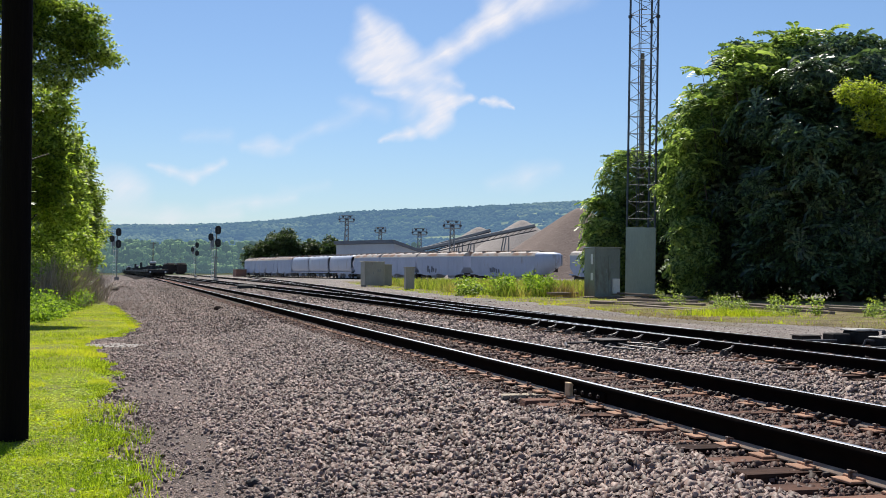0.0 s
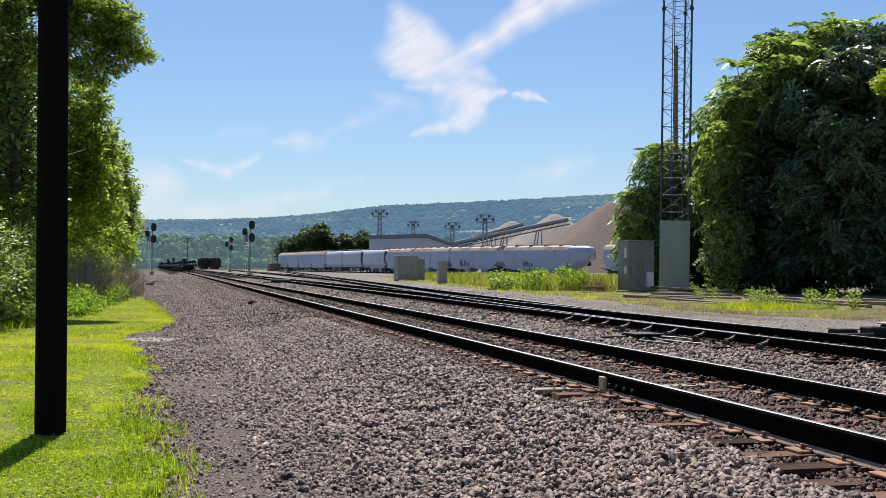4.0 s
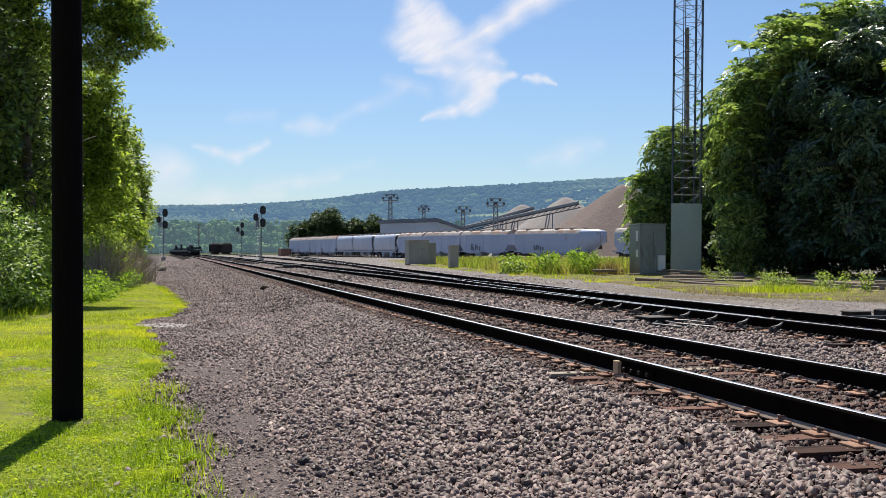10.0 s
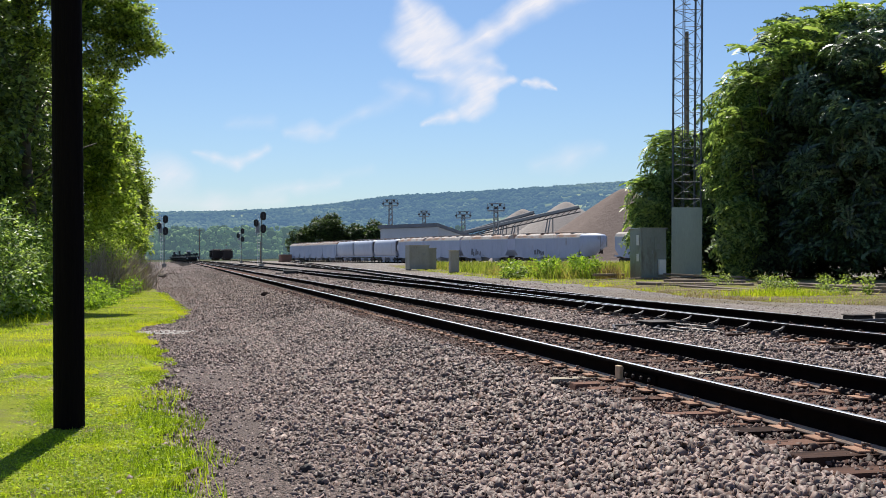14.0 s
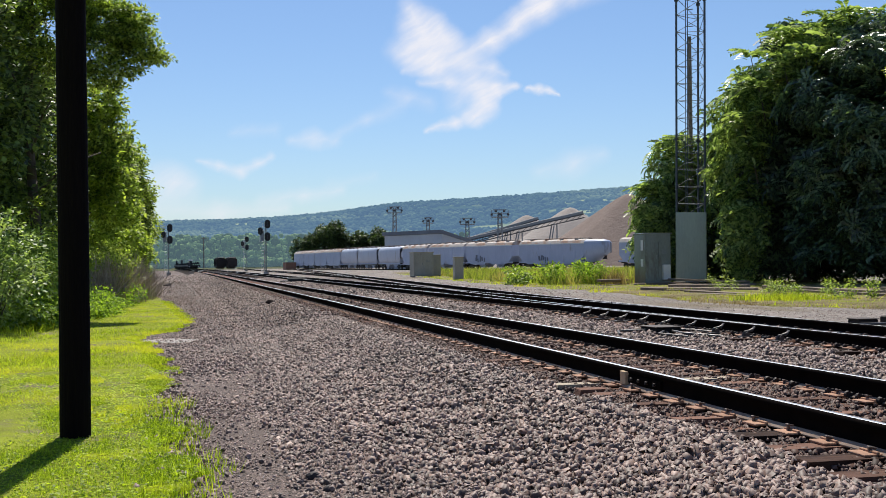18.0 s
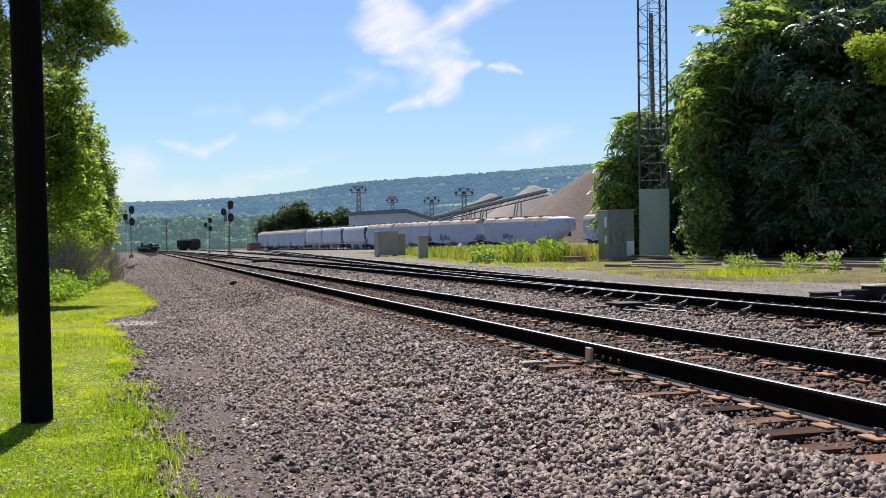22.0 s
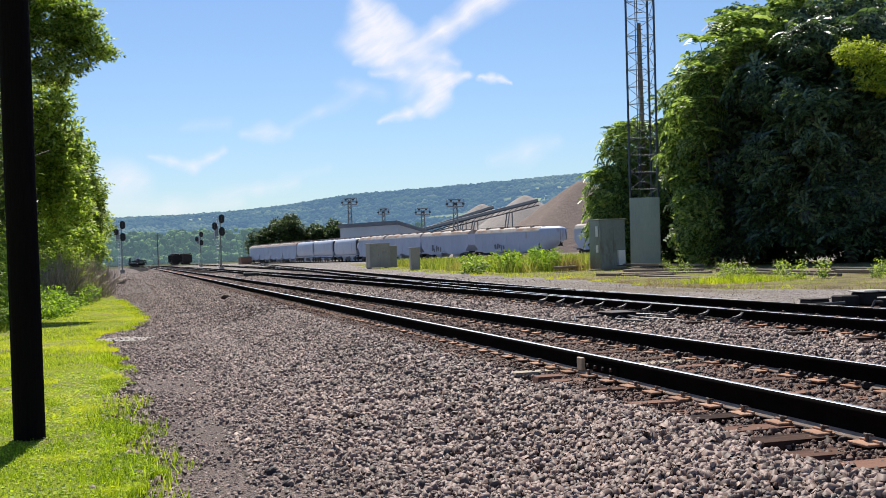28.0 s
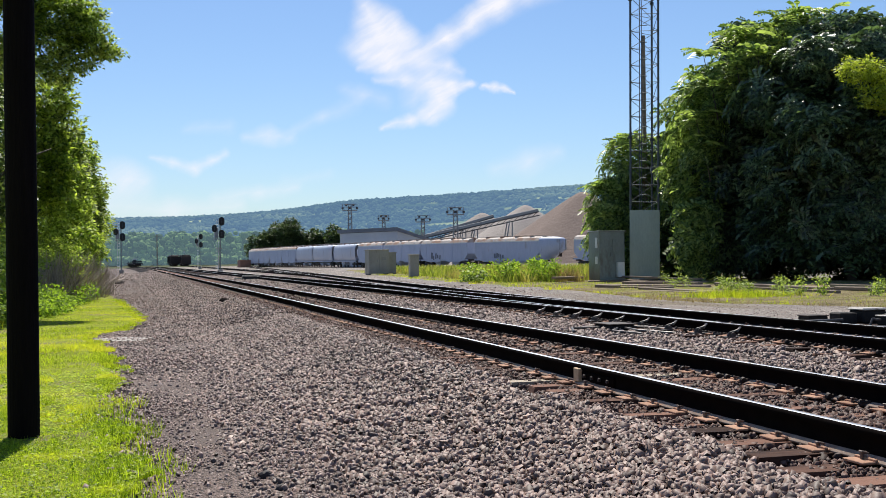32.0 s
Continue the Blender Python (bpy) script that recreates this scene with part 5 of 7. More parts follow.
    # trees along the path on the left
    tree(-4.2, 37.0, 10.5, [((-3.5, 36.7, 8.7), (1.5, 1.6, 1.8)), ((-1.9, 36.3, 8.7), (1.0, 1.1, 0.95)), ((-0.9, 36.1, 8.05), (0.6, 0.8, 0.4)), ((-0.45, 36.0, 7.85), (0.32, 0.5, 0.22)), ((-2.1, 36.4, 7.3), (0.75, 0.9, 0.6)), ((-1.35, 36.2, 7.55), (0.5, 0.6, 0.42)), ((-3.2, 36.5, 10.3), (1.3, 1.4, 1.2)), ((-1.2, 36.2, 9.0), (0.6, 0.7, 0.4))],
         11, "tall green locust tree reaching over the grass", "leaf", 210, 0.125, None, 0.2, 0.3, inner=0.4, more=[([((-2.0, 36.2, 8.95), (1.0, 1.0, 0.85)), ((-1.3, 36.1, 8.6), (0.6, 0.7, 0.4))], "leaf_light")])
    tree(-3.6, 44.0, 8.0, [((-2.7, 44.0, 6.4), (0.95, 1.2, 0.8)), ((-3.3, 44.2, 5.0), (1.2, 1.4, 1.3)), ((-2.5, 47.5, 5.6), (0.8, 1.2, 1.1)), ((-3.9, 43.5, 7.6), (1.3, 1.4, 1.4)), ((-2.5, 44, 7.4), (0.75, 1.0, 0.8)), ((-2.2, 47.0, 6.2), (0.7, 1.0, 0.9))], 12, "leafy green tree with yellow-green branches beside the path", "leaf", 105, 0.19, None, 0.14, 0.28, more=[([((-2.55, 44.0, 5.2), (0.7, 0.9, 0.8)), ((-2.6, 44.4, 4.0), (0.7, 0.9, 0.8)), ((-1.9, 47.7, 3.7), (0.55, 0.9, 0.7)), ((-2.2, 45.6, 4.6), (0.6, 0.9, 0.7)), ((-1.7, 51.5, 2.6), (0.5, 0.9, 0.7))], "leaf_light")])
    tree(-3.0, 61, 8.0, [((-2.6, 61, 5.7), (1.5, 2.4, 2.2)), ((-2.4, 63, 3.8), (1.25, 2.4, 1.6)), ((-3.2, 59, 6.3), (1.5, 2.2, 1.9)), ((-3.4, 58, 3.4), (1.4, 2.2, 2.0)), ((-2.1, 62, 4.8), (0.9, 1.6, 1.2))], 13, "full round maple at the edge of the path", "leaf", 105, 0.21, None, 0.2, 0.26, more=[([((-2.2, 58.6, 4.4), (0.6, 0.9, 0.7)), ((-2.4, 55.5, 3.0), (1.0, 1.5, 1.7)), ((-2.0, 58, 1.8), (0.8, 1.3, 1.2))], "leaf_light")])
    tree(-3.9, 84, 7.0, [((-2.9, 84, 3.9), (1.6, 4.0, 2.6)), ((-3.2, 94, 3.0), (1.4, 4.0, 2.3))], 14, "green tree in the row along the line", "leaf", 55, 0.26, None, 0.18, 0.22)
    tree(-5.2, 118, 7.0, [((-4.4, 112, 3.6), (1.8, 6.0, 3.0)), ((-4.6, 130, 3.4), (1.8, 7.0, 2.8))], 15, "green tree in the row along the line", "leaf", 32, 0.34, None, 0.18, 0.22)
    # these two wear the darker leaves that carry painted shade
    tree(-6.2, 40, 13.0, [((-5.6, 42, 7.0), (2.0, 4.0, 5.4)), ((-5.8, 35, 6.6), (2.0, 3.0, 4.4)), ((-4.6, 37.5, 4.6), (1.5, 2.2, 2.6))], 16, "woodland tree behind the verge, shade put into its leaf colour", "leaf_wood_shade", 60, 0.22, None, 0.25, 0.24)
    tree(-6.6, 56, 11.0, [((-5.8, 54, 5.6), (2.2, 6, 5.2)), ((-6.4, 72, 4.6), (2.6, 10, 4.4))], 17, "woodland tree behind the verge, shade put into its leaf colour", "leaf_wood_shade", 28, 0.33, None, 0.25, 0.22)
    for i, (x, y, z, r, mat, lab) in enumerate(((-2.6, 47.8, 1.6, 0.75, "leaf_light", "pale green sunlit bush at the wood's edge"), (-3.3, 45.9, 2.0, 0.95, "leaf_light", "pale green sunlit bush at the wood's edge"), (-2.3, 52.0, 1.25, 0.7, "leaf_light", "pale green bush at the wood's edge"), (-3.7, 40, 1.2, 1.0, "leaf_light", "green bush at the wood's edge"), (-4.0, 27.6, 1.25, 1.1, "leaf_grey", "green bush at the edge of the grass"), (-3.7, 30.5, 1.35, 1.0, "leaf_light", "pale green bush at the edge of the grass"), (-5.2, 29, 1.7, 1.3, "leaf_grey", "green bush at the edge of the grass"), (-4.2, 34, 1.1, 1.0, "leaf", "dark green bush in the wood's shade"), (-4.4, 36.5, 1.6, 1.0, "leaf_light", "green bush in the wood's shade"), (-2.6, 56, 0.6, 0.6, "leaf_yellow", "small yellow-green bush by the path"), (-2.9, 72, 1.3, 1.0, "leaf", "green bush at the wood's edge"))):
        z0 = height(x, y)
        b = thing("bush", pose(x, y, z0), lab, "bush")
        V, F = crown([((0, 0, z), (r, r * 1.2, z)), ((0.2, 0.7, z * 0.7), (r * 0.8, r, z * 0.7))], np.random.default_rng(40 + i), 170, 0.12, leaf_shape(), 0.24, low=0.02)
        link_mesh("leaves", V, F, M[mat], b)
        bm = bmesh.new()
        for k in range(6):
            a = k * 1.05
            tube(bm, (0, 0, -0.05), (math.cos(a) * r * 0.6, math.sin(a) * r * 0.6, z * 1.3), 0.02, 0.006, 6)
        part("stems", bm, M["bark"], b)
    # dry brush at the foot of the trees
    rng = np.random.default_rng(90)
    for x, y, r, h, n in ((-2.7, 44.5, 0.7, 2.5, 700), (-2.3, 49.0, 0.7, 2.6, 900), (-1.8, 54.0, 0.7, 2.2, 800), (-1.6, 59.0, 0.7, 1.7, 800), (-1.8, 64.0, 0.8, 1.6, 800), (-2.5, 72, 1.0, 1.6, 900), (-2.8, 82, 1.2, 1.7, 900), (-3.2, 96, 1.4, 1.8, 900), (-3.6, 112, 1.6, 1.9, 900)):
        P = np.stack([x + rng.normal(0, r * 0.5, n), y + rng.normal(0, r, n), np.full(n, 0.0)], 1)
        V, F = blade_shape(2, 0.016, 0.25)
        s = rng.uniform(0.4, 1.0, n) * h
        V, F = scatter(V, F, P, turns(n, rng, 0.75), np.stack([s, s, s], 1))
        tagged(link_mesh("dry_brush", V, F, M["twig"]), "bare brown dry brush under the trees", "brush", kind="stuff")
    # weedy bushes on the right verge
    for i, (x, y, r, mat) in enumerate(((20.5, 62, 0.8, "leaf_weed"), (22.6, 61.5, 0.95, "leaf_weed"), (18.9, 63, 0.6, "leaf"), (24.0, 66, 0.7, "leaf_weed"), (19.6, 66, 0.7, "leaf_weed"), (21.4, 64, 0.7, "leaf_light"))):
        b = thing("bush", pose(x, y, height(x, y)), "green weedy bush in the tall grass", "bush")
        V, F = crown([((0, 0, r * 0.75), (r, r, r * 0.75)), ((0.5, 0.3, r * 0.5), (r * 0.8, r, r * 0.55))], np.random.default_rng(60 + i), 60, 0.2, leaf_shape(), 0.2, low=0.02)
        link_mesh("leaves", V, F, M[mat], b)


# ---- poles, boxes and the mast ----
def build_pole():
    p = thing("utility_pole", pose(-0.852, 10.45, -0.05, 0, -0.25, 0), "dark creosoted wooden utility pole standing in the grass", "utility pole")
    bm = bmesh.new()
    prev = None
    for i in range(13):
        z = i * 0.95
        ring = [bm.verts.new(((0.131 - 0.0013 * z) * math.cos(a) * (1 + 0.02 * math.sin(3 * a + z)), (0.131 - 0.0013 * z) * math.sin(a), z)) for a in [k * math.tau / 28 for k in range(28)]]
        if prev:
            for k in range(28):
                bm.faces.new((prev[k - 1], prev[k], ring[k], ring[k - 1]))
        prev = ring
    bm.faces.new(prev)
    part("shaft", bm, M["pole_wood"], p, smooth=True)


def cabinet(x, y, w, d, h, rz, label, material, base=0.25, door=True, legs=True, name="signal_cabinet"):
    c = thing(name, pose(x, y, base, 0, 0, rz), label, "cabinet")
    if legs:
        for sx in (-0.45, 0.45):
            part("leg", boxes((0.12, d * 0.9, 0.2, pose(sx * w, 0, -0.05))), M["steel_dark"], c)
    part("body", boxes((w, d, h - 0.22, pose(0, 0, 0.15)), bevel=0.015), M[material], c)
    part("roof", boxes((w + 0.12, d + 0.12, 0.07, pose(0, 0, h - 0.08)), bevel=0.02), M[material], c, "overhanging lid")
    if door:
        dd = part("door", boxes((w * 0.42, 0.03, h * 0.74, pose(-w * 0.23, -d / 2 - 0.014, 0.27)), bevel=0.006), M[material], c)
        part("handle", boxes((0.04, 0.05, 0.22, pose(-w * 0.07, -d / 2 - 0.05, h * 0.5))), M["steel"], dd)
        dd = part("door", boxes((w * 0.42, 0.03, h * 0.74, pose(w * 0.23, -d / 2 - 0.014, 0.27)), bevel=0.006), M[material], c)
        part("vent", boxes(*[(w * 0.2, 0.02, 0.02, pose(w * 0.23, -d / 2 - 0.035, h * 0.6 + 0.05 * i)) for i in range(5)]), M["steel"], dd)
    return c


def build_mast():
    x, y, w = 27.3, 58.3, 1.5
    t = thing("radio_mast", pose(x, y, 0.3, 0, 0.6, -23), "slender galvanised lattice radio mast with an enclosed base", "radio mast")
    corners = [(-w / 2, -0.43), (w / 2, -0.43), (0.46, 0.87)]
    for cx, cy in corners:
        part("leg", tubes(((cx, cy, 0), (cx, cy, 25), 0.06)), M["mast_steel"], t)
    for a in range(3):
        (ax, ay), (bx, by) = corners[a], corners[(a + 1) % 3]
        for i in range(26):
            z = 0.6 + i * 0.93
            p, q = ((ax, ay), (bx, by)) if i % 2 else ((bx, by), (ax, ay))
            part("brace", tubes(((ax, ay, z), (bx, by, z), 0.017), ((*p, z), (*q, z + 0.93), 0.017), n=5), M["mast_steel"], t)
    for z in (7.75, 15.3, 22.8):
        for cx, cy in corners:
            part("flange", tubes(((cx, cy, z), (cx, cy, z + 0.14), 0.115)), M["steel_dark"], t)
    for sx in (-0.24, -0.14):
        part("feed_line", tubes(((sx, 0.05, 0.2), (sx, 0.05, 24), 0.026), n=6), M["mast_steel"], t)
    for i in range(25):
        part("rung", tubes(((-0.2, 0.06, 1.0 + 0.93 * i), (0.16, 0.06, 1.0 + 0.93 * i), 0.028), n=5), M["mast_steel"], t)
    for i in range(3):
        (ax, ay), (bx, by) = corners[i], corners[(i + 1) % 3]
        ang = math.degrees(math.atan2(by - ay, bx - ax))
        part("panel", boxes((w + 0.1, 0.02, 3.75, pose((ax + bx) / 2 * 1.06, (ay + by) / 2 * 1.06 - (0.04 if i == 0 else 0), 0.1, 0, 0, ang)), bevel=0.004), M["panel_green"], t, "flat grey-green sheet metal climbing guard")
    p = thing("utility_pole", pose(29.1, 61.9, 0.2), "weathered brown wooden pole among the leaves", "utility pole")
    part("shaft", tube(bmesh.new(), (0, 0, 0), (0, 0, 14.3), 0.15, 0.11, 12), M["timber"], p)


def build_cabinets():
    c = cabinet(24.75, 57.5, 1.45, 1.45, 2.78, 0, "grey metal signal equipment house with double doors", "galvanised", 0.25)
    for z in (1.25, 2.1):
        part("placard", boxes((0.02, 0.3, 0.55 if z > 2 else 0.4, pose(-0.74, -0.35, z - 0.25)), bevel=0.004), M["white_paint"], c, "white placard")
    part("meter_box", boxes((0.4, 0.2, 0.8, pose(0.42, -0.84, 0.3)), bevel=0.02), M["white_paint"], c, "pale meter box")
    cabinet(22.9, 108, 1.9, 2.0, 2.45, 0, "tan-grey metal relay cabinet in the weeds", "cabinet_tan", 0.2)
    cabinet(24.5, 109.3, 0.9, 1.2, 2.2, 0, "narrow tan relay cabinet beside a larger one", "cabinet_tan", 0.2, door=False)
    cabinet(21.6, 88, 0.7, 0.6, 1.9, 0, "small grey signal case in tall weeds", "cabinet_tan", 0.15, door=False)
    c = thing("shipping_crate", pose(29.0, 301.5, 0.3, 0, 0, 5), "rust-brown steel crate beside the yard track", "container")
    part("body", boxes((2.7, 4, 1.85, Matrix()), bevel=0.03), M["brown_box"], c)
    part("lid", boxes((2.8, 4.1, 0.12, pose(0, 0, 1.85))), M["cabinet_tan"], c)
    # timbers by the trees
    rng = random.Random(4)
    for x, y, length, rz, z in ((22.6, 57.6, 4.6, 50, 0.22), (22.7, 57.9, 4.4, 48, 0.45), (26.0, 55.0, 8.6, -75, 0.24), (26.1, 54.2, 6.0, -71, 0.46), (25.1, 56.4, 4.0, 10, 0.24), (19.9, 46.2, 1.3, -66, 0.24), (20.3, 40.6, 5.6, -87, 0.22), (20.8, 45.0, 3.4, -60, 0.22), (22.8, 47.0, 5.2, -76, 0.3), (24.4, 40.6, 7.4, -85, 0.28), (25.0, 34.0, 5.0, -80, 0.3), (25.9, 30.2, 4.6, -72, 0.26), (26.2, 36.0, 6.0, -88, 0.3), (22.27, 47.05, 8.19, -79.2, 0.22), (19.67, 39.57, 5.32, -88.1, 0.17), (23.08, 37.73, 7.75, -92.8, 0.22), (20.79, 46.7, 4.15, -88.3, 0.17)):
        b = tagged(part("timber", boxes((length, rng.uniform(0.2, 0.27), rng.uniform(0.1, 0.18), Matrix()), bevel=0.02), M["timber"]), "grey weathered timber lying on the ground", "timber", "timbers by the trees")
        b.matrix_basis = pose(x, y, z + 0.02, rng.uniform(-4, 4), rng.uniform(-1, 1), rz)


def build_switch_machine():
    s = thing("switch_machine", pose(13.1, 18.5, 0.27), "dark grey electric switch machine with pale worn lids beside the points", "switch machine")
    part("base", boxes((1.5, 1.9, 0.07, pose(0.2, -0.3, -0.05)), bevel=0.01), M["tie"], s)
    part("gear_box", boxes((0.36, 0.36, 0.2, pose(-0.32, 0.25, 0.02)), bevel=0.02), M["machine"], s)
    part("motor_case", boxes((0.5, 0.46, 0.24, pose(0.2, 0.25, 0.02)), bevel=0.03), M["machine"], s)
    part("cover", boxes((0.56, 0.5, 0.03, pose(0.2, 0.25, 0.26)), (0.5, 0.44, 0.02, pose(0.2, 0.25, 0.28)), bevel=0.01), M["lid_metal"], s, "worn pale metal cover")
    part("circuit_case", boxes((0.7, 0.4, 0.16, pose(0.18, -0.7, 0.02)), bevel=0.03), M["machine"], s)
    part("lid", boxes((0.72, 0.42, 0.025, pose(0.18, -0.7, 0.18)), (0.5, 0.3, 0.02, pose(0.22, -0.7, 0.205)), bevel=0.01), M["lid_metal"], s, "worn pale metal lid")
    part("crank", tubes(((0.5, 0.2, 0.14), (0.66, 0.2, 0.2), 0.02), ((0.66, 0.2, 0.2), (0.68, 0.2, 0.26), 0.05)), M["steel_dark"], s)
    part("throw_rod", tubes(((-0.5, 0, 0.1), (-2.6, 0, 0.08), 0.025)), M["steel_dark"], s)
    part("conduit", tubes(((-0.17, -0.66, 0.12), (-0.3, -0.6, 0.14), 0.022), ((-0.3, -0.6, 0.14), (-0.36, -0.6, 0.02), 0.022)), M["brace"], s)
    part("motor", tubes(((-0.05, -0.55, 0.14), (0.1, -0.45, 0.14), 0.05)), M["lid_metal"], s, "pale cable gland")
    j = thing("junction_box", pose(12.95, 20.0, 0.27), "low dark steel junction box on the ties", "junction box")
    part("body", boxes((0.42, 0.4, 0.1, Matrix()), bevel=0.02), M["machine"], j)
    part("lid", boxes((0.46, 0.42, 0.02, pose(0, 0, 0.1)), bevel=0.008), M["rust_dark"], j)
    d = thing("switch_stand", pose(8.4, 82, 0.3), "low dark switch machine between the tracks", "switch machine")
    part("case", boxes((1.3, 0.8, 0.34, Matrix()), bevel=0.08), M["black"], d)
    part("rod", tubes(((-1.2, 0, 0.1), (1.6, 0, 0.1), 0.05)), M["steel_dark"], d)


def build_cable_box():
    c = thing("cable_box", pose(8.05, 18.4, 0.3, 0, 0, 4), "flat dark steel cable box with hoses lying on the ballast", "junction box")
    part("body", boxes((0.46, 0.6, 0.09, pose(0, 0, 0.02)), bevel=0.02), M["machine"], c)
    part("lid", boxes((0.5, 0.64, 0.02, pose(0, 0, 0.11)), bevel=0.008), M["rust_dark"], c)
    for a, b, d in (((-0.1, -0.3, 0.06), (-0.45, -0.8, 0.05), (-0.3, -1.5, 0.04)), ((0.05, -0.3, 0.06), (-0.1, -1.0, 0.06), (0.2, -1.7, 0.04)), ((-0.23, 0.1, 0.06), (-0.7, 0.2, 0.05), (-1.0, -0.5, 0.04)), ((0.23, 0.0, 0.06), (0.45, -0.3, 0.06), (0.6, -0.9, 0.05))):
        part("hose", tubes((a, b, 0.022), (b, d, 0.022), n=8), M["brace"], c, "dark weathered hose")


def signal(x, y, top, heads, label, second=True):
    s = thing("signal_mast", pose(x, y, 0.2, 0, 0, 180), label, "railway signal")
    part("mast", tubes(((0, 0, 0), (0, 0, top), 0.085)), M["galvanised"], s, "pale galvanised mast")
    part("foundation", boxes((0.7, 0.7, 0.5, pose(0, 0, -0.1)), bevel=0.03), M["dust"], s)
    part("ladder", tubes(((0.25, -0.45, 0.2), (0.18, -0.2, top), 0.025), ((0.6, -0.45, 0.2), (0.5, -0.2, top), 0.025), *[((0.24, -0.45 + 0.25 * k / 16, 0.5 + (top - 0.8) * k / 16), (0.58, -0.45 + 0.25 * k / 16, 0.5 + (top - 0.8) * k / 16), 0.018) for k in range(17)], n=5), M["white_paint"], s)
    part("platform", boxes((1.1, 0.7, 0.05, pose(0.35, -0.1, top - 2.9))), M["steel"], s)
    part("case", boxes((0.5, 0.35, 1.5, pose(0.55, 0.0, top - 2.7)), bevel=0.03), M["steel"], s)
    part("rail", tubes(((0.85, -0.4, top - 2.9), (0.85, -0.4, top - 1.9), 0.02), ((0.85, 0.2, top - 2.9), (0.85, 0.2, top - 1.9), 0.02), ((0.85, -0.4, top - 1.9), (0.85, 0.2, top - 1.9), 0.02), n=5), M["white_paint"], s)
    for k, (dx, z, r) in enumerate(heads):
        bm = bmesh.new()
        bmesh.ops.create_cone(bm, cap_ends=True, segments=24, radius1=r, radius2=r, depth=0.06, matrix=pose(dx, 0.22, z + r * 0.55, 90, 0, 0))
        bmesh.ops.create_cone(bm, cap_ends=True, segments=24, radius1=r, radius2=r, depth=0.06, matrix=pose(dx, 0.224, z - r * 0.55, 90, 0, 0))
        box(bm, 2 * r, 0.05, 1.1 * r, pose(dx, 0.21, z - 0.55 * r))
        head = part("signal_head", bm, M["black"], s, "black signal head with a round background")
        for zz in (0.3, 0, -0.3):
            part("lamp_hood", tube(bmesh.new(), (dx, 0.25, z + zz * r / 0.6), (dx, 0.5, z + zz * r / 0.6 - 0.02), 0.12 * r / 0.6, 0.12 * r / 0.6, 10), M["steel_dark"], head)
        part("bracket", boxes((0.4, 0.2, 0.1, pose(dx, 0.1, z - 0.05))), M["steel"], s)
    return s


def build_signals():
    heads = ((-0.2, 7.2, 0.4), (-0.2, 5.4, 0.4), (0.8, 6.2, 0.34))
    signal(-0.9, 183, 7.8, heads, "tall railway signal with three black heads beside the track")
    signal(12.7, 166.5, 7.5, heads, "tall railway signal with three black heads between the tracks")
    signal(15.6, 263, 7.9, heads, "far railway signal with black heads")
    for x, y, h in ((8.1, 337, 9.6), (22.5, 300, 5.5)):
        p = thing("utility_pole", pose(x, y, 0.2), "thin far wooden line pole", "utility pole")
        part("shaft", tube(bmesh.new(), (0, 0, 0), (0, 0, h), 0.16, 0.12, 8), M["timber"], p)
        part("crossarm", boxes((1.6, 0.12, 0.14, pose(0, 0, h - 0.6))), M["timber"], p)


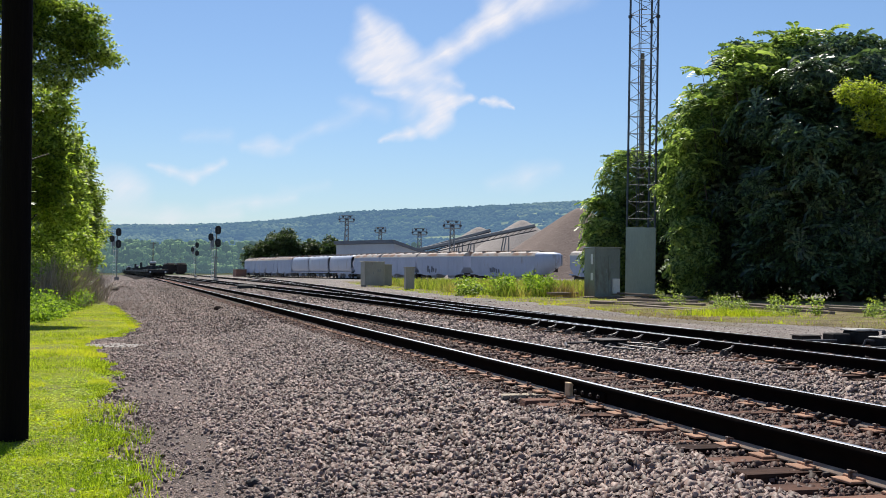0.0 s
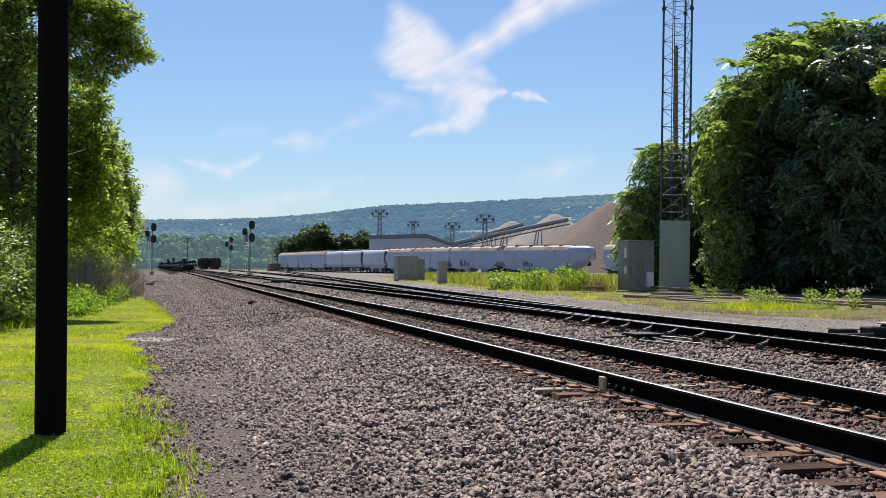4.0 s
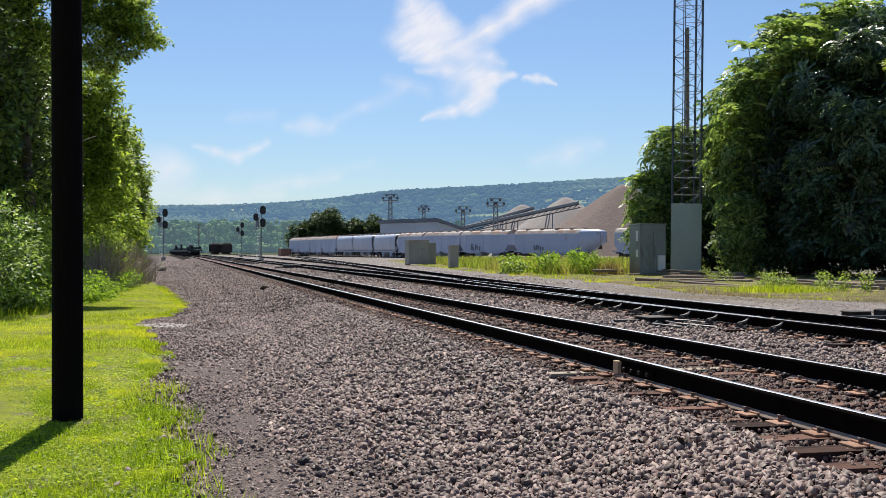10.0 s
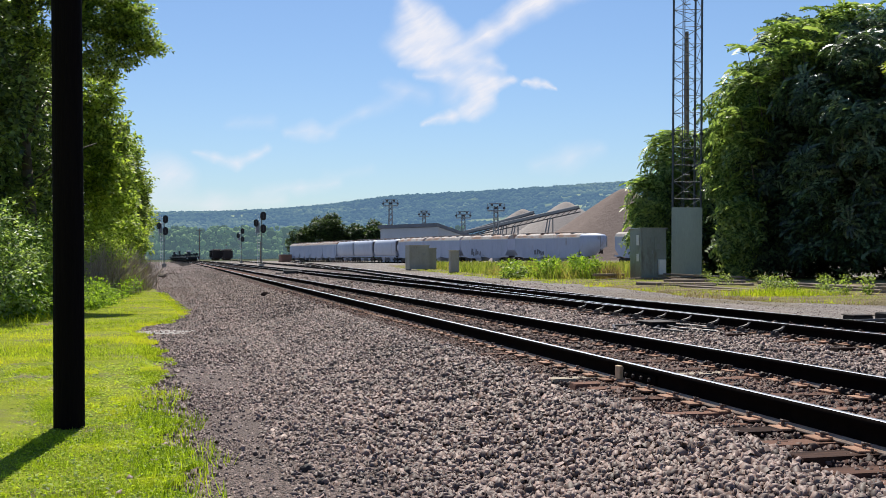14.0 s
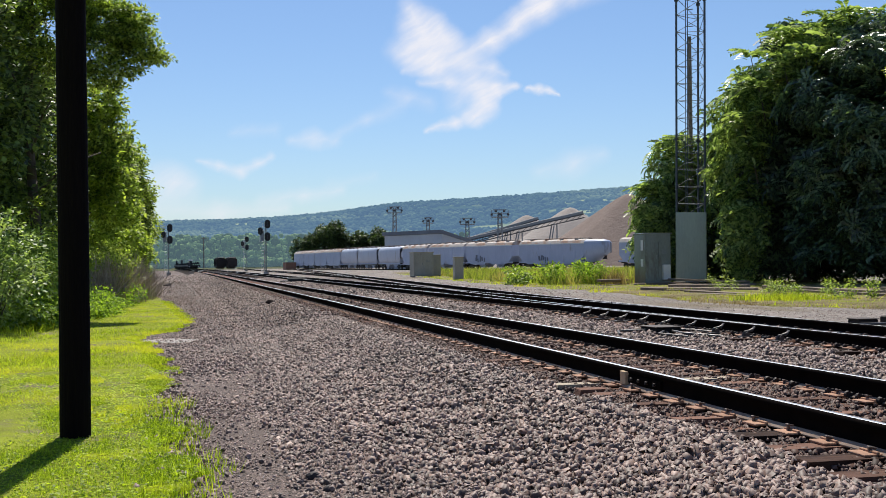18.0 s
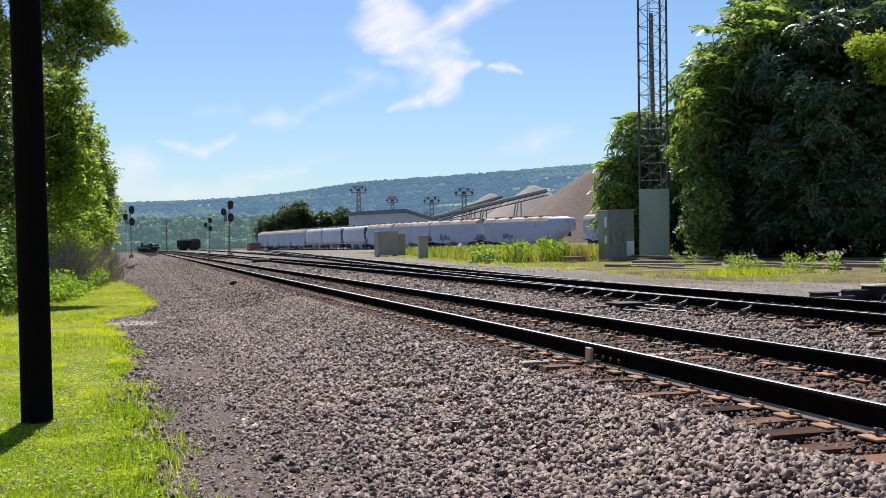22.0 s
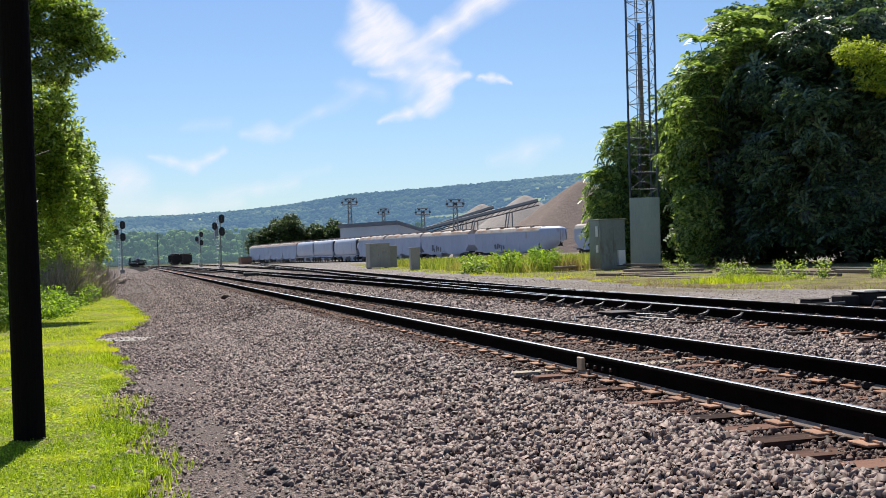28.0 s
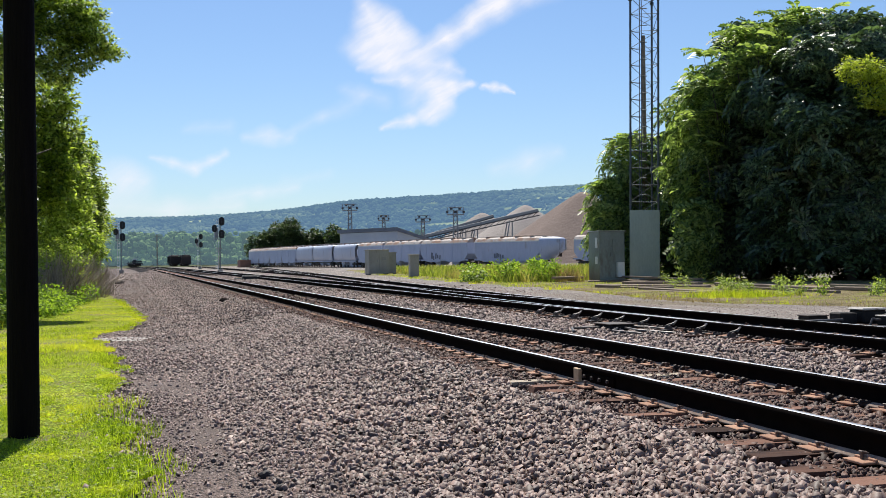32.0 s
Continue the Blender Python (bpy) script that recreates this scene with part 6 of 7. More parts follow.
# ---- parked hopper cars ----
def build_hopper(group, rounded=False, L=6.1):
    c = thing("hopper_car", pose(0, 0, RAIL_TOP), "pale grey covered hopper car standing on the yard track", "freight car", group)
    w = 1.52
    if rounded:
        tagged(c, "pale round-sided covered hopper car standing on the yard track")
        V, F = [], []
        ring = [(1.56 * math.copysign(abs(math.sin(a)) ** 0.5, math.sin(a)), 2.65 + 1.68 * math.copysign(abs(math.cos(a)) ** 0.55, math.cos(a))) for a in [k * math.tau / 32 for k in range(32)]]
        for j, (px, k) in enumerate(((-L + 0.05, 0.9), (-L + 0.2, 0.97), (-L + 0.5, 1.0), (L - 0.5, 1.0), (L - 0.2, 0.97), (L - 0.05, 0.9))):
            for i, (qy, qz) in enumerate(ring):
                V.append((px, qy * k, 2.75 + (qz - 2.75) * k))
                if j:
                    b, a = j * 32 + i, j * 32 + (i - 1) % 32
                    F.append((a - 32, b - 32, b, a))
        link_mesh("body", V, F, M["hopper_white"], c, smooth=True)
        for s in (-1, 1):
            part("end_cap", tube(bmesh.new(), (s * (L - 0.06), 0, 2.72), (s * (L - 0.02), 0, 2.72), 1.14, 1.14, 24), M["hopper_white"], c)
    else:
        part("body", prism([(-L, 3.82), (L, 3.82), (L, 2.0), (L - 0.8, 1.0), (L - 2.2, 0.75), (1.0, 0.75), (0.35, 1.2), (-0.35, 1.2), (-1.0, 0.75), (2.2 - L, 0.75), (0.8 - L, 1.0), (-L, 2.0)], 2 * w), M["hopper_grey"], c)
    if not rounded:
        part("roof", prism([(-w - 0.03, 3.8), (-w * 0.8, 4.22), (-w * 0.45, 4.42), (0, 4.5), (w * 0.45, 4.42), (w * 0.8, 4.22), (w + 0.03, 3.8)], 2 * L + 0.05, pose(0, 0, 0, 0, 0, 90)), M["hopper_roof"], c, "rust-streaked roof")
    part("running_board", boxes((2 * L, 0.5, 0.05, pose(0, 0, 4.58)), bevel=0.01), M["hopper_roof"], c)
    for i in range(4):
        for s in (-0.6, 0.6):
            part("hatch", tubes(((L * (-0.69 + 0.46 * i), s, 4.1), (L * (-0.69 + 0.46 * i), s, 4.56), 0.38)), M["hopper_roof"], c)
    for s in (-1, 1):
        if not rounded:
            part("top_sill", boxes((2 * L + 0.04, 0.06, 0.14, pose(0, s * (w + 0.01), 3.7))), M["white_paint"], c)
        part("side_sill", boxes((2 * L + 0.3, 0.08, 0.22, pose(0, s * (w - 0.1), 0.95))), M["hopper_grey"], c)
        for i in range(0 if rounded else 5):
            part("rib", boxes((0.06, 0.03, 2.9, pose(0.754 * L * (i / 2 - 1), s * (w + 0.015), 1.1))), M["hopper_grey"], c)
        part("slope_sheet", prism([(0, 0), (0.04, 0), (0.84, 1.0), (0.8, 1.0)] if s > 0 else [(0, 0), (-0.04, 0), (-0.84, 1.0), (-0.8, 1.0)], 2.6, pose(s * (L - 0.78), 0, 1.05)), M["hopper_grey"], c)
        part("end_platform", boxes((0.5, 2.8, 0.18, pose(s * (L + 0.05), 0, 0.95))), M["rust_dark"], c)
        part("ladder", tubes(((s * (L - 0.05), -w - 0.08, 0.9), (s * (L - 0.05), -w - 0.08, 4.2), 0.03), ((s * (L - 0.5), -w - 0.08, 0.9), (s * (L - 0.5), -w - 0.08, 4.2), 0.03), *[((s * (L - 0.05), -w - 0.08, 1.1 + 0.38 * k), (s * (L - 0.5), -w - 0.08, 1.1 + 0.38 * k), 0.02) for k in range(8)], n=5), M["white_paint"], c)
        part("coupler", boxes((0.7, 0.25, 0.25, pose(s * (L + 0.45), 0, 0.75))), M["rust_dark"], c)
        t = part("truck", boxes((2.2, 0.14, 0.35, pose(s * (L - 1.5), 1.0, 0.32)), (2.2, 0.14, 0.35, pose(s * (L - 1.5), -1.0, 0.32)), (0.4, 2.2, 0.3, pose(s * (L - 1.5), 0, 0.4)), bevel=0.02), M["black"], c)
        for dx in (-0.85, 0.85):
            part("wheelset", tubes(((s * (L - 1.5) + dx, 0.69, 0.44), (s * (L - 1.5) + dx, 0.82, 0.44), 0.44), ((s * (L - 1.5) + dx, -0.82, 0.44), (s * (L - 1.5) + dx, -0.69, 0.44), 0.44), ((s * (L - 1.5) + dx, -0.7, 0.44), (s * (L - 1.5) + dx, 0.7, 0.44), 0.08), n=16), M["rust_dark"], t)
    for i in (-1, 1):
        part("discharge_gate", prism([(-1.2, 0.8), (1.2, 0.8), (0.4, 0.25), (-0.4, 0.25)], 1.6, pose(i * L * 0.38, 0, 0)), M["hopper_grey"], c)
    return c


def along(path, s):
    """Place and heading at the length s along a line of points."""
    for a, b in zip(path, path[1:]):
        d = math.hypot(b[0] - a[0], b[1] - a[1])
        if s <= d:
            return a[0] + (b[0] - a[0]) * s / d, a[1] + (b[1] - a[1]) * s / d, math.degrees(math.atan2(b[1] - a[1], b[0] - a[0]))
        s -= d
    return b[0], b[1], math.degrees(math.atan2(b[1] - a[1], b[0] - a[0]))


def round_end(c, L, way):
    """A bulging rounded end with seams on a hopper car, tapering towards the bottom."""
    V, F, n = [], [], 15
    rows = ((0.95, 0.3, 0.75), (1.7, 0.62, 0.9), (2.4, 0.95, 1.0), (3.85, 1.0, 1.0), (4.15, 0.9, 0.86), (4.35, 0.6, 0.55))
    for k, (z, out, wide) in enumerate(rows):
        for i in range(n):
            a = -math.pi / 2 + math.pi * i / (n - 1)
            V.append((way * (L - 0.02 + 3.9 * out * math.cos(a)), 1.5 * wide * math.sin(a), z))
            if k and i:
                b = k * n + i
                F.append((b - n - 1, b - n, b, b - 1))
    cap = link_mesh("end_cap", V, F, M["hopper_grey"], c, "rounded end sheet with dark seams", smooth=True)
    for a in (-1.1, -0.55, 0.0, 0.5):
        p = (way * (L + 3.92 * math.cos(a)), 1.52 * math.sin(a))
        part("seam", tubes(((*p, 2.3), (*p, 3.9), 0.05), n=5), M["steel"], cap)
    # dark triangles low on the end, the slope sheet's pattern
    for a in (-1.0, -0.5, 0.1):
        part("stain", prism([(0, 0), (0.35, 0.1), (0.1, 0.95)], 0.03, pose(way * (L + 3.1 * math.cos(a)), 1.3 * math.sin(a), 1.35, 0, 0, math.degrees(a) + 60)), M["rust_dark"], cap)


def scrawl(c, x, z, size, seed, side=-1.56):
    """Bars of dark sprayed paint low on a car's side."""
    rng = random.Random(seed)
    for k in range(5):
        h = size * rng.uniform(0.5, 1.0)
        part("sprayed_bar", boxes((size * rng.uniform(0.25, 0.5), 0.012, h, pose(x + size * 0.5 * k, side, z + size * rng.uniform(0, 0.3), 0, rng.uniform(-12, 12), 0))), M["scrawl"], c, "dark sprayed paint mark")


def build_hoppers():
    first = build_hopper("parked hopper cars")
    rounded = build_hopper("parked hopper cars", True, 6.2)
    long = build_hopper("parked hopper cars", L=9.4)
    tagged(long, "long pale blue-grey covered hopper car with a brown roof")
    end = build_hopper("parked hopper cars", L=6.7)
    tagged(end, "pale grey covered hopper car with rounded end and brown roof")
    round_end(end, 6.7, -1)
    painted = build_hopper("parked hopper cars", L=6.2)
    tagged(painted, "blue-grey covered hopper car with dark paint sprayed on its side")
    for side in (-1.56, 1.56):
        scrawl(end, 0.6, 1.15, 0.85, 3, side)
        scrawl(painted, 1.0, 1.05, 1.1, 4, side)
    # the cars' middles by the length along the yard track
    row = [(long, 21.0), (end, 43.8), (painted, 58.4)] + [(copy_thing(first, Matrix()), s) for s in (71.5, 84.8)] + [(rounded, 98.9)] + [(copy_thing(rounded, Matrix()), s) for s in (112.5, 125.3)] + [(copy_thing(first, Matrix()), s) for s in (137.8, 150.3, 162.7)] + [(first, 175.1)]
    for c, s in row:
        x0, y0, _ = along(YARD, s - 4.5)
        x1, y1, _ = along(YARD, s + 4.5)
        c.matrix_basis = pose((x0 + x1) / 2, (y0 + y1) / 2, RAIL_TOP, 0, 0, math.degrees(math.atan2(y1 - y0, x1 - x0)))
    # two dark gondolas on the far tracks
    for k, (x, y) in enumerate(((15.1, 404), (18.35, 396))):
        g = thing("gondola_car", pose(x, y, RAIL_TOP, 0, 0, 92), "dark rust-brown freight car seen from its end", "freight car", "far freight cars")
        part("body", boxes((15, 3.0, 2.6, pose(0, 0, 0.7)), bevel=0.05), M["gondola"], g)
        for i in range(-6, 7):
            part("rib", boxes((0.12, 3.16, 2.2, pose(i * 1.15, 0, 1.05))), M["gondola"], g)
        part("load", boxes((14, 2.6, 0.5, pose(0, 0, 3.3)), bevel=0.2), M["black"], g)
        for s in (-1, 1):
            part("truck", boxes((2.2, 2.2, 0.5, pose(s * 5.5, 0, 0.3))), M["black"], g)
            for dx in (-0.85, 0.85):
                part("wheelset", tubes(((s * 5.5 + dx, -0.8, 0.44), (s * 5.5 + dx, 0.8, 0.44), 0.44), n=14), M["rust_dark"], g)


# ---- the departing train ----
CARS, CAR_PITCH, SPEED, START = 19, 18.6, 6.0, 183.0
TRAIN = []


def build_flat_car(group, load=""):
    c = thing("flat_car", pose(0, 0, 0), "dark empty flat car rolling away on the main track", "freight car", group)
    part("deck", boxes((2.7, 16.4, 0.16, pose(0, 0, 1.08)), bevel=0.02), M["black"], c)
    part("centre_sill", boxes((0.6, 16.4, 0.5, pose(0, 0, 0.6)), bevel=0.02), M["black"], c)
    for s in (-1, 1):
        part("side_sill", boxes((0.12, 16.6, 0.42, pose(s * 1.36, 0, 0.85)), bevel=0.02), M["black"], c)
        part("end_sill", boxes((2.9, 0.3, 0.5, pose(0, s * 8.3, 0.75)), bevel=0.03), M["black"], c)
        part("coupler", boxes((0.25, 0.7, 0.25, pose(0, s * 8.75, 0.72))), M["rust_dark"], c)
        t = part("truck", boxes((0.14, 2.2, 0.35, pose(1.0, s * 6.4, 0.3)), (0.14, 2.2, 0.35, pose(-1.0, s * 6.4, 0.3)), (2.2, 0.4, 0.3, pose(0, s * 6.4, 0.45)), bevel=0.02), M["black"], c)
        for dy in (-0.85, 0.85):
            part("wheelset", tubes(((0.69, s * 6.4 + dy, 0.42), (0.82, s * 6.4 + dy, 0.42), 0.42), ((-0.82, s * 6.4 + dy, 0.42), (-0.69, s * 6.4 + dy, 0.42), 0.42), ((-0.7, s * 6.4 + dy, 0.42), (0.7, s * 6.4 + dy, 0.42), 0.08), n=16), M["rust_dark"], t)
        for x in (-1.08, 1.08):
            part("step_plate", boxes((0.24, 0.04, 0.22, pose(x, s * 8.48, 0.76))), M["white_paint"], c, "small white plate at the car's end corner")
    for y in (-8.0, 8.0):
        part("end_stake", boxes((0.16, 0.16, 0.55, pose(-1.2, y, 1.2))), M["black"], c)
        part("end_stake", boxes((0.16, 0.16, 0.55, pose(1.2, y, 1.2))), M["black"], c)
    part("brake_wheel", tubes(((0.9, -8.3, 1.7), (0.9, -8.36, 1.7), 0.28), n=14), M["black"], c)
    if load == "hitch":
        tagged(c, "dark flat car with a pale-topped trailer hitch")
        h = part("trailer_hitch", boxes((0.9, 0.5, 1.15, pose(0, 3.4, 1.24)), (0.6, 0.14, 1.1, pose(0, 3.9, 1.24, -30, 0, 0)), bevel=0.03), M["black"], c)
        part("hitch_plate", boxes((1.15, 0.9, 0.36, pose(0, 3.4, 2.3)), bevel=0.05), M["white_paint"], h, "white hitch plate")
        part("winch_box", boxes((0.9, 0.7, 0.7, pose(-0.7, -2.0, 1.24)), bevel=0.04), M["steel_dark"], c)
    if load == "posts":
        tagged(c, "dark flat car with tall stakes")
        for y in (-4.0, 0.5, 5.0):
            part("stake", boxes((0.3, 0.3, 1.6, pose(-0.95, y, 1.24)), bevel=0.03), M["black"], c)
    return c


def train_pose(s):
    """The pose of a car whose middle is at y = s on the main track."""
    a, b = bend(s - 6), bend(s + 6)
    return pose(4.9375 + (a + b) / 2, s, RAIL_TOP, 0, 0, math.degrees(math.atan2(a - b, 12)))


def build_train():
    plain = build_flat_car("departing train")
    hitch = build_flat_car("departing train", "hitch")
    posts = build_flat_car("departing train", "posts")
    for i in range(CARS):
        kind = hitch if i in (1, 8, 12, 17) else posts if i in (4, 7, 14) else plain
        first = (plain, 0), (hitch, 1), (posts, 4)
        TRAIN.append(kind if (kind, i) in first else copy_thing(kind, Matrix()))
    tagged(plain, "dark empty flat car at the tail of the departing train")


def motions():
    (b, _), *wings = BIRD
    walk(b, [(0.0, pose(-430.0, 95.0, 40.0)), (22.7, pose(-2.0, 72.0, 20.0)), (23.7, pose(17.69, 72.0, 16.89)), (24.0, pose(23.48, 72.0, 15.9)), (24.4, pose(31.53, 72.0, 16.33)), (25.4, pose(51.5, 72.0, 18.5)), (32.0, pose(185.0, 78.0, 30.0))])
    for wing, s in wings:
        walk(wing, [(t, pose(0, 0.02 * s, 0.015, s * (28 if k % 2 else -22), 0, 0)) for k, t in enumerate([0.0] + [21.0 + 0.1 * i for i in range(60)] + [32.0])])
    for i, c in enumerate(TRAIN):
        walk(c, [(t, train_pose(START + CAR_PITCH * i + SPEED * t)) for t in range(0, 33, 4)])


# ---- the bird over the yard ----
BIRD = []


def build_bird():
    b = thing("bird", pose(-40, 60, 18, 0, 0, 0), "small dark bird flying across the yard", "bird")
    bm = bmesh.new()
    prev = None
    for px, r in ((-0.13, 0.004), (-0.09, 0.022), (-0.03, 0.036), (0.04, 0.033), (0.09, 0.02), (0.115, 0.022), (0.14, 0.012), (0.165, 0.002)):
        ring = [bm.verts.new((px, r * math.cos(k * math.tau / 10), r * 0.9 * math.sin(k * math.tau / 10))) for k in range(10)]
        if prev:
            for k in range(10):
                bm.faces.new((prev[k - 1], prev[k], ring[k], ring[k - 1]))
        prev = ring
    part("body", bm, M["black"], b, smooth=True)
    part("tail", prism([(-0.23, 0.0), (-0.1, 0.004), (-0.1, 0.014), (-0.22, 0.008)], 0.07), M["black"], b)
    for s in (-1, 1):
        outline = [(0.06, 0.0), (0.07, 0.09), (0.03, 0.2), (-0.03, 0.27), (-0.04, 0.16), (-0.05, 0.02)]
        wing = part("wing", prism(outline, 0.012, pose(0, 0, 0, -90 * s, 0, 0)), M["black"], b)
        wing.location = (0, 0.02 * s, 0.015)
        BIRD.append((wing, s))
    BIRD.insert(0, (b, 0))


# ---- the quarry yard, the wood and the hills ----
def pile(x, y, top, slope, material, label, seed, flat=0.06):
    rng = random.Random(seed)
    V, F, n, rings = [], [], 72, 26
    radius = top / math.tan(radians(slope))
    for k in range(rings + 1):
        r = radius * 1.08 * (k / rings) ** 1.1
        for i in range(n):
            a = i * math.tau / n
            wob = 1 + 0.05 * noise.noise(Vector((math.cos(a) * 2, math.sin(a) * 2, seed))) + 0.012 * noise.noise(Vector((math.cos(a) * 14, math.sin(a) * 14, seed + 5)))
            z = top * (1 - math.sqrt((r / radius) ** 2 + flat ** 2) + flat * 0.3)
            V.append((x + r * wob * math.cos(a), y + r * wob * math.sin(a), z + 0.3))
            if k and i >= 0:
                b, c = k * n + i, k * n + (i - 1) % n
                F.append((c - n, b - n, b, c))
    tagged(link_mesh("gravel_mound", V, F, M[material], smooth=True), label, "gravel pile", "gravel piles")


def conveyor(a, b, label, legs):
    a, b = Vector(a), Vector(b)
    c = thing("conveyor", Matrix.Translation(a), label, "conveyor")
    d = b - a
    m = d.to_track_quat("X", "Z").to_matrix().to_4x4()
    L = d.length
    part("belt", boxes((L, 1.4, 0.18, m @ pose(L / 2, 0, 0.9)), bevel=0.02), M["black"], c)
    part("cover", boxes((L, 1.7, 0.85, m @ pose(L / 2, 0, 0.75)), bevel=0.1), M["steel"], c, "pale metal belt cover")
    for z in (0.0, 0.9):
        for s in (-0.8, 0.8):
            part("chord", boxes((L, 0.22, 0.25, m @ pose(L / 2, s, z - 0.3))), M["steel_dark"], c)
    k = int(L / 1.6)
    for i in range(k):
        for side in (-0.8, 0.8):
            part("strut", tubes((m @ Vector((i * L / k, side, 0)), m @ Vector(((i + 1) * L / k, side, 0.9)), 0.05), n=5), M["steel_dark"], c)
    for u in legs:
        p = a.lerp(b, u) - a
        part("leg", tubes((p + Vector((-0.5, -1, 0)), Vector((p.x - 2.5, p.y - 1.2, -a.z + 0.2)), 0.16), (p + Vector((-0.5, 1, 0)), Vector((p.x - 2.5, p.y + 1.2, -a.z + 0.2)), 0.16), (p + Vector((0.5, 0, 0)), Vector((p.x + 0.5, p.y, -a.z + 0.2)), 0.16), n=6), M["steel"], c)


def floodlight(x, y, h, arms, label):
    f = thing("floodlight_tower", pose(x, y, 0.3, 0, 0, -14), label, "floodlight tower")
    for sx in (-0.35, 0.35):
        for sy in (-0.35, 0.35):
            part("leg", tubes(((sx * 1.8, sy * 1.8, 0), (sx, sy, h - 0.6), 0.13), n=6), M["steel"], f)
    for i in range(int(h / 1.4)):
        z = 1.4 * i
        part("brace", tubes(((-0.5, -0.45, z), (0.5, -0.45, z + 1.4), 0.07), ((0.5, -0.45, z), (-0.5, -0.45, z + 1.4), 0.07), ((-0.5, 0.45, z), (0.5, 0.45, z + 1.4), 0.07), n=5), M["steel"], f)
    part("platform", boxes((arms, 1.3, 0.2, pose(0, 0, h - 1.7)), (arms, 0.12, 0.14, pose(0, -0.6, h - 0.9)), (arms * 0.8, 0.2, 0.2, pose(0, 0, h - 0.2)), (0.14, 0.14, 1.6, pose(-arms / 2, -0.6, h - 1.7)), (0.14, 0.14, 1.6, pose(arms / 2, -0.6, h - 1.7))), M["steel"], f)
    for i in range(5):
        part("lamp", boxes((0.5, 0.4, 0.45, pose(-arms / 2 + arms * i / 4, -0.5, h - 0.6 if i % 2 else h - 1.3)), bevel=0.05), M["steel_dark"], f)


def build_quarry():
    pile(126, 309, 21.4, 35, "gravel_brown", "huge brown cone-shaped gravel pile", 1)
    pile(126.5, 360.5, 20.0, 35, "gravel_grey", "grey cone-shaped gravel pile", 2)
    pile(124.5, 402, 19.2, 34, "gravel_grey", "grey cone-shaped gravel pile behind the others", 3)
    conveyor((74, 290.5, 6.6), (103.4, 284, 13.2), "long inclined conveyor with a pale cover", (0.45, 0.75))
    conveyor((80, 320, 6.8), (101.2, 315, 13.0), "second inclined conveyor behind the first", (0.6,))
    for x, y, h, arms, lab in ((53.7, 285, 15.6, 3.6, "tall lattice floodlight tower in the yard"), (68.3, 312.6, 14.0, 2.8, "lattice floodlight tower in the yard"), (69, 271.4, 12.2, 3.4, "lattice floodlight tower with a crowded platform"), (65.7, 231, 12.3, 3.4, "near lattice floodlight tower with two platforms")):
        floodlight(x, y, h, arms, lab)
    b = thing("shed", pose(51.65, 252.9, 0.3, 0, 0, 26), "long low industrial shed with a blue-grey wall and dark roof edge", "shed")
    part("wall", prism([(0, 0), (0, 7.7), (9, 5.4), (9, 0)], 21.0), M["shed_wall"], b)
    part("roof", prism([(-0.5, 7.75), (-0.5, 8.5), (9.6, 5.9), (9.6, 5.3)], 21.8), M["roof_blue"], b)
    # round dark trees behind the hopper cars
    for i, (x, y, z, r) in enumerate(((36.5, 331, 5.4, 4.6), (43.5, 329, 7.0, 5.6), (50, 328, 5.6, 4.4), (55, 326, 5.8, 4.8), (60.5, 324.5, 5.2, 4.6))):
        tree(x, y, z * 1.5, [((x, y, z), (r * 0.85, r * 0.85, z * 0.95)), ((x + 1.5, y - 1, z * 1.35), (r * 0.55, r * 0.55, z * 0.5))], 70 + i, "round dark-green tree behind the hopper cars", "leaf_dark", 20, 0.6, None, 0.3, 0.12)


def ridge(a):
    """Height of the skyline, in metres at 2.2 km, by the angle to the right of the tracks in degrees."""
    return float(np.interp(a, (-60, -10, -0.5, 5.3, 7.5, 10.8, 16.4, 22.4, 28, 40, 70), (70, 78, 87, 96, 102, 116, 129.5, 144, 152, 150, 120)))


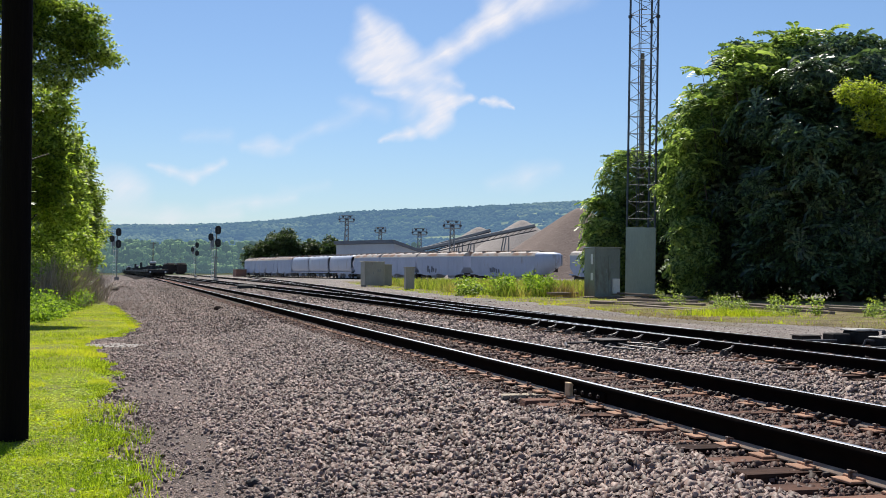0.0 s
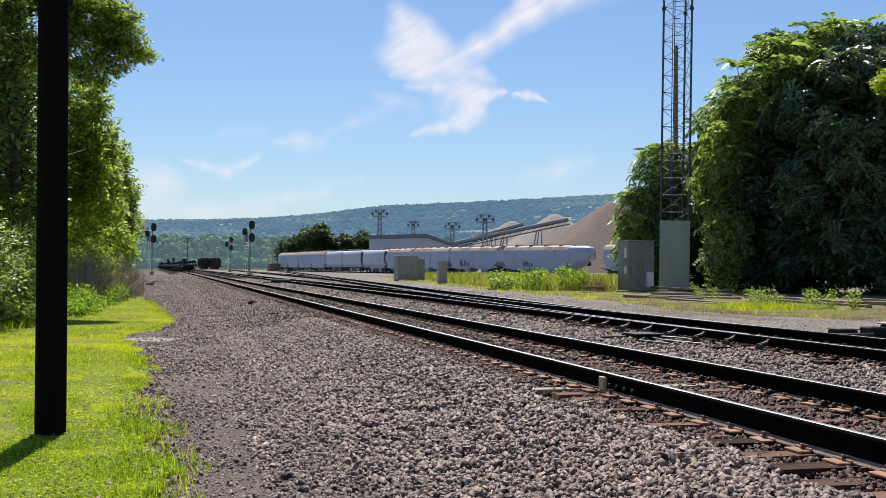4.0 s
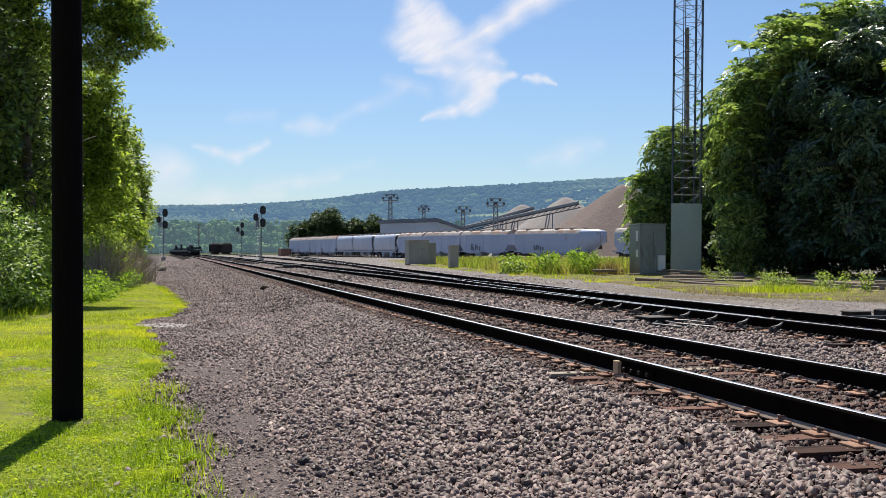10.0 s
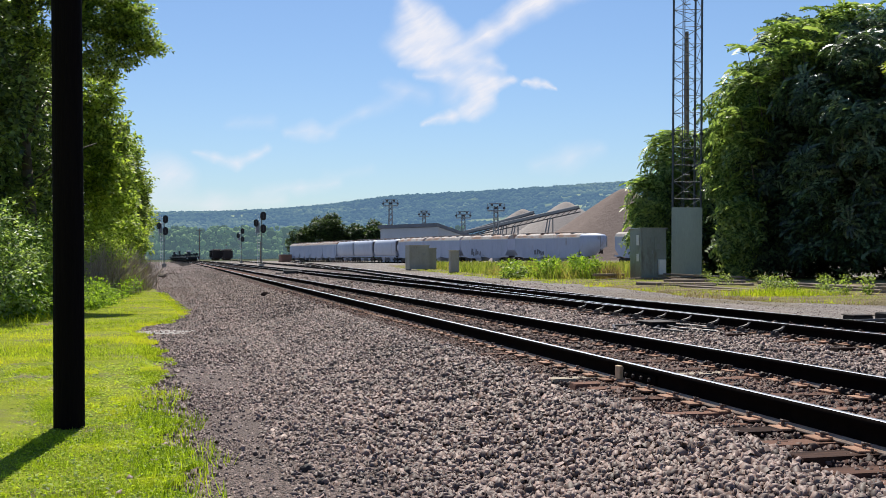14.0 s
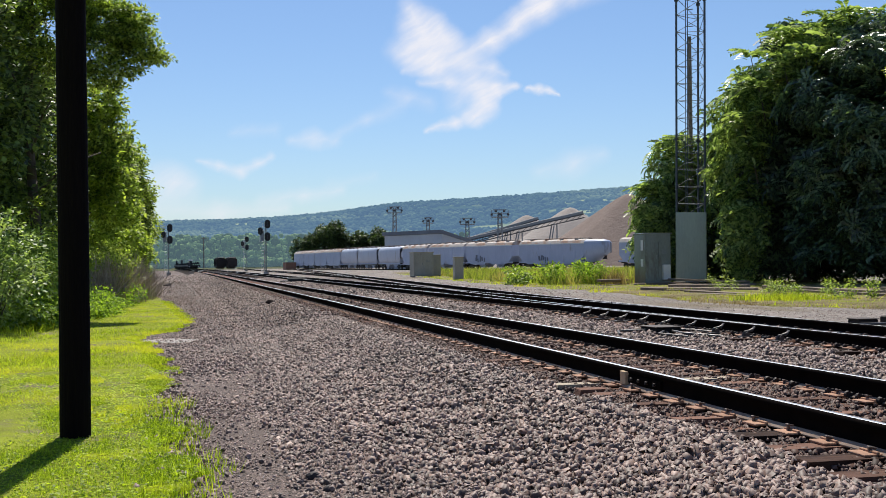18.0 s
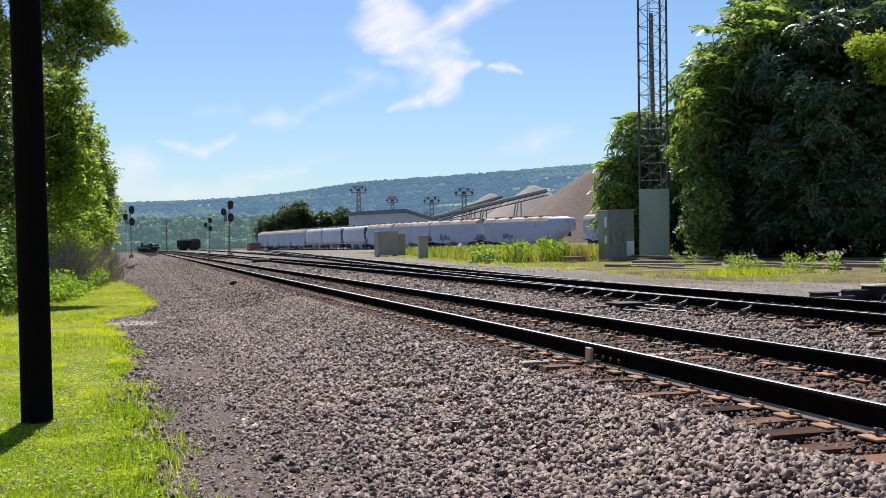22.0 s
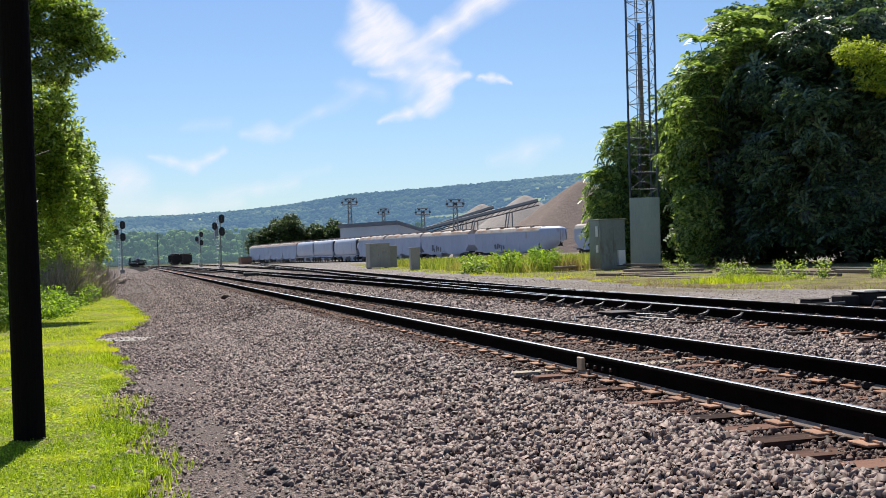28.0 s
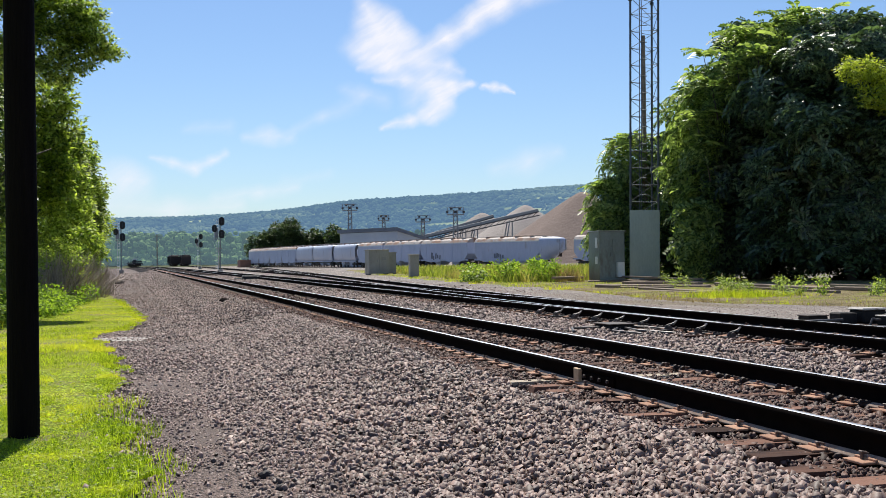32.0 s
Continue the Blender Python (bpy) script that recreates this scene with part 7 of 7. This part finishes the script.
def build_hills():
    V, F, n = [], [], 340
    prof = ((900, 0.0), (1050, 0.06), (1250, 0.2), (1500, 0.42), (1750, 0.66), (1950, 0.84), (2100, 0.95), (2200, 1.0), (2350, 1.01), (2700, 0.95), (3400, 0.7))
    fine = [(np.interp(i, np.arange(len(prof)) * 5, [p[0] for p in prof]), np.interp(i, np.arange(len(prof)) * 5, [p[1] for p in prof])) for i in range((len(prof) - 1) * 5 + 1)]

    def slope(a, d):
        h = float(np.interp(d, [p[0] for p in prof], [p[1] for p in prof]))
        x, y = d * math.sin(radians(a)), d * math.cos(radians(a))
        fold = noise.noise(Vector((x * 0.004, y * 0.004, 2))) * 22 * h * (1 - h * 0.8)
        return Vector((x, y, h * (ridge(a) - 5) + fold)), h

    for i in range(n + 1):
        a = -60 + 130 * i / n
        for j, (d, h) in enumerate(fine):
            q, h = slope(a, d)
            rough = noise.noise(q * 0.03) * 3 * min(1, h * 4)
            V.append((q.x, q.y, q.z + rough - (3 if j == 0 else 0)))
            if i and j:
                b, k = i * len(fine) + j, len(fine)
                F.append((b - k - 1, b - 1, b, b - k))
    tagged(link_mesh("backdrop_hills", V, F, M["hill"]), "long wooded hillside far behind the valley, haze put in as glow", "hill", kind="structure")
    # trees of the hillside: rough round clumps
    rng = np.random.default_rng(31)
    bm = bmesh.new()
    bmesh.ops.create_icosphere(bm, subdivisions=2, radius=1.0)
    V0, F0 = np.array([v.co for v in bm.verts]), np.array([[v.index for v in f.verts] for f in bm.faces])
    bm.free()
    P, S = [], []
    for _ in range(9500):
        a, d = rng.uniform(-4, 28), 960 + 1260 * rng.uniform(0, 1) ** 0.8
        q, h = slope(a, d)
        if noise.noise(q * 0.006) > 0.38:
            continue
        P.append(q), S.append(rng.uniform(2.4, 5.6))
    for i in range(420):
        q, h = slope(-4 + 32 * i / 420 + rng.uniform(-0.04, 0.04), 2205)
        P.append(q), S.append(rng.uniform(2.0, 5.5))
    n = len(P)
    S = np.array(S)
    shape = V0 * rng.uniform(0.72, 1.2, (len(V0), 1))
    bm = bmesh.new()
    bmesh.ops.create_icosphere(bm, subdivisions=1, radius=1.0)
    V1, F1 = np.array([v.co for v in bm.verts]), np.array([[v.index for v in f.verts] for f in bm.faces])
    bm.free()
    V, F = scatter(V1 * rng.uniform(0.8, 1.2, (len(V1), 1)), F1, np.array(P), turns(n, rng), np.stack([S * 1.15, S * 1.15, S], 1))
    tagged(link_mesh("hill_trees", V, F, M["hill_leaf"]), "dense far hillside woods with haze put in as glow", "woods", kind="stuff")
    # valley woods: trees of several rough round clumps
    P, S = [], []
    for _ in range(300):
        a, d = rng.uniform(-3, 14), 430 + 480 * rng.uniform(0, 1) ** 0.8
        r = rng.uniform(3.0, 6.5)
        if (a > 9.5 and d < 600) or (d < 570 and (0.25 < a < 0.7 or 2.8 < a < 3.1)):
            continue
        for _ in range(30):
            P.append((d * math.sin(radians(a)) + rng.normal(0, r * 0.5), d * math.cos(radians(a)) + rng.normal(0, r * 0.5), height(0, d) + r * rng.uniform(0.1, 1.75)))
            S.append(r * rng.uniform(0.12, 0.34))
    # a low hedge of scrub along the foot of the woods
    for _ in range(1500):
        a = rng.uniform(-3, 13)
        d = 436 + rng.uniform(0, 30)
        if 0.1 < a < 0.55:
            continue
        P.append((d * math.sin(radians(a)), d * math.cos(radians(a)), height(0, d) + rng.uniform(0.2, 2.6)))
        S.append(rng.uniform(0.6, 1.5))
    n, S = len(P), np.array(S)
    V, F = scatter(V1 * rng.uniform(0.8, 1.2, (len(V1), 1)), F1, np.array(P), turns(n, rng), np.stack([S, S, S * 0.9], 1))
    tagged(link_mesh("valley_woods", V, F, M["far_leaf"]), "green valley woods behind the yard, haze put in as glow", "woods", kind="stuff")
    for x, y, w in ((4.6, 560, 5.0), (31, 600, 6.0)):
        h = thing("house", pose(x, y, height(0, y), 0, 0, 12), "small pale house half hidden in the valley trees", "house")
        part("wall", boxes((w, 5, 2.8, Matrix())), M["white_paint"], h)
        part("roof", prism([(-w / 2 - 0.4, 2.75), (w / 2 + 0.4, 2.75), (w / 2 - 0.8, 4.2), (0.8 - w / 2, 4.2)], 5.6), M["galvanised"], h)


build_ground()
build_verge()
build_right_verge()
build_patch()
build_rocks()
build_clods()
build_pole()
build_mast()
build_cabinets()
build_switch_machine()
build_cable_box()
build_signals()
build_hoppers()
build_quarry()
build_trees()
build_hills()
build_train()
build_bird()
build_grass()
build_tracks()
build_stones()
motions()
